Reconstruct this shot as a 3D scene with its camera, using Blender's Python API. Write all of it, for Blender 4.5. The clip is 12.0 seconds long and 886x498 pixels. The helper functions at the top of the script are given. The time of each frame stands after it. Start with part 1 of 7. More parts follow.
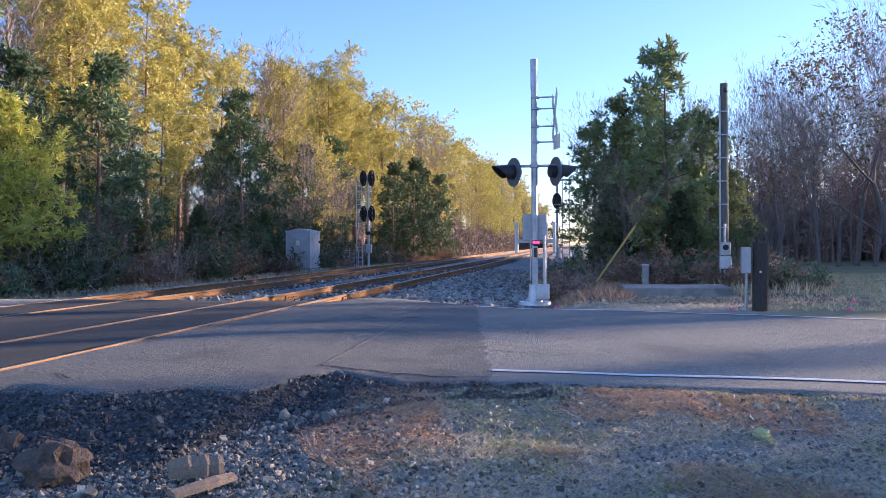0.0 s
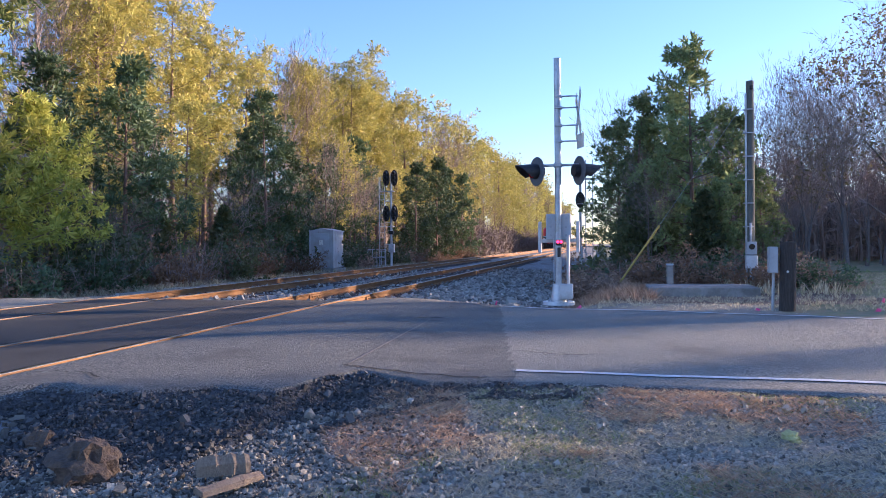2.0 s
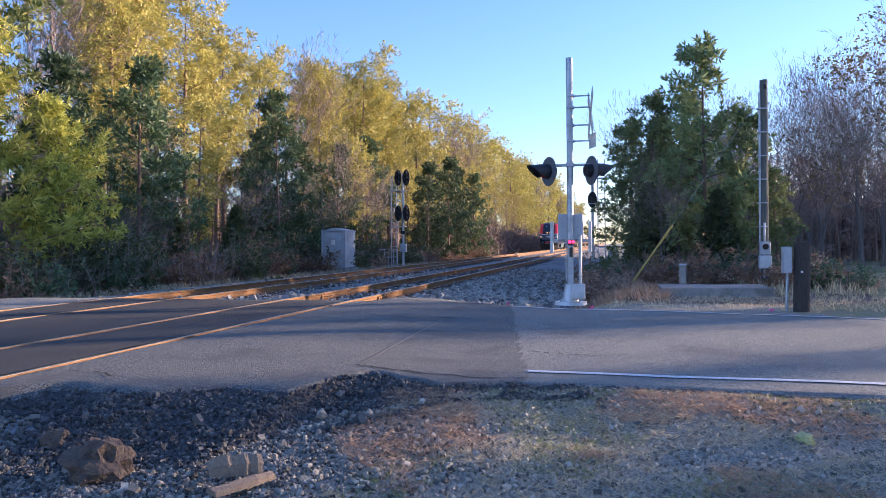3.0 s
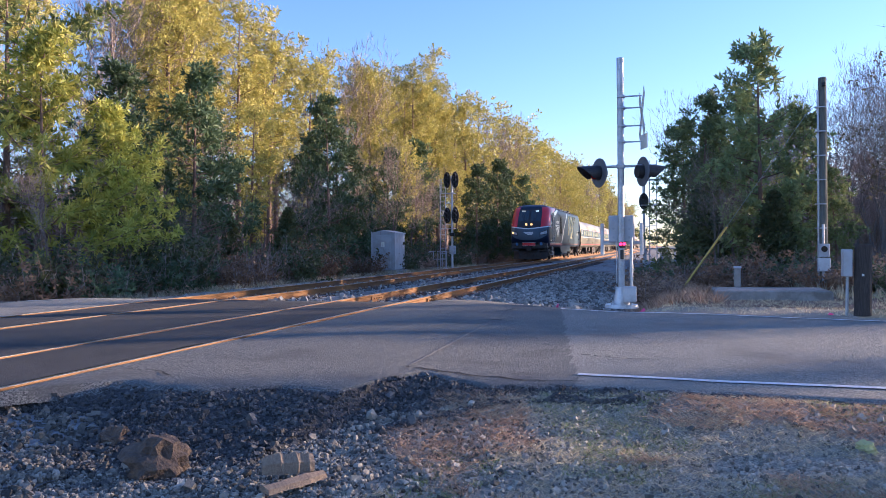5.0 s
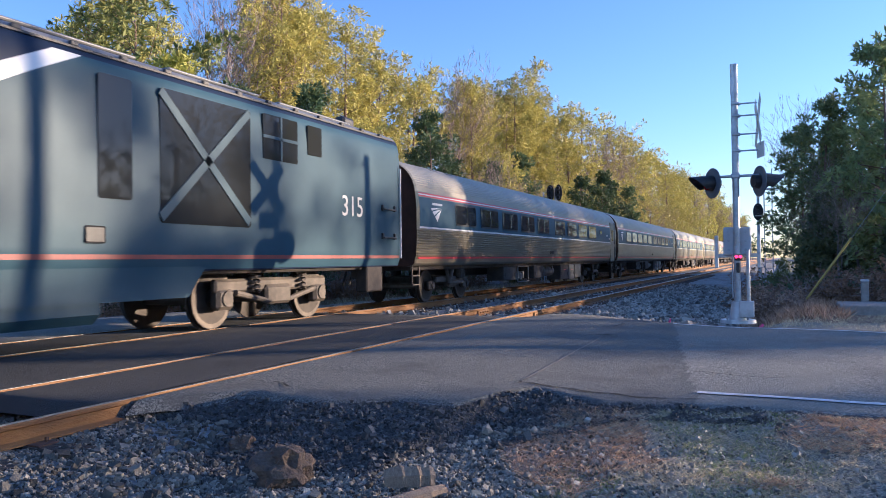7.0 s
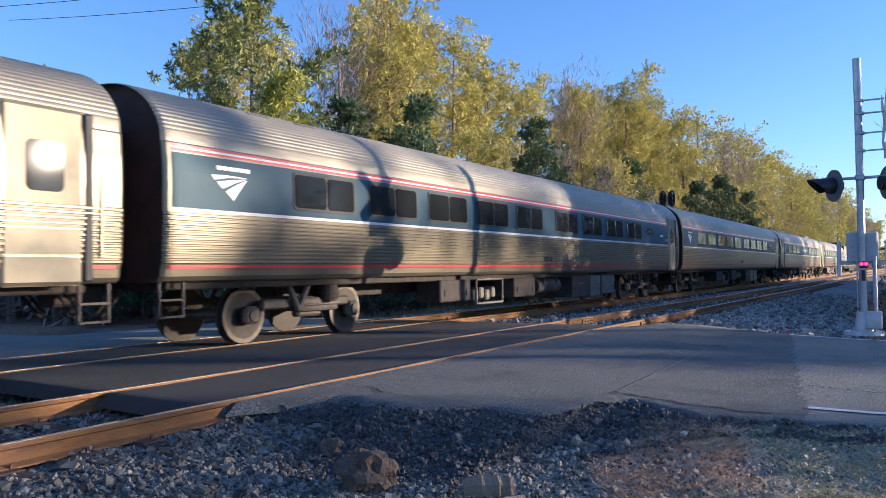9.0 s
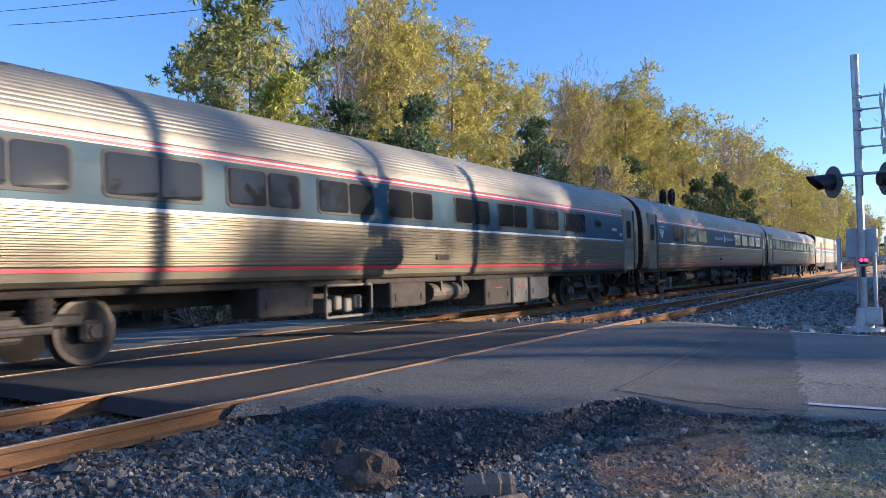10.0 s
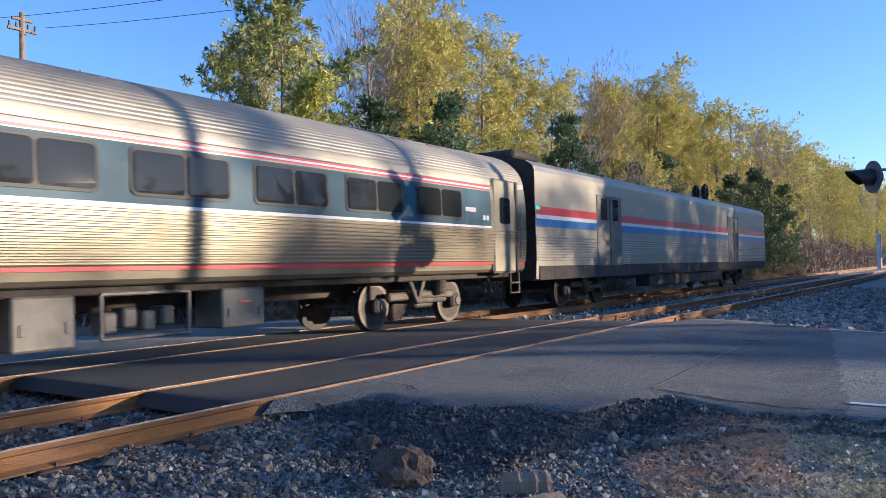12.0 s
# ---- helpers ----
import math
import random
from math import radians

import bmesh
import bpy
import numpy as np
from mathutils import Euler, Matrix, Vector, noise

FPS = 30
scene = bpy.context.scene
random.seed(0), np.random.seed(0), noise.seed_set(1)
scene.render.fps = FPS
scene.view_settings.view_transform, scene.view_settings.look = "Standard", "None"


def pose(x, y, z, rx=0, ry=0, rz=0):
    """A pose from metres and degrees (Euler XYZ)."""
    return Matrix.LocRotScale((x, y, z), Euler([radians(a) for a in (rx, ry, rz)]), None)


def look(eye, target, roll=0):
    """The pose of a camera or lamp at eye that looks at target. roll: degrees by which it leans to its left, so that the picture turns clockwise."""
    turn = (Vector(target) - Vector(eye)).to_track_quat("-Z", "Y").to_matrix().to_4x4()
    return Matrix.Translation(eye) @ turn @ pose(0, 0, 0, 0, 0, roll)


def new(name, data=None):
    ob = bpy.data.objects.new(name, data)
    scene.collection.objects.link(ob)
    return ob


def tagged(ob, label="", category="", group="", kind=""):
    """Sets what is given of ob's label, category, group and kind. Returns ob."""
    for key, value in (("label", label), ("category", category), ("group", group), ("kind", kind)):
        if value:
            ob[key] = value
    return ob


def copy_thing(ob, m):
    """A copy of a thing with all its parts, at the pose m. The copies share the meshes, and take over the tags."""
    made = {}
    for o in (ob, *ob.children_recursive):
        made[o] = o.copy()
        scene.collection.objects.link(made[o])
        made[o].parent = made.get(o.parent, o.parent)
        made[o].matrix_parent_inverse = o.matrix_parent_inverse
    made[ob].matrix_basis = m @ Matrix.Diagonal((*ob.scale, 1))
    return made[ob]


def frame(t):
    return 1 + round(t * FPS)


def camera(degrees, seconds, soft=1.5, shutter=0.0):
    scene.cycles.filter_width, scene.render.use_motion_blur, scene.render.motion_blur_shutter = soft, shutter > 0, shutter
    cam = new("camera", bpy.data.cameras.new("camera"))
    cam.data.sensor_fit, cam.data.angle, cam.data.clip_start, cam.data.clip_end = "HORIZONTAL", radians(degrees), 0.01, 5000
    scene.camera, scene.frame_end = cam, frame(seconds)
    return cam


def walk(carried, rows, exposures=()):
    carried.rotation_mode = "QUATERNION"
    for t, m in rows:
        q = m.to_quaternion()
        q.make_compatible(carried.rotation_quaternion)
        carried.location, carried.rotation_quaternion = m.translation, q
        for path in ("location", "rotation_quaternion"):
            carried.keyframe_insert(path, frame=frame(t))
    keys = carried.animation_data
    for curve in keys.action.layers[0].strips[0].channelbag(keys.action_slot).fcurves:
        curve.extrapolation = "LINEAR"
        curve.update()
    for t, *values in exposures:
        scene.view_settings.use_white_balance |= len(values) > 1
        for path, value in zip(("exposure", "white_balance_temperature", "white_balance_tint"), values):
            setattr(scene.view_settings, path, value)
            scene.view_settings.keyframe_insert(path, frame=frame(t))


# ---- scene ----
# ---------------------------------------------------------------- camera
cam = camera(59.25, 12.0, soft=0.75, shutter=0.05)
PATH = [
    (0, (0.000, -0.000, 1.117), (-1.728, 9.849, 1.062), -0.39),
    (0.5, (-0.005, 0.003, 1.121), (-1.763, 9.848, 1.060), -0.35),
    (1, (-0.011, 0.003, 1.117), (-1.835, 9.835, 1.059), -0.33),
    (1.5, (-0.016, 0.007, 1.121), (-1.928, 9.822, 1.059), -0.36),
    (2, (-0.012, -0.002, 1.124), (-2.024, 9.794, 1.063), -0.45),
    (2.5, (-0.011, -0.002, 1.128), (-2.097, 9.778, 1.063), -0.47),
    (4.5, (-0.011, -0.016, 1.136), (-2.575, 9.650, 1.098), -0.38),
    (5, (-0.012, -0.014, 1.132), (-2.780, 9.595, 1.099), -0.42),
    (5.5, (-0.023, -0.035, 1.137), (-2.905, 9.541, 1.100), -0.44),
    (6, (-0.020, -0.093, 1.148), (-3.011, 9.449, 1.127), -0.59),
    (6.5, (-0.072, -0.083, 1.137), (-3.374, 9.356, 1.205), -0.62),
    (7, (-0.101, -0.060, 1.143), (-4.094, 9.107, 1.298), -0.73),
    (7.5, (-0.069, 0.008, 1.143), (-5.041, 8.682, 1.375), -0.31),
    (9.5, (0.062, 0.067, 1.122), (-5.204, 8.563, 1.406), -0.87),
    (10, (0.065, 0.064, 1.120), (-5.190, 8.567, 1.409), -1.32),
    (10.5, (0.064, 0.068, 1.118), (-5.186, 8.574, 1.406), -1.56),
    (11, (0.055, 0.068, 1.115), (-5.248, 8.541, 1.406), -1.55),
    (11.5, (0.051, 0.062, 1.110), (-5.339, 8.481, 1.377), -1.51),
    (12, (0.035, 0.048, 1.123), (-5.543, 8.343, 1.385), -1.42),
]
# the camera's own exposure and white balance settle as the bright train fills its view
EXPOSURE = [(0, 1.5, 4650, 33), (5.5, 1.44, 4620, 33), (6.5, 1.4, 4580, 32), (7.5, 1.07, 4400, 24), (12, 1.02, 4350, 23)]
walk(cam, [(t, look(eye, target, roll)) for t, eye, target, roll in PATH], EXPOSURE)

# ---------------------------------------------------------------- light
SUN_AZ = 58.2          # degrees from +y towards +x
SUN_EL = 8.0
world = bpy.data.worlds.new("sky")
scene.world = world
world.use_nodes = True
wn = world.node_tree.nodes
sky = wn.new("ShaderNodeTexSky")
sky.sky_type = "NISHITA"
sky.sun_disc = False
sky.sun_elevation = radians(SUN_EL)
sky.sun_rotation = radians(SUN_AZ)
sky.air_density, sky.dust_density, sky.ozone_density = 1.0, 0.25, 1.3
world.node_tree.links.new(sky.outputs[0], wn["Background"].inputs[0])
wn["Background"].inputs[1].default_value = 0.11
sun = new("sun", bpy.data.lights.new("sun", "SUN"))
sun.data.energy, sun.data.angle, sun.data.color = 5.6, radians(0.5), (1.0, 0.66, 0.265)
sd = Vector((math.sin(radians(SUN_AZ)) * math.cos(radians(SUN_EL)), math.cos(radians(SUN_AZ)) * math.cos(radians(SUN_EL)), math.sin(radians(SUN_EL))))
sun.matrix_world = look(sd * 100, (0, 0, 0))


# ---------------------------------------------------------------- materials
def material(name, base, second=None, scale=4.0, rough=0.6, metal=0.0, bump=0.0, bump_scale=60.0, third=None, scale3=0.7, per_object=0.0, spec=0.5, coat=0.0, stretch=None, edge=(0.38, 0.66)):
    """Base colour broken up by noise at two scales, with fine relief."""
    m = bpy.data.materials.new(name)
    m.use_nodes = True
    nt = m.node_tree
    b = nt.nodes["Principled BSDF"]
    b.inputs["Roughness"].default_value = rough
    b.inputs["Metallic"].default_value = metal
    b.inputs["Specular IOR Level"].default_value = spec
    b.inputs["Coat Weight"].default_value = coat
    b.inputs["Base Color"].default_value = (*base, 1)
    link = nt.links.new
    tc = nt.nodes.new("ShaderNodeTexCoord")
    vec = tc.outputs["Object"]
    if stretch:
        mp = nt.nodes.new("ShaderNodeMapping")
        mp.inputs["Scale"].default_value = stretch
        link(vec, mp.inputs[0])
        vec = mp.outputs[0]
    col = None

    def noisy(sc, c_from, c_to, lo, hi, detail=6):
        n = nt.nodes.new("ShaderNodeTexNoise")
        n.inputs["Scale"].default_value = sc
        n.inputs["Detail"].default_value = detail
        n.inputs["Roughness"].default_value = 0.65
        link(vec, n.inputs["Vector"])
        r = nt.nodes.new("ShaderNodeMapRange")
        r.inputs[1].default_value, r.inputs[2].default_value = lo, hi
        link(n.outputs[0], r.inputs[0])
        x = nt.nodes.new("ShaderNodeMix")
        x.data_type = "RGBA"
        link(r.outputs[0], x.inputs[0])
        if isinstance(c_from, tuple):
            x.inputs[6].default_value = (*c_from, 1)
        else:
            link(c_from, x.inputs[6])
        x.inputs[7].default_value = (*c_to, 1)
        return x.outputs[2]

    if second:
        col = noisy(scale, base, second, *edge)
    if third:
        col = noisy(scale3, col or base, third, 0.5, 0.68)
    if per_object:
        oi = nt.nodes.new("ShaderNodeObjectInfo")
        hv = nt.nodes.new("ShaderNodeHueSaturation")
        r = nt.nodes.new("ShaderNodeMapRange")
        r.inputs[3].default_value, r.inputs[4].default_value = 1 - per_object, 1 + per_object
        link(oi.outputs["Random"], r.inputs[0])
        link(r.outputs[0], hv.inputs["Value"])
        if col:
            link(col, hv.inputs["Color"])
        else:
            hv.inputs["Color"].default_value = (*base, 1)
        col = hv.outputs[0]
    if col:
        link(col, b.inputs["Base Color"])
    if bump:
        n = nt.nodes.new("ShaderNodeTexNoise")
        n.inputs["Scale"].default_value = bump_scale
        n.inputs["Detail"].default_value = 5
        link(vec, n.inputs["Vector"])
        bn = nt.nodes.new("ShaderNodeBump")
        bn.inputs["Strength"].default_value = bump
        bn.inputs["Distance"].default_value = 0.02
        link(n.outputs[0], bn.inputs["Height"])
        link(bn.outputs[0], b.inputs["Normal"])
    return m


def leafy(name, base, second, rough=0.55, through_light=0.35, island=True):
    """Foliage: every clump its own shade, some light through it."""
    m = bpy.data.materials.new(name)
    m.use_nodes = True
    nt = m.node_tree
    b = nt.nodes["Principled BSDF"]
    b.inputs["Roughness"].default_value = rough
    b.inputs["Specular IOR Level"].default_value = 0.25
    g = nt.nodes.new("ShaderNodeNewGeometry")
    oi = nt.nodes.new("ShaderNodeObjectInfo")
    x = nt.nodes.new("ShaderNodeMix")
    x.data_type = "RGBA"
    nt.links.new(g.outputs["Random Per Island"], x.inputs[0])
    x.inputs[6].default_value, x.inputs[7].default_value = (*base, 1), (*second, 1)
    hv = nt.nodes.new("ShaderNodeHueSaturation")
    r = nt.nodes.new("ShaderNodeMapRange")
    r.inputs[3].default_value, r.inputs[4].default_value = 0.8, 1.35
    nt.links.new(oi.outputs["Random"], r.inputs[0])
    nt.links.new(r.outputs[0], hv.inputs["Value"])
    nt.links.new(x.outputs[2], hv.inputs["Color"])
    nt.links.new(hv.outputs[0], b.inputs["Base Color"])
    t = nt.nodes.new("ShaderNodeBsdfTranslucent")
    nt.links.new(hv.outputs[0], t.inputs["Color"])
    mix = nt.nodes.new("ShaderNodeMixShader")
    mix.inputs[0].default_value = through_light
    nt.links.new(b.outputs[0], mix.inputs[1])
    nt.links.new(t.outputs[0], mix.inputs[2])
    nt.links.new(mix.outputs[0], nt.nodes["Material Output"].inputs[0])
    return m


def stony(name, dark, light, rough=0.85):
    """Loose stones, each its own shade."""
    m = material(name, dark, rough=rough, bump=0.4, bump_scale=90)
    nt = m.node_tree
    g = nt.nodes.new("ShaderNodeNewGeometry")
    cr = nt.nodes.new("ShaderNodeValToRGB")
    cr.color_ramp.elements[0].color = (*dark, 1)
    cr.color_ramp.elements[1].color = (*light, 1)
    cr.color_ramp.elements[1].position = 0.9
    nt.links.new(g.outputs["Random Per Island"], cr.inputs[0])
    nt.links.new(cr.outputs[0], nt.nodes["Principled BSDF"].inputs["Base Color"])
    return m


def glowing(name, colour, strength):
    m = bpy.data.materials.new(name)
    m.use_nodes = True
    b = m.node_tree.nodes["Principled BSDF"]
    b.inputs["Base Color"].default_value = (*colour, 1)
    b.inputs["Emission Color"].default_value = (*colour, 1)
    b.inputs["Emission Strength"].default_value = strength
    return m


M_ASPHALT = material("asphalt", (0.118, 0.119, 0.110), (0.40, 0.395, 0.35), 60, 0.92, bump=1.0, bump_scale=120, third=(0.17, 0.162, 0.148), scale3=0.6, edge=(0.42, 0.62))
M_OLDASPHALT = material("older_asphalt", (0.066, 0.068, 0.066), (0.29, 0.29, 0.262), 62, 0.92, bump=1.0, bump_scale=120, third=(0.105, 0.103, 0.098), scale3=1.1, edge=(0.43, 0.63))
M_PATCH = material("dark_asphalt", (0.032, 0.032, 0.034), (0.068, 0.066, 0.064), 70, 0.9, bump=1.0, bump_scale=120, third=(0.030, 0.030, 0.032), scale3=0.9)
M_SHOULDER = material("crumbled_asphalt", (0.028, 0.027, 0.027), (0.11, 0.105, 0.10), 55, 0.95, bump=1.0, bump_scale=60, third=(0.05, 0.046, 0.042), scale3=2.5)
M_PAINT = material("road_paint", (0.78, 0.78, 0.76), (0.60, 0.60, 0.58), 24, 0.7, bump=0.3, bump_scale=140, third=(0.45, 0.45, 0.44), scale3=9)
M_SOIL = material("gravel_soil", (0.17, 0.155, 0.12), (0.47, 0.435, 0.345), 58, 0.95, bump=1.0, bump_scale=80, third=(0.34, 0.29, 0.22), scale3=0.9, edge=(0.44, 0.60))
M_LITTER = material("leaf_litter", (0.15, 0.095, 0.06), (0.25, 0.17, 0.11), 9, 0.95, bump=1.0, bump_scale=30, third=(0.06, 0.045, 0.03), scale3=0.5)
M_LAWN = material("dormant_lawn", (0.30, 0.24, 0.14), (0.20, 0.21, 0.09), 2.4, 0.95, bump=1.0, bump_scale=45, third=(0.15, 0.19, 0.07), scale3=0.25)
M_BALLAST = material("ballast_bed", (0.16, 0.158, 0.158), (0.30, 0.295, 0.29), 28, 0.9, bump=1.0, bump_scale=38, third=(0.12, 0.09, 0.07), scale3=0.7)
M_STONE = stony("ballast_stone", (0.036, 0.033, 0.028), (0.22, 0.195, 0.152))
M_SLOPESTONE = stony("light_ballast_stone", (0.10, 0.095, 0.085), (0.42, 0.395, 0.345))
M_GRAVEL = stony("gravel_stone", (0.042, 0.038, 0.032), (0.35, 0.31, 0.245))
M_FINEGRAVEL = stony("fine_gravel_stone", (0.08, 0.075, 0.062), (0.46, 0.425, 0.345))
M_CRUMB = stony("asphalt_crumb", (0.026, 0.026, 0.027), (0.13, 0.122, 0.112))
M_RUST = material("rusty_rail", (0.20, 0.095, 0.028), (0.29, 0.155, 0.048), 6, 0.75, 0.2, 0.5, 40, third=(0.11, 0.06, 0.035), scale3=1.5, stretch=(4, 0.6, 4))
M_RAILTOP = material("polished_rail", (0.55, 0.53, 0.50), (0.40, 0.38, 0.35), 6, 0.30, 0.9)
M_TIE = material("creosoted_wood", (0.045, 0.034, 0.027), (0.10, 0.075, 0.055), 7, 0.9, bump=0.8, bump_scale=30, stretch=(1, 8, 8), per_object=0.3)
M_PLATE = material("tie_plate", (0.14, 0.075, 0.045), (0.08, 0.05, 0.035), 20, 0.8, 0.3)
M_GALV = material("galvanised_steel", (0.46, 0.48, 0.51), (0.34, 0.36, 0.39), 7, 0.42, 0.55, 0.1, 60, third=(0.28, 0.27, 0.26), scale3=2.2)
M_SILVER = material("aluminium_paint", (0.56, 0.57, 0.59), (0.47, 0.48, 0.50), 5, 0.4, 0.3, 0.08, 50, third=(0.36, 0.34, 0.32), scale3=2.0)
M_BLACK = material("black_metal", (0.018, 0.018, 0.020), (0.035, 0.034, 0.034), 12, 0.5, 0.1, 0.1, 60)
M_GREYBOX = material("light_grey_enclosure", (0.44, 0.45, 0.47), (0.38, 0.39, 0.40), 3, 0.5, 0.1, 0.08, 30, third=(0.33, 0.31, 0.29), scale3=1.4)
M_CONCRETE = material("weathered_concrete", (0.33, 0.31, 0.28), (0.23, 0.215, 0.19), 6, 0.92, bump=0.6, bump_scale=60, third=(0.15, 0.14, 0.12), scale3=1.2)
M_POSTWOOD = material("dark_treated_wood", (0.042, 0.034, 0.029), (0.085, 0.07, 0.058), 8, 0.9, bump=0.9, bump_scale=20, stretch=(8, 8, 0.7))
M_POLEWOOD = material("weathered_pole_wood", (0.26, 0.20, 0.15), (0.17, 0.13, 0.10), 6, 0.9, bump=0.7, bump_scale=20, stretch=(8, 8, 0.5))
M_YELLOW = material("yellow_plastic", (0.44, 0.35, 0.06), (0.36, 0.29, 0.07), 6, 0.5)
M_PINK = material("pink_flag", (0.85, 0.10, 0.25), (0.7, 0.08, 0.2), 10, 0.6)
M_LAMPBACK = material("lamp_background_grey", (0.10, 0.105, 0.115), (0.13, 0.135, 0.145), 8, 0.55)
M_SIGNWHITE = material("sign_face", (0.72, 0.70, 0.62), (0.6, 0.58, 0.52), 5, 0.45)
M_LENSRED = material("red_lens", (0.30, 0.012, 0.015), (0.22, 0.01, 0.012), 30, 0.15)
M_REDGLOW = glowing("lit_red_lamp", (1.0, 0.02, 0.05), 2.5)
M_HEADGLOW = glowing("headlamp_glow", (1.0, 0.50, 0.10), 0.75)
M_GREENGLOW = glowing("green_marker_glow", (0.1, 1.0, 0.35), 3.0)
M_NUMGLOW = glowing("number_glow", (1.0, 0.95, 0.6), 0.5)
M_BARK = material("pine_bark", (0.24, 0.16, 0.115), (0.14, 0.105, 0.085), 9, 0.95, bump=1.0, bump_scale=16, stretch=(3, 3, 0.8))
M_GREYBARK = material("grey_bark", (0.20, 0.165, 0.145), (0.12, 0.105, 0.095), 9, 0.95, bump=0.8, bump_scale=18, stretch=(3, 3, 0.8))
M_TWIG = leafy("twigs", (0.20, 0.155, 0.128), (0.36, 0.285, 0.24), 0.9, 0.0)
# the low sun's gold is mixed into the next two needle colours
M_NEEDLESUNLIT = leafy("pine_needles", (0.27, 0.26, 0.06), (0.50, 0.44, 0.095), 0.5, 0.3)
M_NEEDLEBRIGHT = leafy("sunlit_yellow_green_needles", (0.27, 0.30, 0.05), (0.56, 0.53, 0.09), 0.5, 0.3)
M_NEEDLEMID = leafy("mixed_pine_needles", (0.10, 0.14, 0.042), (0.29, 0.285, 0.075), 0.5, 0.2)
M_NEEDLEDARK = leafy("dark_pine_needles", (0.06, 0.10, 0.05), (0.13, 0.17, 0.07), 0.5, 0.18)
M_NEEDLEGREEN = leafy("soft_green_needles", (0.17, 0.225, 0.095), (0.33, 0.36, 0.14), 0.5, 0.45)
M_CEDAR = leafy("cedar_scale_leaves", (0.065, 0.09, 0.042), (0.13, 0.13, 0.056), 0.6, 0.2)
M_OAKLEAF = leafy("oak_leaves", (0.10, 0.085, 0.05), (0.20, 0.165, 0.085), 0.8, 0.3)
M_BROWNLEAF = leafy("withered_leaves", (0.17, 0.105, 0.065), (0.28, 0.185, 0.11), 0.8, 0.35)
M_DRYGRASS = leafy("dry_grass", (0.32, 0.27, 0.17), (0.78, 0.69, 0.46), 0.85, 0.3)
M_REDGRASS = leafy("reddish_dead_weeds", (0.20, 0.128, 0.082), (0.52, 0.37, 0.245), 0.9, 0.25)
M_GREENGRASS = leafy("short_green_grass", (0.13, 0.19, 0.05), (0.42, 0.48, 0.15), 0.8, 0.3)
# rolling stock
# warm sunlight is mixed into these three steel colours, lightest for the roof
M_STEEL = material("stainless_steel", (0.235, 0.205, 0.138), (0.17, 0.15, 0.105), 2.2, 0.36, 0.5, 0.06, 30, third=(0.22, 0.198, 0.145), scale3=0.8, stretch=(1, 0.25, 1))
M_ROOFSTEEL = material("dull_sunlit_steel", (0.34, 0.31, 0.235), (0.27, 0.245, 0.19), 1.8, 0.5, 0.35, 0.06, 30, third=(0.25, 0.24, 0.21), scale3=0.7, stretch=(1, 0.3, 1))
M_DOORSTEEL = material("brushed_door_steel", (0.27, 0.24, 0.165), (0.20, 0.178, 0.125), 3.0, 0.5, 0.25, 0.06, 30, third=(0.235, 0.205, 0.145), scale3=1.0, spec=0.3)
M_BLUEBAND = material("blue_band_paint", (0.020, 0.066, 0.105), (0.026, 0.076, 0.115), 2, 0.5, spec=0.25)
M_REDSTRIPE = material("red_stripe", (0.55, 0.035, 0.045), (0.48, 0.035, 0.04), 3, 0.35)
M_WHITESTRIPE = material("white_stripe", (0.70, 0.70, 0.70), (0.62, 0.62, 0.61), 3, 0.35)
M_BLUESTRIPE = material("blue_stripe", (0.035, 0.15, 0.42), (0.03, 0.13, 0.36), 3, 0.35)
M_GLASS = material("tinted_window", (0.022, 0.024, 0.025), rough=0.03, spec=0.3)
M_WINDSCREEN = material("raked_windscreen_glass", (0.03, 0.042, 0.048), rough=0.06, spec=0.9)
M_RUBBER = material("window_gasket", (0.025, 0.025, 0.027), rough=0.6)
M_GRIME = material("brake_dust_black", (0.035, 0.030, 0.027), (0.065, 0.052, 0.042), 5, 0.85, 0.1, 0.3, 30)
M_TRUCK = material("bogie_steel", (0.085, 0.072, 0.058), (0.15, 0.125, 0.098), 4, 0.7, 0.3, 0.2, 30, third=(0.045, 0.038, 0.032), scale3=1.5)
M_WHEEL = material("wheel_steel", (0.055, 0.045, 0.037), (0.035, 0.029, 0.025), 6, 0.65, 0.4, 0.1, 30)
M_TYRE = material("polished_tread", (0.11, 0.09, 0.072), (0.07, 0.058, 0.047), 6, 0.5, 0.5)
M_ENDDOOR = material("grimy_end_wall", (0.105, 0.060, 0.042), (0.065, 0.042, 0.033), 3, 0.8, 0.1)
M_EQUIP = material("grey_equipment_box", (0.165, 0.152, 0.130), (0.11, 0.10, 0.088), 3, 0.65, 0.2, 0.1, 20)
M_NAVY = material("navy_paint", (0.012, 0.019, 0.044), (0.014, 0.023, 0.050), 1.5, 0.42, spec=0.2)
M_LOCOBLUE = material("slate_blue_paint", (0.030, 0.068, 0.098), (0.035, 0.076, 0.108), 1.5, 0.45, spec=0.2)
M_LOCORED = material("bright_red_paint", (0.60, 0.022, 0.030), (0.54, 0.022, 0.028), 1.5, 0.3, coat=0.25)
M_DULLRED = material("faded_red_line", (0.26, 0.06, 0.045), (0.20, 0.055, 0.042), 4, 0.5)
M_NOSEGREY = material("nose_grey_blue", (0.048, 0.078, 0.112), (0.055, 0.087, 0.122), 1.5, 0.35)
M_LOCOWHITE = material("locomotive_white", (0.72, 0.72, 0.71), (0.66, 0.66, 0.65), 2, 0.3, coat=0.4)
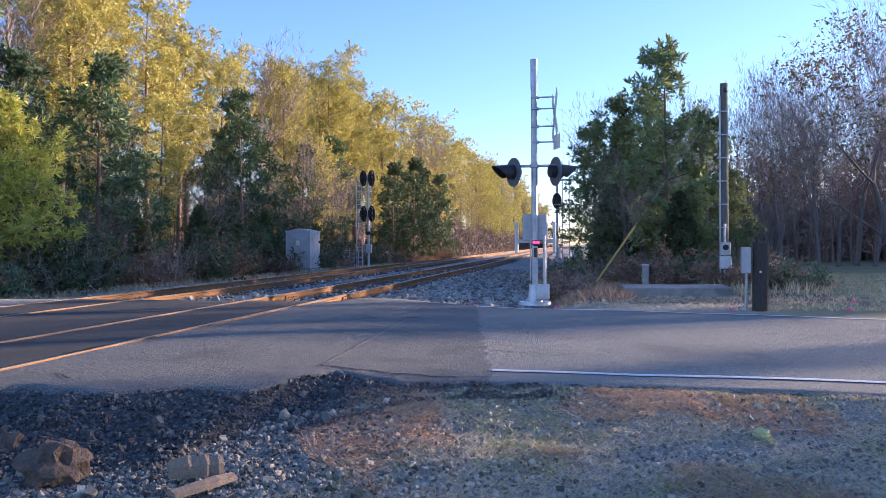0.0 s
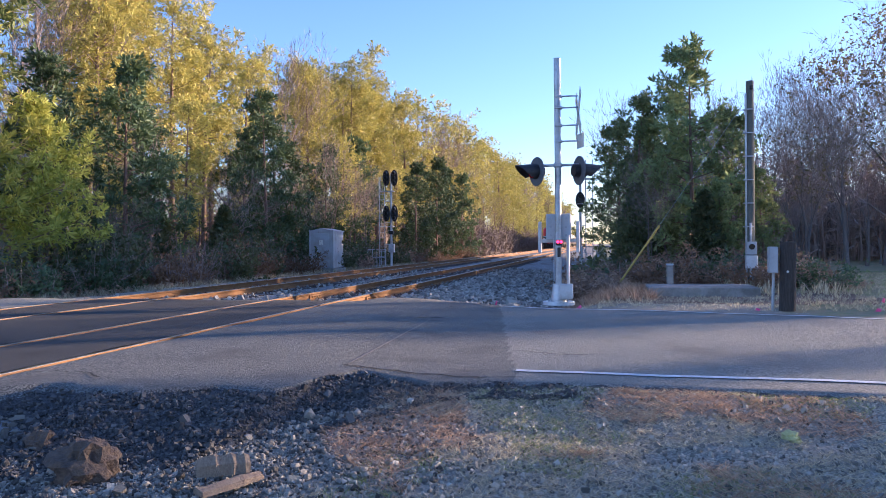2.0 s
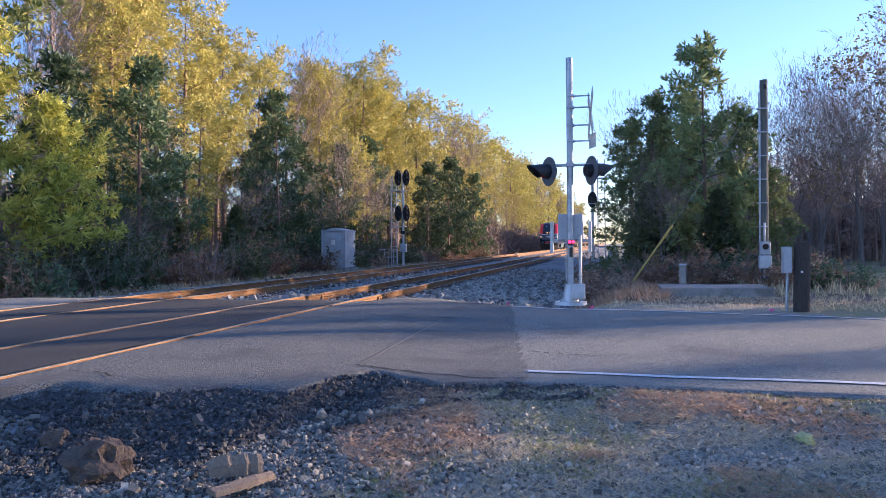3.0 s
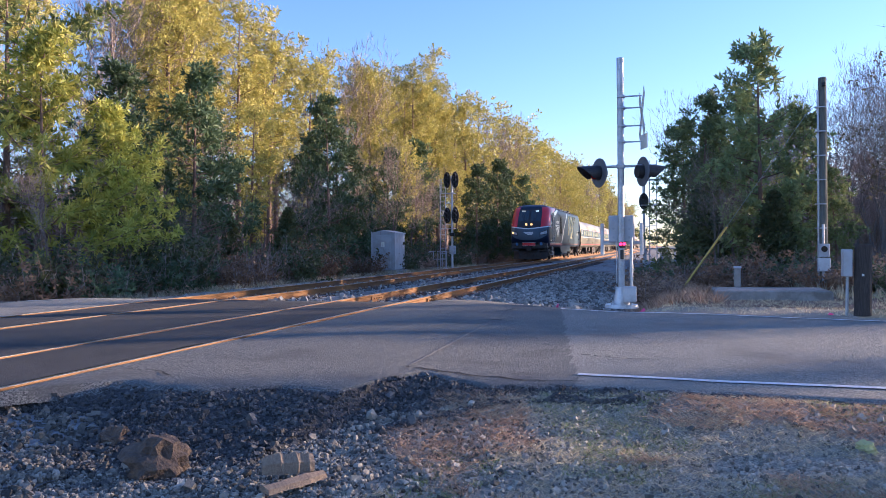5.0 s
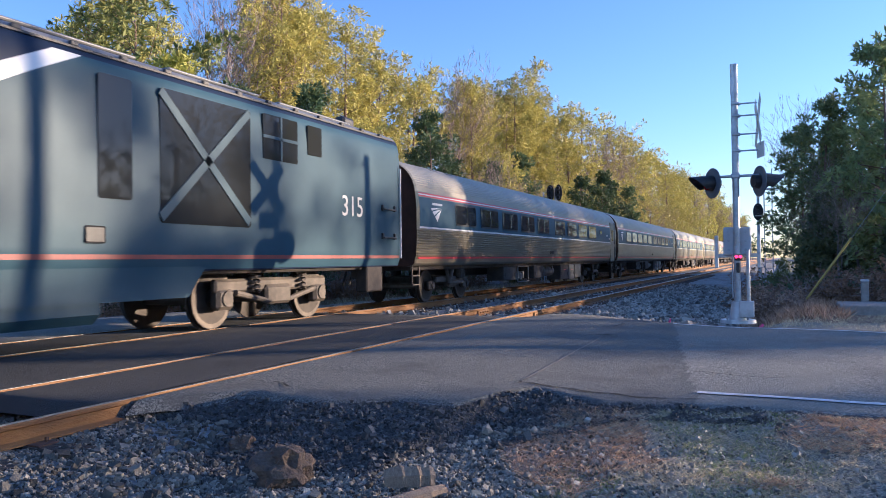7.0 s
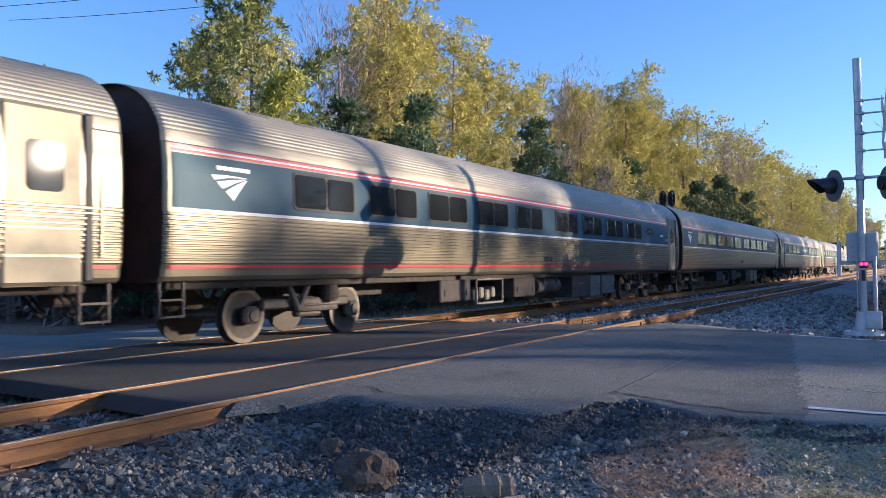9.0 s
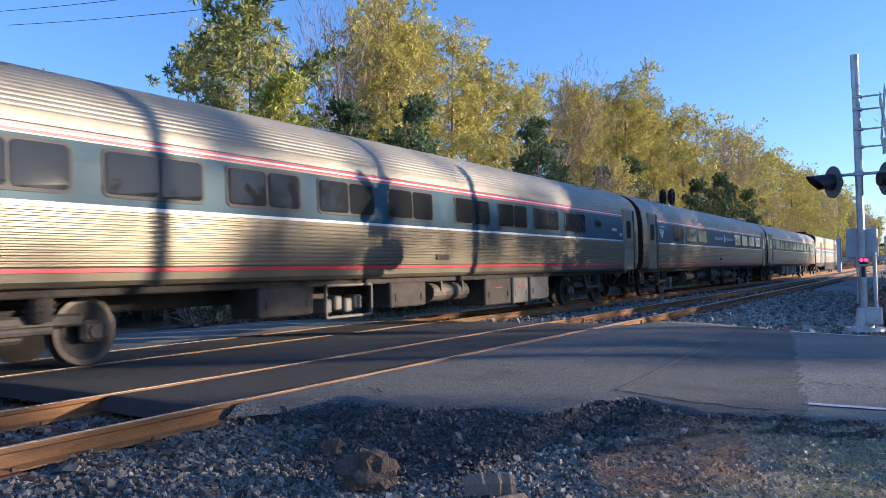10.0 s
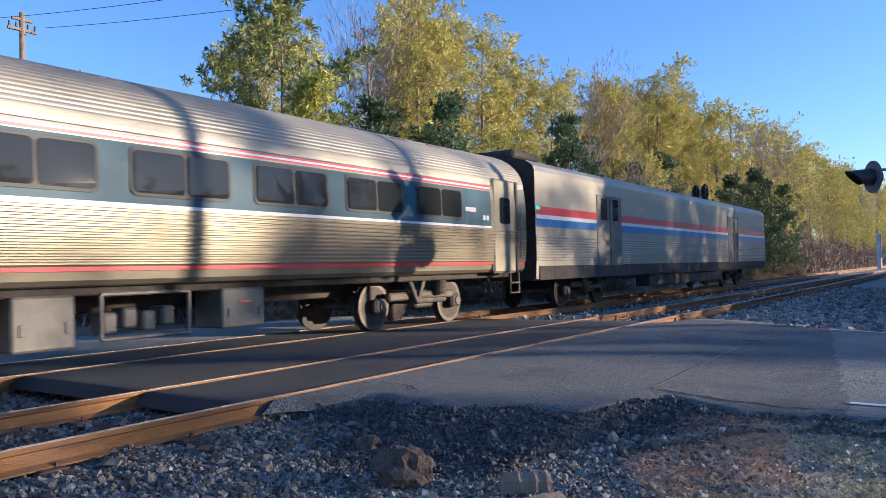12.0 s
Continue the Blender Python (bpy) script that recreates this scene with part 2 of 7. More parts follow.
M_LOCOROOF = material("dirty_grey_roof", (0.20, 0.205, 0.21), (0.14, 0.14, 0.145), 2.5, 0.5, 0.2, 0.1, 20)
M_AMBER = material("sunlit_grille", (0.10, 0.085, 0.065), (0.065, 0.055, 0.045), 8, 0.5, 0.3)
M_BLUELAMP = material("blue_hose_cap", (0.05, 0.16, 0.36), rough=0.4)
M_ROCK = material("broken_asphalt_lump", (0.15, 0.105, 0.07), (0.075, 0.06, 0.05), 14, 0.95, bump=1.0, bump_scale=45)
M_OLDWOOD = material("split_weathered_wood", (0.33, 0.25, 0.17), (0.22, 0.16, 0.11), 10, 0.9, bump=0.6, bump_scale=30, stretch=(1, 6, 6))
M_PALETAG = material("pale_decal", (0.62, 0.60, 0.56), (0.55, 0.53, 0.5), 9, 0.5)


# ---------------------------------------------------------------- mesh helpers
def part(name, bm, mat, parent=None, label="", smooth=False, kind=""):
    """One bmesh as one mesh object under a thing or a part."""
    me = bpy.data.meshes.new(name)
    bm.normal_update()
    bm.to_mesh(me)
    bm.free()
    return shaped(name, me, mat, parent, label, smooth, kind)


def shaped(name, me, mat, parent=None, label="", smooth=False, kind=""):
    for one in (mat if isinstance(mat, (list, tuple)) else [mat]):
        me.materials.append(one)
    if smooth:
        me.shade_smooth()
    ob = new(name, me)
    if parent:
        ob.parent = parent
    if label:
        ob["label"] = label
    if kind:
        ob["kind"] = kind
    return ob


def raw(name, verts, faces, mat, parent=None, label="", smooth=False, kind=""):
    me = bpy.data.meshes.new(name)
    me.from_pydata(verts, [], faces)
    me.update()
    return shaped(name, me, mat, parent, label, smooth, kind)


def thing(name, label, category, m=None, group="", kind=""):
    ob = new(name)
    ob.empty_display_size = 0.2
    ob.matrix_basis = m or Matrix()
    return tagged(ob, label, category, group, kind)


def box(bm, c, s, bevel=0.0, rot=None):
    """A box of size s at c, its edges rounded by bevel."""
    m = Matrix.Translation(c) @ (rot or Matrix()) @ Matrix.Diagonal((*s, 1))
    vs = bmesh.ops.create_cube(bm, size=1, matrix=m)["verts"]
    if bevel:
        es = list({e for v in vs for e in v.link_edges})
        bmesh.ops.bevel(bm, geom=es, offset=bevel, segments=1, affect="EDGES")
    return bm


def cyl(bm, a, b, r0, r1=None, seg=12, caps=True):
    """A round bar from a to b."""
    a, b = Vector(a), Vector(b)
    d = b - a
    q = d.to_track_quat("Z", "Y").to_matrix().to_4x4()
    m = Matrix.Translation((a + b) / 2) @ q
    bmesh.ops.create_cone(bm, cap_ends=caps, segments=seg, radius1=r0, radius2=r0 if r1 is None else r1, depth=d.length, matrix=m)
    return bm


def B():
    return bmesh.new()


def extruded(profile, y0, y1, closed=True, steps=1):
    """Verts and faces of a profile of (x, z) points swept along y."""
    n = len(profile)
    vs, fs = [], []
    for k in range(steps + 1):
        y = y0 + (y1 - y0) * k / steps
        vs += [(x, y, z) for x, z in profile]
    for k in range(steps):
        for i in range(n if closed else n - 1):
            j = (i + 1) % n
            fs.append((k * n + i, k * n + j, (k + 1) * n + j, (k + 1) * n + i))
    if closed:
        fs += [tuple(range(n)), tuple(reversed(range(steps * n, steps * n + n)))]
    return vs, fs




def lettering(text, size, m, mat, parent, depth=0.004, name="lettering", spread=1.0):
    cu = bpy.data.curves.new(name, "FONT")
    cu.body, cu.size, cu.extrude, cu.align_x, cu.space_character = text, size, depth, "CENTER", spread
    tmp = bpy.data.objects.new(name, cu)
    me = bpy.data.meshes.new_from_object(tmp)
    bpy.data.objects.remove(tmp)
    ob = shaped(name, me, mat, parent)
    ob.matrix_basis = m
    return ob


# ---------------------------------------------------------------- ground, road and tracks
NEAR_TRACK, FAR_TRACK, GAUGE = -6.025, -10.06, 1.505


def smooth(a, b, v):
    u = min(1.0, max(0.0, (v - a) / (b - a)))
    return u * u * (3 - 2 * u)


def along(points, v):
    """Straight lines through (v, value) points."""
    for (a, p), (b, q) in zip(points, points[1:]):
        if v <= b:
            return p + (q - p) * max(0.0, (v - a) / (b - a))
    return points[-1][1]


def road_z(x):
    return -0.012 - 0.12 * smooth(-4.4, -0.5, x) - 0.05 * smooth(-0.5, 6, x) - 0.75 * smooth(-12.6, -24, x)


NEAR_EDGE = [(-60, 5.2), (-13, 5.0), (-5.35, 4.75), (-5.0, 5.35), (-4.55, 5.75), (-4.1, 5.55), (-3.7, 5.6), (-3.2, 5.95), (-2.62, 6.05), (-2.5, 6.8), (-2.3, 7.15), (-1.6, 6.75), (-1.0, 7.05), (0.4, 7.1), (2.5, 7.0), (60, 6.6)]
FAR_EDGE = [(-60, 13.0), (-13.5, 15.2), (-4.9, 15.1), (-4.7, 16.2), (-3.8, 16.0), (-2.3, 15.3), (0, 15.25), (5, 14.2), (10, 13.8), (60, 13.0)]


def near_edge(x):
    rag = smooth(-6, -4.8, x) * smooth(0.2, -1.2, x)
    wild = 0.14 * noise.noise((x * 3.1, 0, 3)) + 0.07 * noise.noise((x * 9.0, 0, 7))
    return along(NEAR_EDGE, x) + wild * rag + 0.03 * noise.noise((x * 2.0, 0, 1))


def far_edge(x):
    return along(FAR_EDGE, x) + 0.05 * noise.noise((x * 1.7, 5, 1))


def ground_z(x, y):
    """The bare ground: a little below the road and the tracks, lowest in the ditches and in the woods."""
    z = -0.27 + 0.10 * smooth(1.6, 0.1, along(NEAR_EDGE, x) - y) - 0.03 * smooth(-1.5, -4.5, x)
    z -= 0.22 * smooth(16.5, 20, y) * smooth(0.6, -0.6, x) * smooth(-3.6, -1.2, x)
    z -= 0.35 * smooth(-13.0, -17, x)
    z -= 0.12 * smooth(20, 60, abs(y)) + 0.5 * smooth(80, 300, abs(x))
    if -13.5 < x < -4:
        z -= 0.25
    elif y > 15.4 and -4 <= x < 0:
        z -= 0.25 * smooth(0.0, -1.0, x) * smooth(15.4, 16.6, y)
    z += 0.035 * noise.noise((x * 0.8, y * 0.8, 0)) + 0.015 * noise.noise((x * 3, y * 3, 4))
    inside = smooth(-0.25, 0.35, min(y - along(NEAR_EDGE, x), along(FAR_EDGE, x) - y))
    z = z * (1 - inside) + (road_z(x) - 0.10) * inside
    return z


def steps(*runs):
    out = []
    for a, b, d in runs:
        n = max(1, round((b - a) / d))
        out += [a + (b - a) * k / n for k in range(n)]
    return out + [runs[-1][1]]


def sheet(name, xs, ys, zf, mat, label, keep=None, parent=None, kind="structure", mats=None):
    vs = [(x, y, zf(x, y)) for y in ys for x in xs]
    n = len(xs)
    fs = []
    for j in range(len(ys) - 1):
        for i in range(n - 1):
            if keep is None or keep((xs[i] + xs[i + 1]) / 2, (ys[j] + ys[j + 1]) / 2):
                fs.append((j * n + i, j * n + i + 1, (j + 1) * n + i + 1, (j + 1) * n + i))
    ob = raw(name, vs, fs, mat, parent, smooth=True)
    if mats:
        for p in ob.data.polygons:
            p.material_index = mats(*p.center[:2])
    return tagged(ob, label, "ground", kind=kind)


gx = steps((-900, -200, 100), (-200, -60, 20), (-60, -18, 3), (-18, -6, 0.5), (-6, 6, 0.16), (6, 20, 0.7), (20, 80, 5), (80, 900, 90))
gy = steps((-300, -40, 40), (-40, -4, 4), (-4, 1.5, 0.5), (1.5, 8, 0.16), (8, 30, 0.5), (30, 80, 2.5), (80, 300, 20), (300, 1500, 150))


def ground_kind(x, y):
    edge = 0.8 * noise.noise((x * 0.6, y * 0.6, 2)) + 0.5 * noise.noise((x * 2.1, y * 2.1, 5))
    if x < -14.2 + edge or (y > 17 and -2.6 < x < 6.0 + edge and y < 60):
        return 1
    if x > 3.4 + edge and y > 14.3 + 0.4 * edge:
        return 2
    if x > 12 or y < -6 or y > 60:
        return 2
    return 0


sheet("ground", gx, gy, ground_z, [M_SOIL, M_LITTER, M_LAWN], "gravelly soil with leaf litter and dormant grass", mats=ground_kind)

# the road: rows run from its near, ragged edge to its far edge
rx = steps((-60, -14, 2), (-14, -5.5, 0.4), (-5.5, 0.5, 0.07), (0.5, 8, 0.4), (8, 60, 4))
rail_x = [NEAR_TRACK + 0.7525, NEAR_TRACK - 0.7525, FAR_TRACK + 0.7525, FAR_TRACK - 0.7525]
SLOT = 0.085


def road_strip(name, x0, x1, mat, label, lift=0.0, parent=None):
    xs = [x0] + [x for x in rx if x0 + 0.02 < x < x1 - 0.02] + [x1]
    rows = 26
    vs, fs = [], []
    for x in xs:
        a, b = near_edge(x), far_edge(x)
        for k in range(rows + 1):
            y = a + (b - a) * (k / rows) ** 1.25
            z = road_z(x) + lift + 0.012 * noise.noise((x * 0.7, y * 0.7, 8)) + 0.004 * noise.noise((x * 3, y * 3, 8))
            if -3.4 < x < -1.6:   # the worn dip of the pothole
                z -= 0.05 * math.exp(-(((x + 2.75) / 0.35) ** 2 + ((y - 12.3) / 0.5) ** 2)) + 0.04 * math.exp(-(((x + 2.9) / 0.25) ** 2 + ((y - 13.9) / 0.4) ** 2))
            vs.append((x, y, z))
        vs += [(x, a - 0.16 - 0.05 * noise.noise((x * 6, 1, 1)), vs[-rows - 1][2] - 0.11), (x, b + 0.04, vs[-1][2] - 0.14)]
    n = rows + 3
    for i in range(len(xs) - 1):
        for k in range(rows):
            fs.append((i * n + k, (i + 1) * n + k, (i + 1) * n + k + 1, i * n + k + 1))
        fs.append((i * n + rows + 1, (i + 1) * n + rows + 1, (i + 1) * n, i * n))
        fs.append((i * n + rows, (i + 1) * n + rows, (i + 1) * n + rows + 2, i * n + rows + 2))
    return tagged(raw(name, vs, fs, mat, parent, smooth=True), label, "road", kind="structure")


cuts = sorted(rail_x)
east = road_strip("road_east", cuts[3] + SLOT, 60, [M_ASPHALT, M_OLDASPHALT], "worn grey asphalt road with a crumbling edge")
for p in east.data.polygons:     # the older, darker surface by the tracks ends in a slanting joint
    if p.center.x < -0.92 - 0.149 * (p.center.y - 7.9) + 0.03 * noise.noise((p.center.y * 3, 0, 2)):
        p.material_index = 1
road_strip("crossing_near", cuts[2] + SLOT, cuts[3] - SLOT, M_PATCH, "dark asphalt infill between the rails", 0.004)
road_strip("crossing_middle", cuts[1] + SLOT, cuts[2] - SLOT, M_PATCH, "dark asphalt strip between the two tracks", 0.002)
road_strip("crossing_far", cuts[0] + SLOT, cuts[1] - SLOT, M_PATCH, "dark asphalt infill between the far rails", 0.004)
road_strip("road_west", -60, cuts[0] - SLOT, M_ASPHALT, "worn asphalt road beyond the tracks")


def painted_line(name, pts, width, label, mat=None, lift=0.006):
    vs, fs = [], []
    for i, (x, y) in enumerate(pts):
        wob = 0.012 * noise.noise((x * 4, y * 4, 3))
        z = road_z(x) + lift + 0.012 * noise.noise((x * 0.7, y * 0.7, 8)) + 0.004 * noise.noise((x * 3, y * 3, 8))
        vs += [(x, y - width / 2 + wob, z), (x, y + width / 2 + wob * 0.6, z)]
        if i:
            fs.append((2 * i - 2, 2 * i, 2 * i + 1, 2 * i - 1))
    return tagged(raw(name, vs, fs, mat or M_PAINT), label, "road marking", kind="structure")


painted_line("edge_line_near", [(-0.86 + 0.2 * k, 7.66 - 0.004 * k) for k in range(200)], 0.11, "worn white edge line on the road", lift=0.009)
painted_line("edge_line_far", [(-2.0 + 0.2 * k, along(FAR_EDGE, -2.0 + 0.2 * k) - 0.22) for k in range(150)], 0.11, "worn white edge line along the far side", lift=0.009)
painted_line("edge_line_west", [(-17.0 + 0.2 * k, 13.9 + 0.04 * k) for k in range(20)], 0.11, "white edge line beyond the tracks", lift=0.009)


# the old joint and the cracks in the asphalt, thin dark grooves filled with tar
def crack(pts, width, seed):
    rnd = random.Random(seed)
    fine = []
    for (a, b), (c, d) in zip(pts, pts[1:]):
        n = max(2, int(math.hypot(c - a, d - b) / 0.08))
        fine += [(a + (c - a) * k / n + rnd.uniform(-0.02, 0.02), b + (d - b) * k / n + rnd.uniform(-0.03, 0.03)) for k in range(n)]
    vs, fs = [], []
    for i, (x, y) in enumerate(fine):
        w = width * rnd.uniform(0.3, 1.0)
        z = road_z(x) + 0.007 + 0.012 * noise.noise((x * 0.7, y * 0.7, 8)) + 0.004 * noise.noise((x * 3, y * 3, 8))
        vs += [(x - w * 0.7, y - w * 0.7, z), (x + w * 0.7, y + w * 0.7, z)]
        if i:
            fs.append((2 * i - 2, 2 * i, 2 * i + 1, 2 * i - 1))
    return tagged(raw("tar_crack", vs, fs, M_CRACK), "dark crack in the worn asphalt", "crack", "cracks in the road", "structure")


M_CRACK = material("crack_tar", (0.014, 0.014, 0.015), (0.03, 0.03, 0.03), 40, 0.9, bump=0.5, bump_scale=90)
crack([(-4.3, 6.0), (-4.6, 6.25), (-5.0, 6.2), (-5.3, 5.9)], 0.025, 1)
crack([(-2.55, 7.35), (-1.9, 7.2), (-1.2, 7.15), (-0.7, 7.3)], 0.03, 2)
crack([(-2.95, 12.0), (-2.7, 12.3), (-2.5, 12.2)], 0.07, 3)
crack([(-3.0, 13.6), (-2.85, 14.0), (-2.8, 14.5)], 0.05, 4)
crack([(-1.0, 9.0), (-0.3, 8.8), (0.2, 8.95)], 0.018, 5)
M_JOINT = material("worn_joint", (0.30, 0.27, 0.22), (0.16, 0.15, 0.135), 18, 0.95, bump=0.5, bump_scale=90)
jv, jf = [], []
for k in range(40):
    y = 7.5 + 4.4 * k / 39
    x = -2.52 - 0.16 * k / 39 + 0.015 * noise.noise((y * 5, 0, 0))
    z = road_z(x) + 0.007 + 0.012 * noise.noise((x * 0.7, y * 0.7, 8)) + 0.004 * noise.noise((x * 3, y * 3, 8))
    jv += [(x - 0.012, y, z), (x + 0.012, y, z)]
    if k:
        jf.append((2 * k - 2, 2 * k - 1, 2 * k + 1, 2 * k))
tagged(raw("pale_joint", jv, jf, M_JOINT), "pale worn joint in the asphalt", "road joint", kind="structure")


# ballast bed: one profile, left open where the road crosses
def bed_z(x, y):
    z = along([(-14.6, -0.75), (-12.6, -0.21), (-9.0, -0.19), (-8.1, -0.24), (-7.4, -0.19), (-4.5, -0.2), (-2.6, -0.36), (-1.4, -0.42), (-0.4, -0.75)], x)
    return z + 0.03 * noise.noise((x * 2.4, y * 2.4, 1)) + 0.02 * noise.noise((x * 7, y * 7, 2))


bx = steps((-14.6, -0.4, 0.18))
sheet("ballast_far", bx, steps((14.9, 40, 0.22), (40, 100, 1.5), (100, 900, 40)), bed_z, M_BALLAST, "crushed grey stone ballast under the tracks", keep=lambda x, y: y > far_edge(x) - 0.25)
sheet("ballast_near", steps((-14.6, -3.6, 0.18)), steps((-60, -6, 4), (-6, 0, 0.5), (0, 5.6, 0.2)), bed_z, M_BALLAST, "crushed grey stone ballast under the tracks", keep=lambda x, y: y < near_edge(x) + 0.25)


def rail_profile():
    half = [(0.0, 0.0), (0.030, -0.001), (0.036, -0.010), (0.035, -0.036), (0.010, -0.050), (0.009, -0.135), (0.068, -0.158), (0.070, -0.170)]
    return half + [(-x, z) for x, z in reversed(half[1:])]


def track(name, x0, label):
    t = thing(name, label, "railway track", pose(x0, 0, 0), "pair of tracks", "structure")
    for side in (1, -1):
        prof = [(x + side * GAUGE / 2, z) for x, z in rail_profile()]
        vs, fs = extruded(prof, -60, 900)
        rail = raw("rail", vs, fs, M_RUST, t, "rust-brown steel rail", smooth=False)
        c = side * GAUGE / 2
        tv, tf = extruded([(c - 0.026, -0.004), (c + 0.026, -0.004), (c + 0.026, 0.0012), (c + 0.020, 0.0030), (c - 0.020, 0.0030), (c - 0.026, 0.0012)], -60, 900)
        raw("running_band", tv, tf, M_RAILTOP, rail, "polished running surface")
    return t


TRACKS = [track("track_near", NEAR_TRACK, "rusty railway track with a polished rail head"), track("track_far", FAR_TRACK, "railway track that the train runs on")]


def splice_bars():
    """Joint bars on the outer side of the near rails by the crossing."""
    for y, xoff in ((15.9, 0), (17.2, 0), (16.0, 1), (17.6, 1), (21.9, 0)):
        bm = B()
        x = (0.7525 if xoff == 0 else -0.7525)
        box(bm, (x + 0.032, y, -0.095), (0.028, 0.75 if y < 20 else 0.25, 0.09), 0.006)
        for k in range(4):
            cyl(bm, (x + 0.04, y - 0.25 + 0.16 * k, -0.095), (x + 0.075, y - 0.25 + 0.16 * k, -0.095), 0.016, seg=6)
        part("joint_bar", bm, M_RUST, TRACKS[0], "rusty bolted joint bar")


splice_bars()


def stones(name, count, where, size, mat, label, seed, z_of, category="stones", rounded=False):
    """Many small broken stones in one mesh."""
    rng = np.random.default_rng(seed)
    base = np.array([(x, y, z) for x in (-1, 1) for y in (-1, 1) for z in (-1, 1)], float) * 0.5
    quads = np.array([(0, 1, 3, 2), (4, 6, 7, 5), (0, 4, 5, 1), (2, 3, 7, 6), (0, 2, 6, 4), (1, 5, 7, 3)])
    if rounded:
        bm = B()
        bmesh.ops.create_icosphere(bm, subdivisions=1, radius=0.52)
        base = np.array([tuple(v.co) for v in bm.verts])
        quads = np.array([[v.index for v in f.verts] for f in bm.faces])
        bm.free()
    per = len(base)
    vs, fs, made = [], [], 0
    while made < count:
        x, y = where(rng)
        s = size * rng.lognormal(0, 0.38)
        a, b, c = rng.uniform(0, 6.28, 3)
        rot = np.array(Euler((a, b, c)).to_matrix())
        pts = (base * rng.uniform(0.62, 1.2, (per, 3)) * (s, s * rng.uniform(0.6, 1), s * rng.uniform(0.45, 0.85))) @ rot.T
        pts += (x, y, z_of(x, y) + s * 0.18)
        vs.append(pts)
        fs.append(quads + per * made)
        made += 1
    ob = raw(name, np.concatenate(vs).tolist(), np.concatenate(fs).tolist(), mat)
    return tagged(ob, label, category, kind="stuff")


def bed_near(rng):
    y = 15.2 + 26 * rng.random() ** 1.7
    if rng.random() < 0.62:
        return -4.75 + 3.5 * rng.random(), y
    return -12.9 + 8.2 * rng.random(), y


def bed_front(rng):
    return (-11.5 + 7.9 * rng.random() ** 0.6, -0.5 + 5.7 * rng.random() ** 0.7)


def gravel_front(rng):
    while True:
        x, y = -5.25 + 4.45 * rng.random(), 2.4 + 3.6 * rng.random()
        if y < near_edge(x) - 0.75 * shoulder_out(x) and rng.random() < 1.25 - 0.32 * (x + 4.2):
            return x, y


def gravel_fine(rng):
    while True:
        x, y = -4.6 + 9.6 * rng.random(), 2.4 + 4.8 * rng.random()
        if y < near_edge(x) - 0.6 * shoulder_out(x) and rng.random() < 0.35 + 0.9 * max(0, noise.noise((x * 0.9, y * 0.9, 6)) + 0.25):
            return x, y


def shoulder_out(x):
    return 0.25 + 1.45 * smooth(-1.2, -2.6, x) * smooth(-5.3, -4.4, x) + 0.12 * noise.noise((x * 2.3, 0, 12))


def shoulder_z(x, y):
    """The crumbling slope from the broken asphalt down to the gravel."""
    a, out = near_edge(x), shoulder_out(x)
    u = min(1.0, max(0.0, (a + 0.05 - y) / (out + 0.05)))
    z = (road_z(x) - 0.012) * (1 - u) + (ground_z(x, a - out) - 0.02) * u
    return z + (0.03 * noise.noise((x * 5, y * 5, 21)) + 0.012 * noise.noise((x * 19, y * 19, 22))) * min(1, 4 * u)


def crumbs(rng):
    x = -5.25 + 5.0 * rng.random() ** 0.85
    return x, near_edge(x) - 0.02 - (shoulder_out(x) + 0.25) * rng.random() ** 0.8


stones("ballast_stones_far", 12000, bed_near, 0.06, M_SLOPESTONE, "loose grey ballast stones", 1, bed_z)
stones("ballast_slope_stones", 7000, lambda rng: (-4.9 + 4.2 * rng.random(), 14.4 + 16 * rng.random() ** 1.3), 0.062, M_SLOPESTONE, "crushed grey ballast on the slope beside the track", 8, bed_z)
stones("ballast_stones_near", 11000, bed_front, 0.032, M_STONE, "loose grey ballast stones between the rails", 2, lambda x, y: max(bed_z(x, y), ground_z(x, y)))
stones("gravel_coarse", 14000, gravel_front, 0.027, M_GRAVEL, "coarse loose gravel by the road's edge", 3, lambda x, y: max(ground_z(x, y), bed_z(x, y)) if x < -3.6 else ground_z(x, y), rounded=True)
stones("gravel_fine", 21000, gravel_fine, 0.017, M_FINEGRAVEL, "fine loose gravel", 4, ground_z)
stones("asphalt_crumbs", 17000, crumbs, 0.020, M_CRUMB, "crumbled asphalt along the broken edge", 5, shoulder_z, "rubble")


# the crumbling shoulder itself
sv, sf = [], []
sx = steps((-5.3, 5.0, 0.06))
for x in sx:
    a, out = near_edge(x), shoulder_out(x)
    for k in range(10):
        y = a + 0.05 - (out + 0.05) * k / 9
        sv.append((x, y, shoulder_z(x, y)))
for i in range(len(sx) - 1):
    for k in range(9):
        sf.append((i * 10 + k, i * 10 + k + 1, (i + 1) * 10 + k + 1, (i + 1) * 10 + k))
tagged(raw("broken_shoulder", sv, sf, M_SHOULDER, smooth=True), "black crumbling asphalt shoulder", "road edge", kind="structure")


# ---------------------------------------------------------------- rolling stock (built facing -y, rail top at z 0, middle of the track at x 0)
def disc(bm, c, r, depth, seg=24, axis="x"):
    d = {"x": (1, 0, 0), "y": (0, 1, 0), "z": (0, 0, 1)}[axis]
    a = [c[i] - d[i] * depth / 2 for i in range(3)]
    b = [c[i] + d[i] * depth / 2 for i in range(3)]
    return cyl(bm, a, b, r, seg=seg)


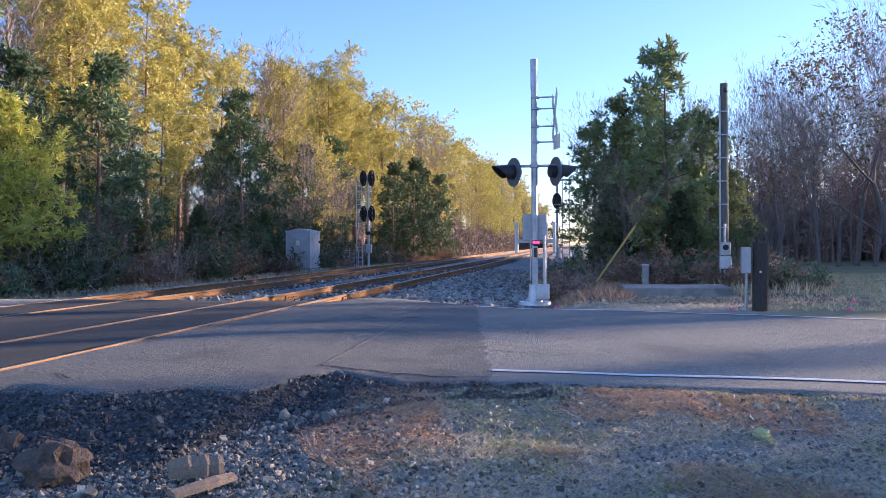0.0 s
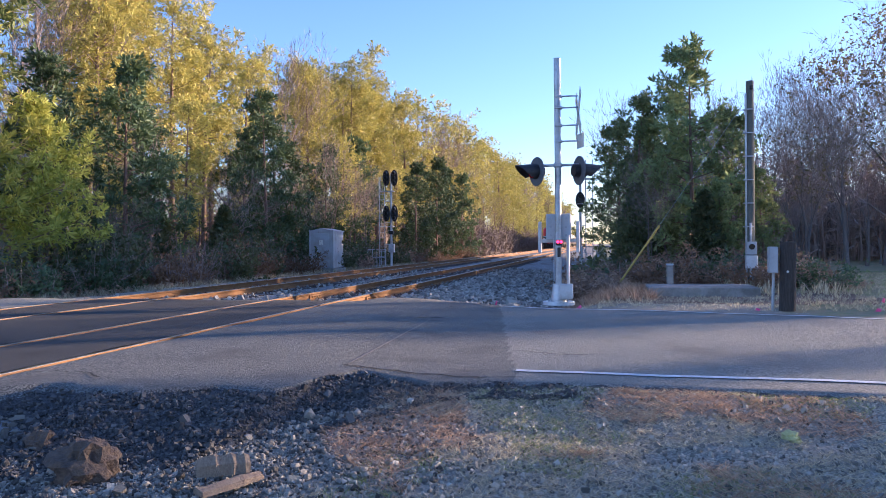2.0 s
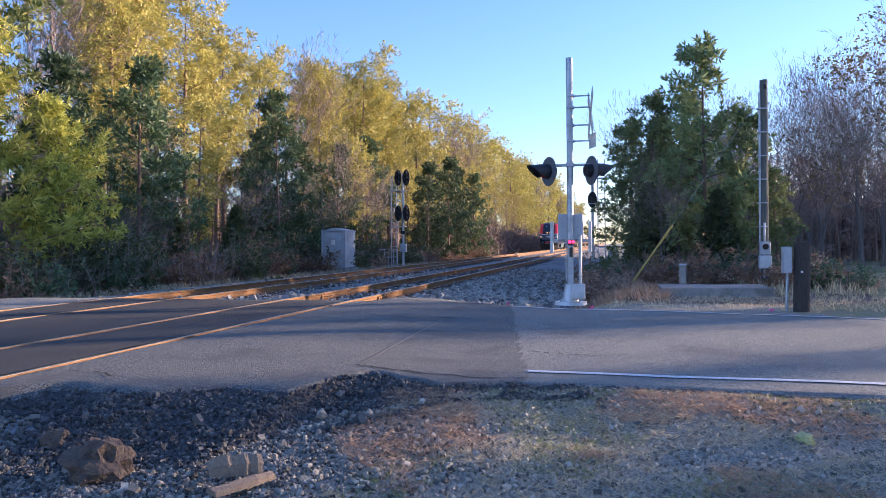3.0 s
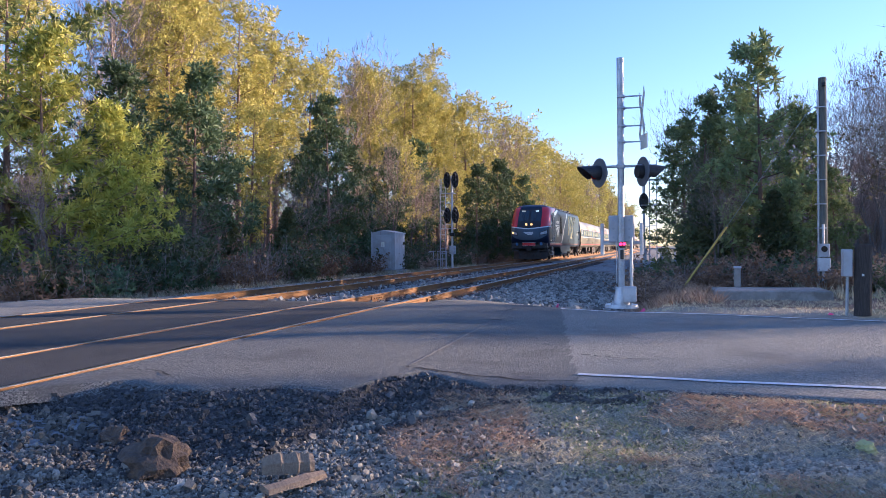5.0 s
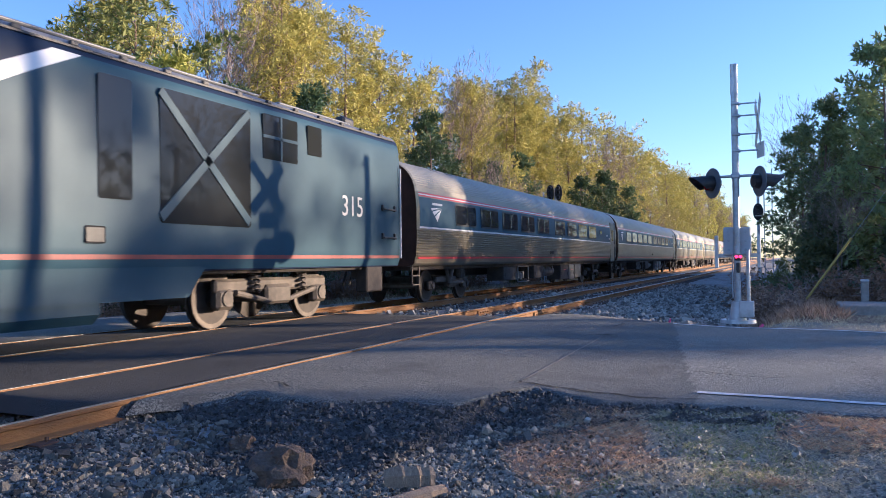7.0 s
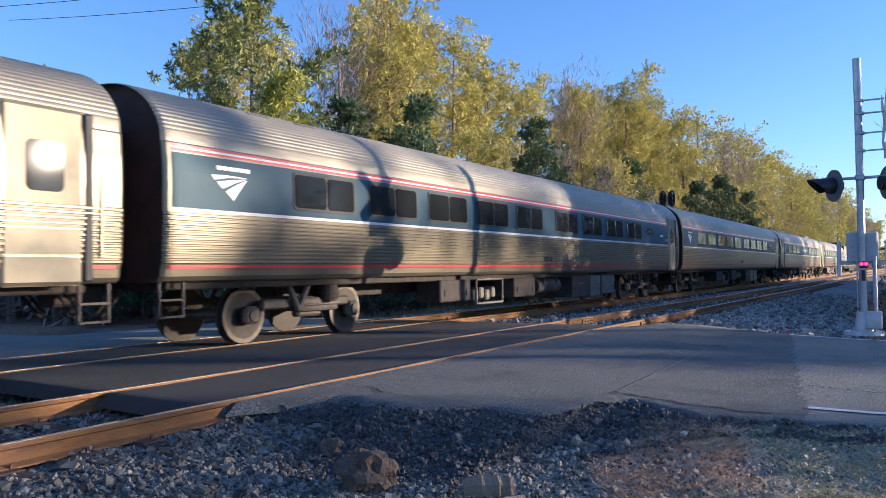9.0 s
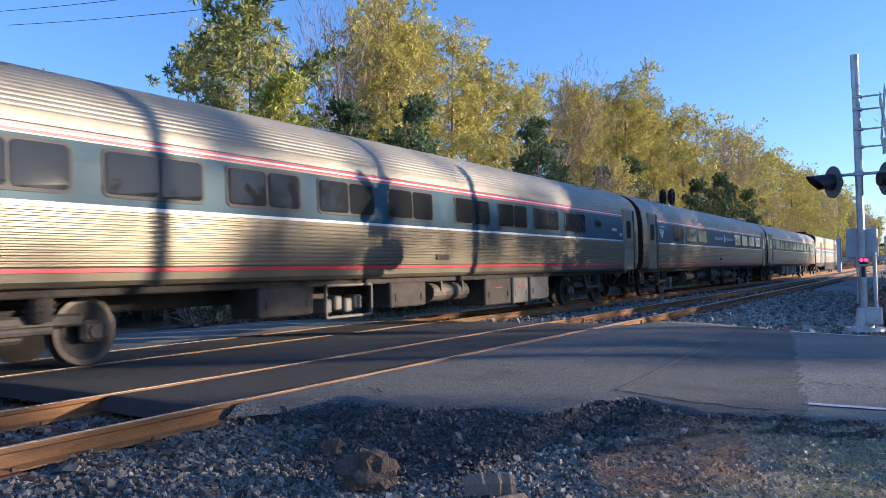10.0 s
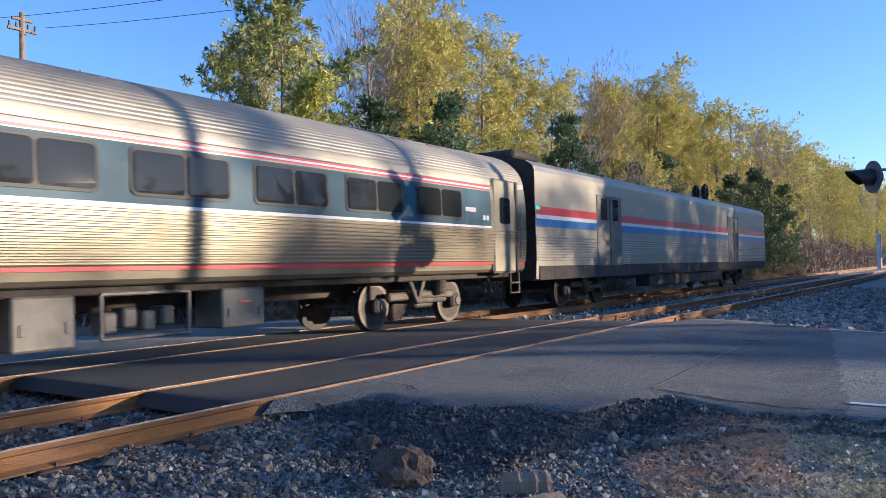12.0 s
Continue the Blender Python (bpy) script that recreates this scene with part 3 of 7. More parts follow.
def wheelset_side(bogie, y, side, r):
    bm = B()
    x = side * 0.755
    disc(bm, (x, y, r), r - 0.005, 0.09, 28)
    disc(bm, (x - side * 0.058, y, r), r + 0.028, 0.03, 28)
    disc(bm, (x + side * 0.055, y, r), r * 0.30, 0.05, 16)
    disc(bm, (x + side * 0.10, y, r), 0.085, 0.06, 12)
    w = part("wheel", bm, M_WHEEL, bogie, "dusty steel wheel")
    bm = B()
    n = 28
    for k in range(n):
        a0, a1 = 2 * math.pi * k / n, 2 * math.pi * (k + 1) / n
        for ri, ro, xo in ((r * 0.82, r * 0.97, 0.049), ):
            bm.faces.new([bm.verts.new((x + side * xo, y + q * math.cos(a), r + q * math.sin(a))) for q, a in ((ri, a0), (ro, a0), (ro, a1), (ri, a1))])
    part("rim", bm, M_TYRE, w, "worn bright wheel rim")
    return w


def coil(bm, c, r, z0, z1, turns=5, wire=0.022):
    n = turns * 10
    pts = [Vector((c[0] + r * math.cos(2 * math.pi * k / 10), c[1] + r * math.sin(2 * math.pi * k / 10), z0 + (z1 - z0) * k / n)) for k in range(n + 1)]
    for a, b in zip(pts, pts[1:]):
        cyl(bm, a, b, wire, seg=5, caps=False)


def coach_bogie(car, y0):
    """Two-axle inside-framed bogie with an A-shaped side brace."""
    bm = B()
    r, half = 0.457, 1.28
    for side in (1, -1):
        box(bm, (side * 0.98, y0, 0.62), (0.13, 2.2, 0.16), 0.03)
        box(bm, (side * 0.98, y0, 0.50), (0.18, 0.62, 0.24), 0.04)
        for yy in (-half, half):
            box(bm, (side * 0.93, y0 + yy, 0.46), (0.16, 0.34, 0.28), 0.05)
            cyl(bm, (side * 0.8, y0 + yy, r), (side * 1.04, y0 + yy, r), 0.09, seg=12)
    box(bm, (0, y0, 0.60), (2.0, 0.45, 0.24), 0.03)
    for yy in (-half, half):
        cyl(bm, (-0.8, y0 + yy, r), (0.8, y0 + yy, r), 0.085, seg=10)
    bogie = part("bogie", bm, M_TRUCK, car, "grimy steel bogie")
    for side in (1, -1):
        bm = B()
        x = side * 1.12
        for a, b in (((y0 - 0.62, 0.98), (y0 - 0.34, 0.50)), ((y0 - 0.08, 0.98), (y0 - 0.34, 0.50)), ((y0 - 0.66, 0.97), (y0 - 0.04, 0.97)), ((y0 - 0.34, 0.52), (y0 + 0.62, 0.52))):
            cyl(bm, (x, *a), (x, *b), 0.055, seg=8)
        part("side_brace", bm, M_TRUCK, bogie, "V-shaped steel brace")
        bm = B()
        cyl(bm, (side * 1.06, y0 + 0.5, 0.62), (side * 1.06, y0 + 0.5, 0.98), 0.15, 0.17, 14)
        for k in range(4):
            disc(bm, (side * 1.06, y0 + 0.5, 0.68 + 0.085 * k), 0.185, 0.035, 16, "z")
        part("air_spring", bm, M_GRIME, bogie, "black ribbed air spring")
        for yy in (-half, half):
            wheelset_side(bogie, y0 + yy, side, r)
    return bogie


def coach_section():
    """Half outline of the tubular body, bottom to roof middle, with its flutes: points of (x, z)."""
    pts = [(1.30, 1.02), (1.46, 1.04), (1.52, 1.10), (1.535, 1.20)]
    flutes = 11
    for k in range(flutes):
        z0 = 1.27 + (1.98 - 1.27) * k / flutes
        h = (1.98 - 1.27) / flutes
        for f, o in ((0.0, 0.0), (0.18, 0.018), (0.58, 0.018), (0.76, 0.0)):
            z = z0 + h * f
            pts.append((1.54 + 0.06 * math.sin(math.pi * (z - 1.0) / 2.6) + o, z))
    for z in (1.99, 2.06, 2.2, 2.4, 2.6, 2.72, 2.90):
        pts.append((1.54 + 0.06 * math.sin(math.pi * (z - 1.0) / 2.6) - 0.02 * smooth(2.5, 2.9, z), z))
    n = 22
    for k in range(1, n + 1):
        a = math.pi / 2 * k / n
        for f, o in ((0, 0.0), (0.28, 0.008), (0.6, 0.008), (0.88, 0.0)):
            aa = math.pi / 2 * (k - 1 + f) / n
            if k > 2 or f == 0:
                pts.append(((1.55 + o * (k < 21)) * math.cos(aa) ** 0.80, 2.92 + (0.93 + o) * math.sin(aa) ** 1.06))
    pts.append((0.0, 2.92 + 0.935))
    return pts


def side_x(z):
    return 1.54 + 0.06 * math.sin(math.pi * (z - 1.0) / 2.6) - 0.02 * smooth(2.5, 2.9, z)


def side_panel(y0, y1, z0, z1, off, rows=4, side=1):
    """A thin panel that follows the curve of a coach side."""
    vs, fs = [], []
    for k in range(rows + 1):
        z = z0 + (z1 - z0) * k / rows
        for y in (y0, y1):
            vs.append((side * (side_x(z) + off), y, z))
    for k in range(rows):
        q = (2 * k, 2 * k + 1, 2 * k + 3, 2 * k + 2)
        fs.append(q if side > 0 else q[::-1])
    n = len(vs)
    vs += [(x - side * (off + 0.02), y, z) for x, y, z in vs]
    ring = [2 * k for k in range(rows + 1)] + [2 * k + 1 for k in reversed(range(rows + 1))]
    for a, b in zip(ring, ring[1:] + ring[:1]):
        fs.append((a, b, b + n, a + n))
    return vs, fs


def rounded(y0, y1, z0, z1, r, n=5):
    pts = []
    for cy, cz, a0 in ((y1 - r, z1 - r, 0), (y0 + r, z1 - r, 90), (y0 + r, z0 + r, 180), (y1 - r, z0 + r, 270)):
        for k in range(n + 1):
            a = radians(a0 + 90 * k / n)
            pts.append((cy + r * math.cos(a), cz + r * math.sin(a)))
    return pts


def side_plate(y0, y1, z0, z1, r, off, depth=0.03, flat=None):
    """A plate with round corners on a coach side (flat: on the plane x = flat)."""
    bm = B()
    pts = rounded(y0, y1, z0, z1, r)
    fx = (lambda z: flat) if flat is not None else side_x
    face = bm.faces.new([bm.verts.new((fx(z) + off, y, z)) for y, z in pts])
    out = bmesh.ops.extrude_face_region(bm, geom=[face])
    bmesh.ops.translate(bm, verts=[v for v in out["geom"] if isinstance(v, bmesh.types.BMVert)], vec=(-depth, 0, 0))
    bmesh.ops.recalc_face_normals(bm, faces=bm.faces[:])
    return bm


def coach_window(car, y0, y1, z0=2.17, z1=2.70):
    frame_ = part("window", side_plate(y0 - 0.045, y1 + 0.045, z0 - 0.045, z1 + 0.045, 0.10, 0.020), M_RUBBER, car, "dark-tinted window with a rubber frame")
    if y1 - y0 < 0.6:
        part("pane", side_plate(y0, y1, z0, z1, 0.06, 0.025), M_GLASS, frame_)
        return
    mid = y0 + (y1 - y0) * 0.52
    part("pane", side_plate(y0, mid - 0.02, z0, z1, 0.07, 0.025), M_GLASS, frame_)
    part("pane", side_plate(mid + 0.02, y1, z0, z1, 0.07, 0.025), M_GLASS, frame_)


def coach_door(car, y0, flip):
    """Sliding vestibule door with its window, and a dark strip for the shade in its gap."""
    bm = B()
    box(bm, (1.555, y0, 2.05), (0.09, 1.0, 2.08), 0.05)
    door = part("door", bm, M_DOORSTEEL, car, "brushed steel vestibule door")
    # a solid dark strip stands in for the shade of the open gap
    bm = B()
    box(bm, (1.575, y0 + flip * 0.56, 2.06), (0.07, 0.12, 2.02), 0.02)
    part("door_gap", bm, M_RUBBER, door, "dark strip for the shaded door gap")
    bm = side_plate(y0 - 0.22, y0 + 0.24, 2.1, 2.68, 0.08, 0.02, flat=1.585)
    part("door_window", bm, M_GLASS, door)
    bm = B()
    box(bm, (1.60, y0, 1.36), (0.012, 0.92, 0.03))
    part("door_sill", bm, M_STEEL, door)
    bm = B()
    cyl(bm, (1.61, y0 + flip * 0.72, 1.35), (1.61, y0 + flip * 0.72, 2.35), 0.017, seg=6)
    part("grab_rail", bm, M_STEEL, door)


def fan_mark(y0, z0, s, parent, mat, flat, tall=1.0):
    """The three-bladed swept emblem, as plain shapes."""
    blades = [[(0.0, 0.02), (0.35, 0.06), (1.0, 0.03), (0.45, -0.03), (0.08, -0.14)],
              [(0.14, -0.20), (0.5, -0.10), (1.0, 0.0), (0.62, -0.2), (0.30, -0.42)],
              [(0.38, -0.50), (0.66, -0.26), (1.0, -0.03), (0.80, -0.40), (0.60, -0.80)]]
    for pts in blades:
        bm = B()
        vs = [bm.verts.new((flat(z0 + z * s * tall), y0 + y * s, z0 + z * s * tall)) for y, z in pts]
        bm.faces.new(vs)
        bmesh.ops.recalc_face_normals(bm, faces=bm.faces[:])
        out = bmesh.ops.extrude_face_region(bm, geom=bm.faces[:])
        bmesh.ops.translate(bm, verts=[v for v in out["geom"] if isinstance(v, bmesh.types.BMVert)], vec=(-0.01, 0, 0))
        part("emblem_blade", bm, mat, parent)


def bars(parent, y0, z0, widths, height, mat, x, gap=0.03):
    """Writing that stays plain bars."""
    y = y0
    for w in widths:
        bm = B()
        box(bm, (x, y + w / 2, z0), (0.008, w, height))
        part("lettering_bar", bm, mat, parent)
        y += w + gap


def underfloor(car, seed, L):
    rnd = random.Random(seed)
    bm = B()
    box(bm, (0, L / 2, 0.98), (2.5, L - 1.2, 0.14), 0.02)
    box(bm, (0, L / 2, 0.80), (0.5, L - 7.5, 0.3), 0.02)
    part("underframe", bm, M_GRIME, car)
    y = 7.6
    while y < L - 8.0:
        kind = rnd.choice("bbbtog")
        w = {"b": rnd.uniform(0.7, 1.7), "t": 1.5, "o": 1.3, "g": 0.6}[kind]
        if y + w > L - 7.0:
            break
        bm = B()
        yc = y + w / 2
        if kind == "b":
            h = rnd.uniform(0.45, 0.66)
            box(bm, (1.02, yc, 0.93 - h / 2), (0.62, w, h), 0.025)
            for k in (-1, 1):
                box(bm, (1.34, yc + k * w * 0.36, 0.93 - h * 0.6), (0.02, 0.05, 0.14), 0.008)
            ob = part("equipment_box", bm, rnd.choice([M_EQUIP, M_EQUIP, M_GRIME]), car, "grey underfloor equipment box")
            if rnd.random() < 0.4:
                b2 = B()
                box(b2, (1.345, yc, 0.93 - h * 0.35), (0.01, w * 0.28, 0.025))
                part("warning_stripe", b2, M_REDSTRIPE, ob)
        elif kind == "t":
            cyl(bm, (1.0, y, 0.68), (1.0, y + w, 0.68), 0.2, seg=16)
            for k in (0.2, 0.8):
                box(bm, (1.0, y + w * k, 0.84), (0.42, 0.05, 0.30))
            part("air_tank", bm, M_TRUCK, car, "dull steel air tank")
        elif kind == "o":
            for a, b in (((y, 0.36), (y + w, 0.36)), ((y, 0.92), (y + w, 0.92)), ((y, 0.36), (y, 0.92)), ((y + w, 0.36), (y + w, 0.92))):
                cyl(bm, (1.25, *a), (1.25, *b), 0.03, seg=6)
            for k in range(4):
                box(bm, (1.0, y + w * (0.15 + 0.22 * k), 0.55 + 0.05 * (k % 2)), (0.3, 0.2, 0.26), 0.03)
            part("equipment_rack", bm, M_EQUIP, car, "open rack of brake equipment")
        else:
            for k in range(3):
                box(bm, (1.2, y + 0.12 + 0.2 * k, 0.86), (0.12, 0.09, 0.2), 0.02)
                cyl(bm, (1.2, y + 0.12 + 0.2 * k, 0.6), (1.2, y + 0.12 + 0.2 * k, 0.8), 0.05, seg=8)
            part("valve_group", bm, M_TRUCK, car)
        y += w + rnd.uniform(0.12, 0.6)


L_CAR = 26.0


def coach(label, windows, doors, seed, cafe=False, small=()):
    """A fluted stainless-steel passenger coach; y from 0 at its front coupling to 26."""
    car = thing("passenger_coach", label, "railway coach", None, "coaches of the train")
    half = coach_section()
    ring = half + [(-x, z) for x, z in reversed(half[:-1])]
    y0, y1 = 0.30, L_CAR - 0.30
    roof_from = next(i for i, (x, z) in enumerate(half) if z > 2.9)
    n = len(ring)
    vs, fs, mi = [], [], []
    ys = [y0, y0 + 0.05] + [y0 + 0.05 + (y1 - y0 - 0.1) * k / 10 for k in range(1, 10)] + [y1 - 0.05, y1]
    for y in ys:
        tuck = 0.02 if y in (y0, y1) else 0.0
        vs += [(x * (1 - tuck), y, z - tuck * 0.6 * (z > 3)) for x, z in ring]
    for j in range(len(ys) - 1):
        for i in range(n - 1):
            fs.append((j * n + i, (j + 1) * n + i, (j + 1) * n + i + 1, j * n + i + 1))
            # roof faces take the steel with more sunlight in its colour
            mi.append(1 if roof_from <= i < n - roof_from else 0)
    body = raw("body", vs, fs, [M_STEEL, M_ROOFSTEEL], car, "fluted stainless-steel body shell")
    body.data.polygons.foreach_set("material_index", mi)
    # end walls, set back behind the edge of the shell
    for ye, d in ((y0 + 0.16, -1), (y1 - 0.16, 1)):
        bm = B()
        f = bm.faces.new([bm.verts.new((x * 0.985, ye, z)) for x, z in ring])
        part("end_wall", bm, M_ENDDOOR, car, "grimy brown end wall")
        bm = B()
        box(bm, (0, ye + d * 0.22, 2.12), (1.25, 0.42, 2.25), 0.1)
        part("gangway", bm, M_RUBBER, car, "black rubber gangway bellows")
        bm = B()
        box(bm, (0, ye + d * 0.28, 0.86), (0.36, 0.42, 0.30), 0.04)
        for xx in (-0.55, -0.35, 0.35, 0.55):
            cyl(bm, (xx, ye + d * 0.05, 0.9), (xx * 0.9, ye + d * 0.32, 0.55), 0.028, seg=6)
        part("coupler", bm, M_GRIME, car)
        bm = B()
        for zz in (0.55, 0.78):
            box(bm, (1.38, ye - d * 0.12, zz), (0.06, 0.42, 0.03))
        for yy in (-0.2, 0.2):
            box(bm, (1.38, ye - d * 0.12 + yy, 0.78), (0.04, 0.03, 0.5))
        part("step", bm, M_TRUCK, car, "steel crew step")
    # painted bands
    ya, yb = (1.9 if "front" in doors else 0.42), L_CAR - 1.95
    strips = [("blue_band", 2.03, 2.78, M_BLUEBAND, 0.005), ("red_stripe", 2.80, 2.835, M_REDSTRIPE, 0.006), ("white_stripe", 2.835, 2.865, M_WHITESTRIPE, 0.0055), ("red_stripe", 2.865, 2.90, M_REDSTRIPE, 0.006), ("white_line", 1.985, 2.03, M_WHITESTRIPE, 0.006), ("red_stripe", 1.205, 1.255, M_REDSTRIPE, 0.006)]
    for nm, z0, z1, mt, off in strips:
        a, b = (ya, yb) if nm != "red_stripe" or z0 > 2 else (0.4, L_CAR - 0.4)
        vs, fs = side_panel(a, b, z0, z1, off, 6 if z1 - z0 > 0.2 else 1)
        raw(nm, vs, fs, mt, car, smooth=False)
    for a, b in windows:
        coach_window(car, a, b)
    for a, b in small:
        coach_window(car, a, b, 2.40, 2.55)
    if "front" in doors:
        coach_door(car, 1.35, 1)
    coach_door(car, L_CAR - 1.35, 1)
    # roof hatches
    for y in ((2.6, 3.7) if "front" not in doors else (2.9, 3.9)) + (L_CAR - 4.4, L_CAR - 3.2):
        bm = B()
        box(bm, (1.12, y, 3.56), (0.42, 0.5, 0.05), 0.02, Matrix.Rotation(radians(40), 4, "Y"))
        part("roof_hatch", bm, M_EQUIP, car, "louvred roof hatch")
    if cafe:
        bm = B()
        box(bm, (0.1, L_CAR - 2.6, 3.9), (1.0, 2.8, 0.12), 0.04)
        part("roof_duct", bm, M_ROOFSTEEL, car)
        bars(car, 11.4, 2.42, [0.11] * 9, 0.14, M_WHITESTRIPE, side_x(2.4) + 0.008, 0.10)
        bars(car, 13.95, 2.42, [0.11] * 8, 0.14, M_WHITESTRIPE, side_x(2.4) + 0.008, 0.10)
        bm = B()
        disc(bm, (side_x(2.42) + 0.004, 13.55, 2.42), 0.19, 0.012)
        part("round_badge", bm, M_WHITESTRIPE, car)
    ym = 1.1 if "front" not in doors else 2.2
    fan_mark(ym, 2.52, 0.68, car, M_WHITESTRIPE, lambda z: side_x(z) + 0.008, 0.62)
    bars(car, ym + 0.1, 2.64, [0.09] * 6, 0.06, M_WHITESTRIPE, side_x(2.64) + 0.008, 0.02)
    bars(car, L_CAR - 3.0, 2.35, [0.07] * 5, 0.09, M_PALETAG, side_x(2.35) + 0.008, 0.015)
    bars(car, 12.4, 1.42, [0.08] * 5, 0.11, M_GRIME, 1.605, 0.02)
    bm = B()
    for k in range(2):
        box(bm, (side_x(2.2) + 0.006, L_CAR - 2.25 + 0.14 * k, 2.2), (0.01, 0.1, 0.1))
    part("notice", bm, M_PALETAG, car)
    underfloor(car, seed, L_CAR)
    for y in (3.75, L_CAR - 3.75):
        coach_bogie(car, y)
    return car


W_MAIN = [(2.8 + 1.985 * k + (0.45 if k > 4 else 0), 4.3 + 1.985 * k + (0.45 if k > 4 else 0)) for k in range(9)]
W_BOTH = [(3.35 + 2.0 * k, 4.85 + 2.0 * k) for k in range(10)]
W_CAFE = [(4.2 + 2.0 * k, 5.7 + 2.0 * k) for k in range(3)] + [(15.9 + 2.0 * k, 17.4 + 2.0 * k) for k in range(4)]
COACHES = [coach("fluted stainless-steel coach with a blue window band", W_MAIN, "rear", 3, small=[(21.5, 21.95)])]
for k in range(3):
    COACHES.append(copy_thing(COACHES[0], Matrix()))
COACHES.append(coach("stainless-steel cafe coach with white lettering on blue", W_CAFE, "front rear", 11, cafe=True))
COACHES.append(coach("stainless-steel coach with a door at each end", W_BOTH, "front rear", 7))


def baggage_car():
    """Boxy silver baggage car with red, white and blue stripes and dark sliding doors."""
    car = thing("baggage_car", "boxy silver baggage car with red and blue stripes", "railway car")
    y0, y1 = 0.25, 25.7
    prof = [(1.40, 0.80), (1.52, 0.84), (1.54, 1.24)]
    for k in range(9):
        z = 1.27 + 0.07 * k
        prof += [(1.54, z), (1.552, z + 0.015), (1.552, z + 0.045), (1.54, z + 0.06)]
    prof += [(1.54, 2.0), (1.54, 3.45), (1.50, 3.58), (1.30, 3.72), (0.9, 3.83), (0.45, 3.88), (0, 3.90)]
    ring = prof + [(-x, z) for x, z in reversed(prof[:-1])]
    vs, fs = extruded(ring, y0, y1, closed=False)
    part_ = raw("body", vs, fs, M_ROOFSTEEL, car, "silver body with low flutes")
    for ye in (y0, y1):
        bm = B()
        bm.faces.new([bm.verts.new((x, ye + (0.02 if ye < 5 else -0.02), z)) for x, z in ring])
        part("end_wall", bm, M_GRIME, car)
        d = -1 if ye < 5 else 1
        bm = B()
        box(bm, (0, ye + d * 0.15, 2.1), (1.2, 0.3, 2.2), 0.08)
        part("gangway", bm, M_RUBBER, car)
    for nm, z0, z1, mt in (("red_stripe", 2.40, 2.60, M_REDSTRIPE), ("white_stripe", 2.30, 2.395, M_WHITESTRIPE), ("blue_stripe", 2.10, 2.295, M_BLUESTRIPE)):
        bm = B()
        box(bm, (1.542, (y0 + y1) / 2, (z0 + z1) / 2), (0.008, y1 - y0 - 0.1, z1 - z0))
        part(nm, bm, mt, car)
    bm = B()
    box(bm, (1.545, 13, 0.98), (0.014, 25.2, 0.34), 0.004)
    part("sill", bm, M_GRIME, car, "dark side sill")
    for yc in (4.9, 19.25):
        bm = B()
        box(bm, (1.548, yc, 2.12), (0.03, 1.85, 2.0), 0.01)
        door = part("door", bm, M_EQUIP, car, "dark grey sliding baggage door")
        for yy in (-0.42, 0.42):
            bm = B()
            box(bm, (1.566, yc + yy, 2.72), (0.012, 0.42, 0.62), 0.004)
            part("door_window", bm, M_GLASS, door)
        bm = B()
        box(bm, (1.568, yc, 2.1), (0.014, 0.05, 1.9))
        part("door_joint", bm, M_RUBBER, door)
    for y in range(2, 25, 3):
        bm = B()
        cyl(bm, (1.32, y, 3.72), (1.32, y, 3.80), 0.05, seg=8)
        part("roof_vent", bm, M_EQUIP, car)
    bm = B()
    box(bm, (0, 1.3, 3.98), (1.6, 1.4, 0.22), 0.06)
    part("roof_duct", bm, M_GRIME, car)
    bm = B()
    box(bm, (1.56, 0.35, 2.55), (0.04, 0.06, 0.06), 0.01)
    part("marker_lamp", bm, M_GREENGLOW, car, "lit green marker lamp")
    bm = B()
    box(bm, (0, 13, 0.85), (2.6, 16, 0.3), 0.03)
    box(bm, (1.2, 13, 0.6), (0.5, 9, 0.4), 0.04)
    part("underframe", bm, M_GRIME, car)
    for y in (4.4, 21.6):
        coach_bogie(car, y)
    return car


BAGGAGE = baggage_car()

# ---- the locomotive: its nose tip at y 0, its rear coupling at y 21.9
L_LOCO = 21.9
LOCO_W = [(0.95, 1.40), (1.1, 1.46), (1.5, 1.485), (1.9, 1.49), (2.3, 1.49), (2.7, 1.485), (3.1, 1.475), (3.4, 1.45), (3.58, 1.40), (3.70, 1.28), (3.80, 1.02), (3.87, 0.66), (3.91, 0.0)]
LOCO_F = [(0.95, 0.30), (1.1, 0.12), (1.35, 0.03), (1.6, 0.0), (1.95, 0.04), (2.2, 0.14), (2.4, 0.30), (2.8, 0.62), (3.2, 1.0), (3.5, 1.31), (3.70, 1.62), (3.80, 1.92), (3.87, 2.35), (3.91, 3.2)]
LOCO_D = [(0.95, 0.75), (1.6, 0.95), (2.3, 1.0), (3.0, 1.0), (3.6, 0.95), (3.91, 0.4)]


def nose(xf, z, off=0.0):
    """A point of the front: xf from -1 to 1 across, at height z, pushed out by off."""
    w, f, d = along(LOCO_W, z), along(LOCO_F, z), along(LOCO_D, z)
    a = min(abs(xf), 1.0)
    y = f + d * (1 - (1 - a ** 2.7) ** (1 / 2.7)) + max(0.0, 1.30 - z) * 2.4 * (1 - a ** 6)
    return Vector((xf * (w + off * a ** 3), y - off * (1 - 0.9 * a ** 4), z + off * 0.45 * (z > 2.2)))


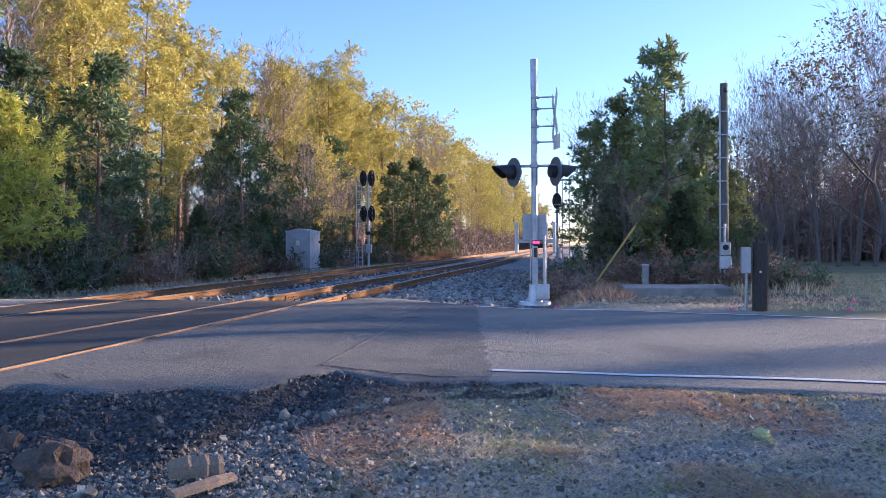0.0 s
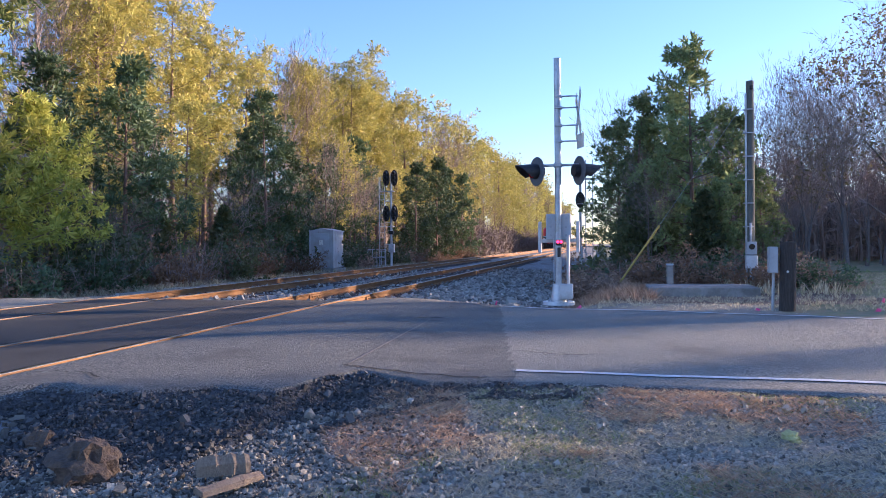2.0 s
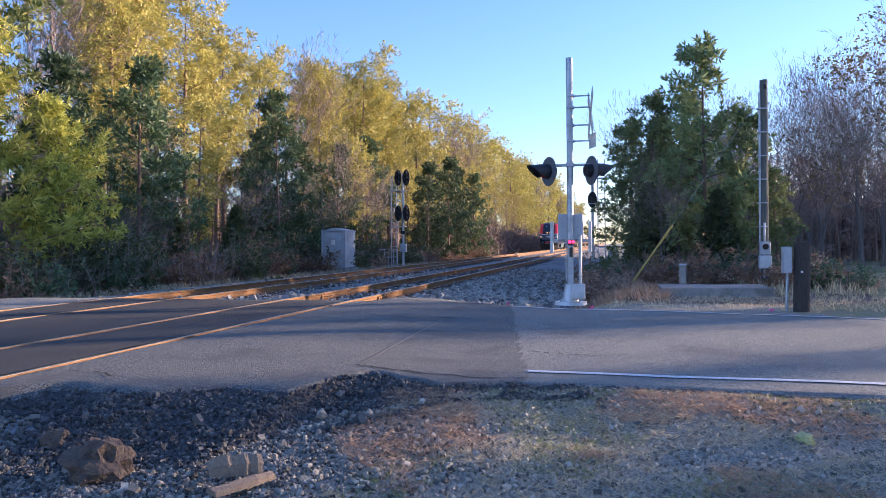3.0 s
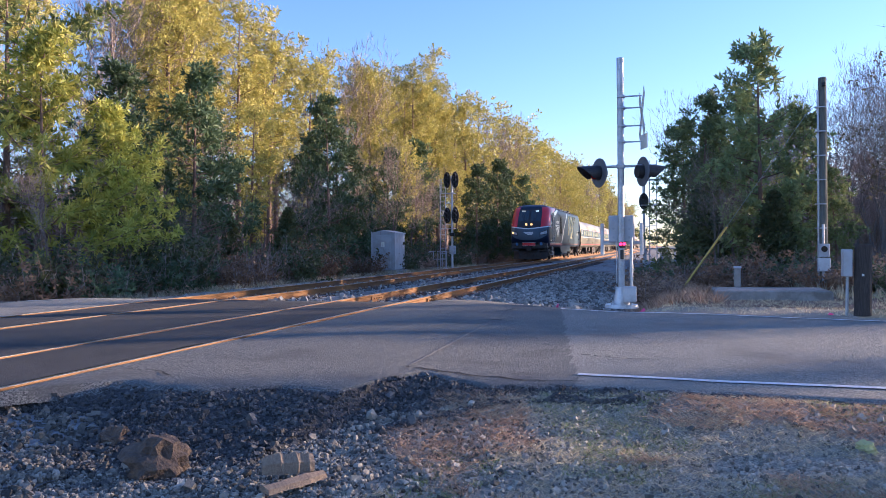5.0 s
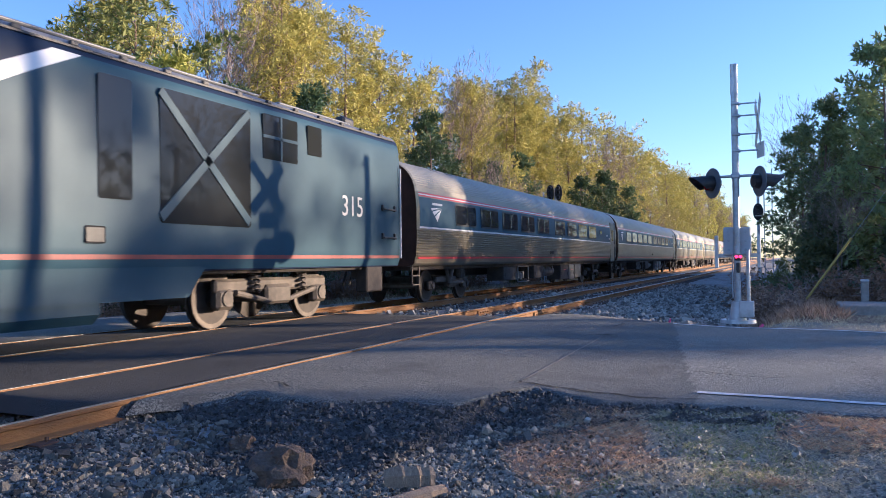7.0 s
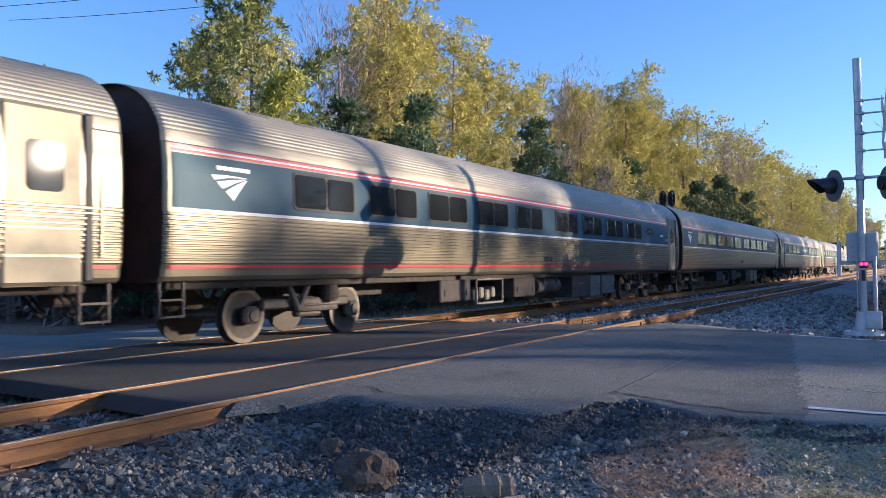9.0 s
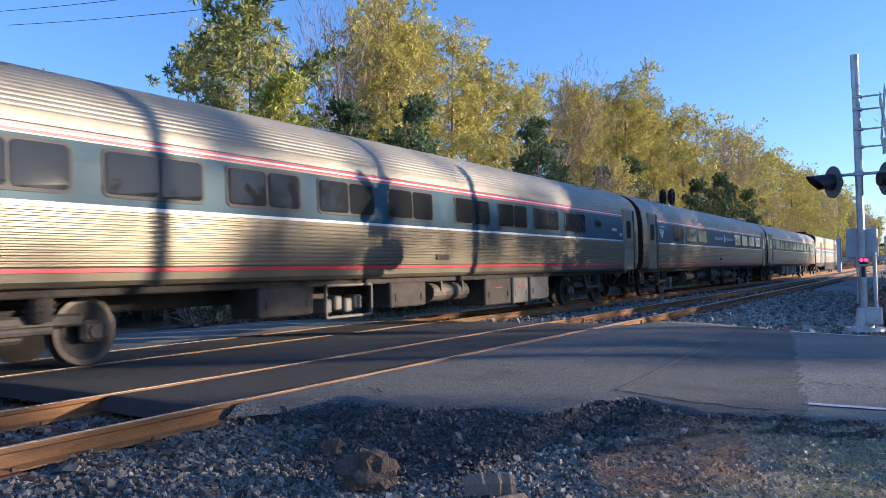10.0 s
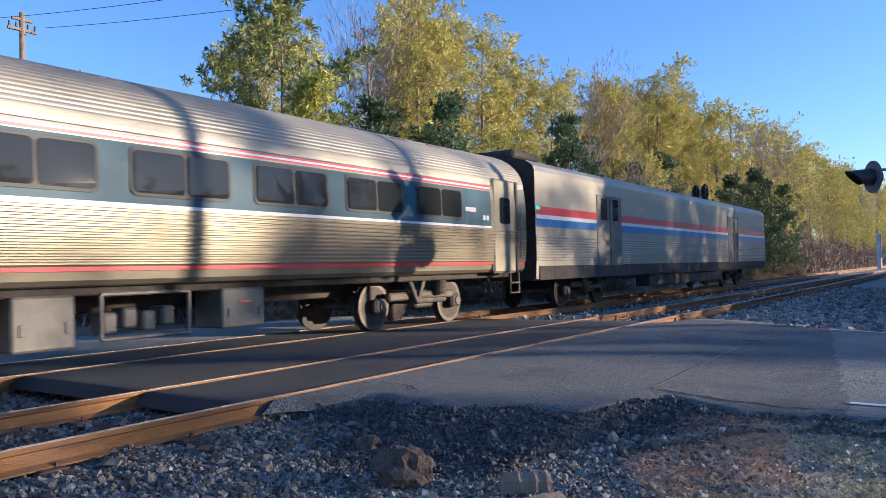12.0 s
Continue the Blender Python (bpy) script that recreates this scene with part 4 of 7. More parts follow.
def patch(name, xf0, xf1, z0, z1, off, mat, parent, label="", nx=14, nz=10, lo=None, hi=None):
    """A piece of the nose's surface; lo and hi may bend its lower and upper edge, as functions of xf."""
    vs, fs = [], []
    for j in range(nz + 1):
        for i in range(nx + 1):
            xf = xf0 + (xf1 - xf0) * i / nx
            a, b = (lo(xf) if lo else z0), (hi(xf) if hi else z1)
            vs.append(nose(xf, a + (b - a) * j / nz, off))
    for j in range(nz):
        for i in range(nx):
            k = j * (nx + 1) + i
            fs.append((k, k + 1, k + nx + 2, k + nx + 1))
    return raw(name, vs, fs, mat, parent, label, smooth=True)


def loco_side(y, z, off):
    return Vector((along(LOCO_W, z) + off, y, z))


def swoosh_y(z):
    u = z - 1.2
    return 7.75 + 1.1 * u + 0.28 * u * u


def side_patch(name, lo, hi, n, off, mat, parent, label="", rows=6):
    """A piece of the locomotive's side between two edges; lo and hi give (y, z) for u from 0 to 1."""
    vs, fs = [], []
    for i in range(n + 1):
        (ya, za), (yb, zb) = lo(i / n), hi(i / n)
        for j in range(rows + 1):
            vs.append(loco_side(ya + (yb - ya) * j / rows, za + (zb - za) * j / rows, off))
    for i in range(n):
        for j in range(rows):
            k = i * (rows + 1) + j
            fs.append((k, k + rows + 1, k + rows + 2, k + 1))
    return raw(name, vs, fs, mat, parent, label, smooth=True)


def loco_bogie(loco, y0):
    bm = B()
    for side in (1, -1):
        box(bm, (side * 1.02, y0, 0.72), (0.14, 3.5, 0.2), 0.04)
        box(bm, (side * 1.06, y0, 0.55), (0.2, 0.8, 0.34), 0.05)
        for yy in (-1.5, 1.5):
            box(bm, (side * 1.02, y0 + yy, 0.52), (0.22, 0.44, 0.36), 0.06)
            cyl(bm, (side * 0.85, y0 + yy, 0.53), (side * 1.16, y0 + yy, 0.53), 0.13, seg=14)
        cyl(bm, (side * 1.12, y0 + 0.35, 0.45), (side * 1.12, y0 + 1.25, 0.62), 0.05, seg=8)
        cyl(bm, (side * 1.12, y0 - 0.35, 0.45), (side * 1.12, y0 - 1.25, 0.62), 0.05, seg=8)
    box(bm, (0, y0, 0.62), (2.0, 0.7, 0.4), 0.05)
    for yy in (-1.5, 1.5):
        cyl(bm, (-0.85, y0 + yy, 0.53), (0.85, y0 + yy, 0.53), 0.12, seg=10)
    bogie = part("bogie", bm, M_TRUCK, loco, "heavy steel bogie lit with rusty tones")
    for side in (1, -1):
        for yy in (-0.75, 0.75):
            bm = B()
            coil(bm, (side * 1.13, y0 + yy), 0.10, 0.62, 1.0)
            part("coil_spring", bm, M_TRUCK, bogie, "steel coil spring")
        for yy in (-1.5, 1.5):
            wheelset_side(bogie, y0 + yy, side, 0.53)
    return bogie


def locomotive():
    loco = thing("locomotive", "navy and slate-blue diesel locomotive with a red front", "locomotive")
    # shell: columns run from the rear of one side round the nose to the rear of the other
    zs = [0.95, 1.1, 1.35, 1.6, 1.95, 2.2, 2.4, 2.6, 2.8, 3.0, 3.2, 3.4, 3.5, 3.58, 3.64, 3.70, 3.75, 3.80, 3.84, 3.87, 3.89, 3.909]
    ys = [21.45, 19, 16, 13, 10, 7, 5]
    fr = [1 - 2 * k / 36 for k in range(37)]
    vs, fs, mi = [], [], []
    for z in zs:
        w = along(LOCO_W, z)
        vs += [(w, y, z) for y in ys] + [tuple(nose(x, z)) for x in fr] + [(-w, y, z) for y in reversed(ys)]
    n = 2 * len(ys) + len(fr)
    for j in range(len(zs) - 1):
        for i in range(n - 1):
            fs.append((j * n + i, (j + 1) * n + i, (j + 1) * n + i + 1, j * n + i + 1))
            zc, side = (zs[j] + zs[j + 1]) / 2, i < len(ys) - 1 or i >= n - len(ys)
            mi.append(2 if zc > 3.66 and side else 0)
    body = raw("body", vs, fs, [M_NAVY, M_LOCOBLUE, M_LOCOROOF], loco, "glossy navy body shell", smooth=True)
    body.data.polygons.foreach_set("material_index", mi)
    bm = B()
    bm.faces.new([bm.verts.new((x, 21.43, z)) for x, z in [(w, z) for z, w in LOCO_W] + [(-w, z) for z, w in reversed(LOCO_W[:-1])]])
    part("rear_wall", bm, M_GRIME, loco)
    for side in (1, ):
        # slate-blue rear half, cut by the swept stripe
        side_patch("blue_flank", lambda u: (swoosh_y(0.97 + 2.68 * u), 0.97 + 2.68 * u), lambda u: (21.44, 0.97 + 2.68 * u), 20, 0.004, M_LOCOBLUE, loco, "slate-blue rear flank", 10)
        side_patch("swept_stripe", lambda u: (swoosh_y(1.2 + 2.44 * u) - 0.12, 1.2 + 2.44 * u), lambda u: (swoosh_y(1.2 + 2.44 * u) + 0.34, 1.2 + 2.44 * u), 18, 0.008, M_LOCOWHITE, loco, "pale swept stripe", 2)
        side_patch("red_sill_stripe", lambda u: (1.1 + 6.75 * u, 1.04), lambda u: (1.1 + 6.75 * u, 1.17), 6, 0.012, M_LOCORED, loco, "red sill stripe", 4)
        side_patch("rear_sill_line", lambda u: (7.85 + 13.55 * u, 1.10), lambda u: (7.85 + 13.55 * u, 1.155), 6, 0.014, M_DULLRED, loco, "faded red-brown sill line", 3)
        side_patch("white_sill_line", lambda u: (1.1 + 6.4 * u, 1.18), lambda u: (1.1 + 6.4 * u, 1.215), 6, 0.010, M_LOCOWHITE, loco, "", 1)
        # red canopy sweeping back over the cab, and the white band below it
        side_patch("red_canopy", lambda u: (along([(0, 1.30), (0.4, 2.1), (1, 4.7)], u) , along([(0, 2.36), (0.4, 3.0), (0.75, 3.42), (1, 3.60)], u)), lambda u: (along([(0, 1.30), (0.4, 2.6), (1, 4.9)], u), along([(0, 2.40), (0.2, 3.35), (0.4, 3.66), (1, 3.72)], u)), 24, 0.009, M_LOCORED, loco, "bright red canopy band", 8)
        side_patch("white_canopy_edge", lambda u: (along([(0, 1.2), (0.35, 2.1), (1, 6.0)], u), along([(0, 2.20), (0.35, 2.62), (0.6, 3.0), (1, 3.58)], u)), lambda u: (along([(0, 1.3), (0.35, 2.0), (1, 5.6)], u), along([(0, 2.36), (0.35, 2.96), (0.6, 3.32), (1, 3.62)], u)), 24, 0.0075, M_LOCOWHITE, loco, "white band below the red", 6)

    # nose
    def chev(xf):
        return 2.10 + 0.16 * abs(xf) ** 1.3

    patch("nose_panel", -0.97, 0.97, 0, 0, 0.006, M_NOSEGREY, loco, "slate-grey nose panel", 26, 8, lambda x: 1.38 + 0.42 * abs(x) ** 3.0, lambda x: chev(x) - 0.02)
    patch("white_chevron", -1.0, 1.0, 0, 0, 0.011, M_LOCOWHITE, loco, "white chevron line", 30, 2, lambda x: chev(x) - 0.035, lambda x: chev(x) + 0.035)
    patch("black_mask", -0.66, 0.66, 0, 3.56, 0.006, M_BLACK, loco, "black windscreen surround", 20, 14, lambda x: chev(x) + 0.03, lambda x: 3.56)
    for s in (-1, 1):
        a, b = (0.60, 1.0) if s > 0 else (-1.0, -0.60)
        patch("red_pillar", a, b, 0, 3.72, 0.009, M_LOCORED, loco, "bright red front pillar", 10, 16, lambda x: chev(x) + 0.03, lambda x: 3.74)
        a, b = (0.05, 0.57) if s > 0 else (-0.57, -0.05)
        ws = patch("windscreen", a, b, 2.62, 3.40, 0.014, M_WINDSCREEN, loco, "raked windscreen pane", 8, 8)
        bm = B()
        p, q = nose(s * 0.18, 2.60, 0.03), nose(s * 0.42, 3.18, 0.03)
        cyl(bm, p, q, 0.012, seg=5)
        cyl(bm, nose(s * 0.30, 3.30, 0.03), nose(s * 0.30, 2.72, 0.03), 0.009, seg=5)
        part("wiper", bm, M_BLACK, ws)
        pt = nose(s * 0.36, 3.33, 0.02)
        lettering("315", 0.17, Matrix.Translation(pt) @ pose(0, 0, 0, 50, 0, s * 12), M_NUMGLOW, ws, 0.003, "number_lettering")
        bm = B()
        c = nose(s * 0.135, 2.40, 0.015)
        disc(bm, c, 0.105, 0.07, 18, "y")
        lamp = part("ditch_lamp_bezel", bm, M_BLACK, loco)
        bm = B()
        disc(bm, c + Vector((0, -0.03, 0)), 0.088, 0.04, 18, "y")
        part("headlamp", bm, M_HEADGLOW, lamp, "lit warm headlamp")
        a, b = (0.56, 0.93) if s > 0 else (-0.93, -0.56)
        cl = patch("lamp_cluster", a, b, 0, 0, 0.012, M_BLACK, loco, "black-rimmed corner lamp cluster", 8, 5, lambda x: 1.66 + 0.28 * (abs(x) - 0.56), lambda x: 1.86 + 0.50 * (abs(x) - 0.56))
        a, b = (0.60, 0.90) if s > 0 else (-0.90, -0.60)
        patch("lens", a, b, 0, 0, 0.018, M_GREYBOX, cl, "clear lamp lens", 6, 4, lambda x: 1.70 + 0.28 * (abs(x) - 0.56), lambda x: 1.82 + 0.50 * (abs(x) - 0.56))
        bm = B()
        c = nose(s * 0.80, 1.84, 0.02)
        disc(bm, c, 0.075, 0.05, 16, "y")
        part("ditch_lamp", bm, M_HEADGLOW if s < 0 else M_GREYBOX, cl, "round ditch lamp")
    for k, (x0, x1, zz) in enumerate(((-0.24, 0.24, 1.87), (-0.17, 0.24, 1.81), (-0.05, 0.2, 1.74))):
        patch("nose_emblem", x0, x1, zz - 0.022, zz + 0.022, 0.012, M_LOCOWHITE, loco, "", 4, 1)
    # front end below the nose: buffer beam, red bar, hoses, coupler and plough
    bm = B()
    box(bm, (0, 0.75, 1.02), (2.75, 0.9, 0.36), 0.06)
    part("buffer_beam", bm, M_BLACK, loco)
    bm = B()
    box(bm, (0, 0.22, 1.12), (0.98, 0.12, 0.17), 0.02)
    bar = part("red_bar", bm, M_LOCORED, loco, "red anti-climber bar")
    bm = B()
    for zz in (1.02, 1.22):
        box(bm, (0, 0.19, zz), (1.02, 0.08, 0.022))
    part("white_edge", bm, M_LOCOWHITE, bar)
    for s in (-1, 1):
        bm = B()
        disc(bm, (s * 0.92, 0.27, 1.14), 0.10, 0.06, 16, "y")
        part("jumper_cap", bm, M_BLUELAMP, loco, "blue jumper socket cap")
        bm = B()
        box(bm, (s * 0.92, 0.36, 1.12), (0.42, 0.12, 0.26), 0.02)
        part("socket_box", bm, M_BLACK, loco)
        bm = B()
        pts = [(s * 0.72, 0.22, 0.95), (s * 0.75, 0.02, 0.7), (s * 0.55, -0.02, 0.45), (s * 0.42, 0.1, 0.55)]
        for p, q in zip(pts, pts[1:]):
            cyl(bm, p, q, 0.025, seg=6)
        part("brake_hose", bm, M_RUBBER, loco)
        bm = B()
        cyl(bm, (s * 1.25, 0.3, 0.75), (s * 1.25, 0.3, 1.0), 0.018, seg=6)
        cyl(bm, (s * 0.75, 0.22, 0.75), (s * 1.25, 0.3, 0.75), 0.018, seg=6)
        part("handrail", bm, M_TRUCK, loco)
    bm = B()
    box(bm, (0, 0.15, 0.86), (0.34, 0.7, 0.32), 0.05)
    box(bm, (0.06, -0.22, 0.86), (0.24, 0.26, 0.34), 0.07)
    part("coupler", bm, M_GRIME, loco)
    bm = B()
    prof = [(0.62, 0.80), (0.42, 0.55), (0.32, 0.14), (0.45, 0.14), (0.62, 0.6)]
    vs = []
    for x, dy in ((-1.3, 0.55), (-0.8, 0.08), (0, 0.0), (0.8, 0.08), (1.3, 0.55)):
        vs.append([bm.verts.new((x, y + dy, z)) for y, z in prof])
    for a, b in zip(vs, vs[1:]):
        for k in range(len(prof)):
            bm.faces.new((a[k], b[k], b[(k + 1) % 5], a[(k + 1) % 5]))
    bmesh.ops.recalc_face_normals(bm, faces=bm.faces[:])
    part("plough", bm, M_GRIME, loco, "dark steel snow plough")
    # cab side: door, mirror, number, flag patch
    bm = B()
    box(bm, (1.487, 2.95, 2.3), (0.03, 0.78, 2.0), 0.02)
    door = part("cab_door", bm, M_NAVY, loco, "navy cab door with a window")
    part("door_window", side_plate(2.72, 3.18, 2.55, 3.2, 0.06, 0.018, flat=1.49), M_GLASS, door)
    bm = B()
    for yy in (2.42, 3.48):
        cyl(bm, (1.545, yy, 1.35), (1.545, yy, 3.15), 0.020, seg=7)
        for zz in (1.4, 2.3, 3.1):
            cyl(bm, (1.47, yy, zz), (1.545, yy, zz), 0.016, seg=6)
    part("grab_rail", bm, M_SILVER, door, "tall bright grab rail")
    bm = B()
    box(bm, (1.505, 2.95, 1.62), (0.012, 0.5, 0.07))
    part("kick_plate", bm, M_SILVER, door)
    bm = B()
    box(bm, (1.505, 2.75, 2.1), (0.03, 0.16, 0.04), 0.01)
    part("door_handle", bm, M_SILVER, door)
    bm = B()
    box(bm, (1.50, 1.98, 2.85), (0.10, 0.30, 0.62), 0.05)
    part("mirror_window", bm, M_SILVER, loco, "cab side window frame")
    bm = B()
    box(bm, (1.545, 1.98, 2.85), (0.02, 0.20, 0.50), 0.01)
    part("cab_side_window", bm, M_GLASS, loco)
    lettering("315", 0.30, pose(1.502, 1.45, 2.18, 90, 0, 90), M_PALETAG, loco, 0.003, "number_lettering")
    bm = B()
    box(bm, (1.497, 1.98, 2.22), (0.008, 0.30, 0.20))
    flag = part("flag_patch", bm, M_PALETAG, loco, "small red and white flag patch")
    bm = B()
    for k in range(4):
        box(bm, (1.502, 1.98, 2.15 + 0.05 * k), (0.006, 0.29, 0.024))
    part("flag_stripes", bm, M_REDSTRIPE, flag)
    bars(loco, 1.35, 1.36, [0.07] * 6, 0.08, M_PALETAG, 1.495, 0.012)
    fan_mark(4.05, 2.40, 2.4, loco, M_LOCOWHITE, lambda z: along(LOCO_W, z) + 0.008, 0.45)
    bars(loco, 4.6, 2.66, [0.2] * 6, 0.2, M_LOCOWHITE, 1.497, 0.08)
    # engine-room openings
    bm = B()
    box(bm, (1.492, 7.45, 2.48), (0.03, 1.2, 1.55), 0.02)
    gr = part("air_grille", bm, M_BLACK, loco, "dark radiator grille")
    for k in range(8):
        bm = B()
        box(bm, (1.512, 6.98 + 0.135 * k, 2.5), (0.012, 0.05, 1.3))
        part("grille_slat", bm, M_AMBER, gr)
    bm = B()
    box(bm, (1.488, 6.42, 3.0), (0.02, 0.45, 0.62), 0.01)
    part("side_hatch", bm, M_NAVY, loco)
    part("tall_window", side_plate(12.35, 12.95, 1.80, 3.36, 0.05, 0.016, flat=1.49), M_GLASS, loco, "tall dark window")
    big = part("large_window", side_plate(13.5, 15.65, 1.55, 3.38, 0.06, 0.016, flat=1.485), M_GLASS, loco, "large window with crossed white bars")
    for a, b in (((13.5, 3.34), (15.6, 1.62)), ((13.5, 1.62), (15.6, 3.34))):
        bm = B()
        d = Vector((0, b[0] - a[0], b[1] - a[1]))
        rot = Matrix.Rotation(math.atan2(d.z, d.y), 4, "X")
        box(bm, (1.512, (a[0] + b[0]) / 2, (a[1] + b[1]) / 2), (0.016, d.length, 0.13), 0.0, rot)
        part("crossed_bar", bm, M_LOCOBLUE, big)
    for a, b, z0, z1 in ((16.02, 17.1, 2.66, 3.42), (17.45, 17.95, 2.88, 3.42)):
        w = part("rear_window", side_plate(a, b, z0, z1, 0.03, 0.016, flat=1.48), M_GLASS, loco)
        if b - a > 0.6:
            bm = B()
            box(bm, (1.505, (a + b) / 2, (z0 + z1) / 2), (0.012, 0.05, z1 - z0))
            box(bm, (1.505, (a + b) / 2, (z0 + z1) / 2), (0.012, b - a, 0.05))
            part("window_bar", bm, M_LOCOBLUE, w)
    lettering("315", 0.62, pose(1.502, 19.15, 1.86, 90, 0, 90), M_PALETAG, loco, 0.003, "number_lettering")
    bm = B()
    box(bm, (1.494, 12.3, 1.38), (0.02, 0.34, 0.2), 0.02)
    part("filler_recess", bm, M_BLACK, loco)
    for z in (1.5, 2.05):
        bm = B()
        cyl(bm, (1.55, 20.5, z), (1.55, 21.1, z), 0.018, seg=6)
        for yy in (20.5, 21.1):
            box(bm, (1.51, yy, z + 0.03), (0.06, 0.06, 0.12), 0.01)
        part("grab_iron", bm, M_BLACK, loco)
    bm = B()
    cyl(bm, (1.53, 21.38, 1.1), (1.53, 21.38, 3.0), 0.02, seg=6)
    part("grab_rail", bm, M_SILVER, loco)
    # roof edge rail with its studs, roof hatches, exhaust
    bm = B()
    box(bm, (1.385, 13.0, 3.62), (0.03, 16.6, 0.03))
    part("roof_rail", bm, M_BLACK, loco)
    for k in range(19):
        bm = B()
        box(bm, (1.36, 5.2 + 0.86 * k, 3.665), (0.07, 0.13, 0.06), 0.01)
        part("lifting_stud", bm, M_BLACK, loco)
    for y, w, d in ((6.5, 1.5, 1.4), (9.2, 1.7, 2.6), (12.5, 1.7, 2.4), (15.6, 1.7, 2.4), (18.9, 1.6, 2.8)):
        bm = B()
        box(bm, (0, y, 3.895), (w, d, 0.05), 0.02)
        part("roof_hatch", bm, M_LOCOROOF, loco)
    bm = B()
    box(bm, (0.45, 20.6, 3.98), (0.3, 0.5, 0.3), 0.06)
    part("exhaust", bm, M_BLACK, loco)
    # fuel tank, skirt, steps and bogies
    bm = B()
    box(bm, (0, 10.7, 0.66), (2.7, 3.9, 0.66), 0.14)
    part("fuel_tank", bm, M_LOCOBLUE, loco, "slate-blue fuel tank")
    bm = B()
    box(bm, (0, 10.7, 1.0), (2.6, 20.0, 0.2), 0.03)
    box(bm, (1.25, 20.3, 0.72), (0.3, 0.75, 0.5), 0.03)
    part("underframe", bm, M_GRIME, loco)
    side_patch("flank_skirt", lambda u: (7.9 + 6.3 * u, 0.62), lambda u: (7.4 + 7.2 * u, 1.02), 4, 0.0, M_LOCOBLUE, loco, "", 2)
    bm = B()
    for z in (0.42, 0.68, 0.94):
        box(bm, (1.32, 2.95, z), (0.2, 0.5, 0.03), 0.004)
    for yy in (2.68, 3.22):
        box(bm, (1.40, yy, 0.7), (0.03, 0.04, 0.72))
    part("cab_step", bm, M_SILVER, loco, "steel cab steps")
    bm = B()
    pts = [(1.3, 3.5, 0.9), (1.35, 3.7, 0.6), (1.3, 4.1, 0.45), (1.2, 4.4, 0.8)]
    for p, q in zip(pts, pts[1:]):
        cyl(bm, p, q, 0.03, seg=6)
    part("sand_hose", bm, M_SILVER, loco)
    for y in (4.35, 16.95):
        loco_bogie(loco, y)
    return loco


LOCO = locomotive()
RISE = [(0.6, 0.0), (1.12, 0.13), (2.1, 0.32), (3.91, 0.45)]     # the body stands taller than the coaches
for ob in LOCO.children_recursive:
    if ob.name.split(".")[0] == "number_lettering":
        ob.matrix_basis.translation.z += along(RISE, ob.matrix_basis.translation.z)
    else:
        for v in ob.data.vertices:
            v.co.z += along(RISE, v.co.z)
SPEED, COUPLING_AT = 31.35, 236.72     # metres a second; where the locomotive's rear coupling is at the start


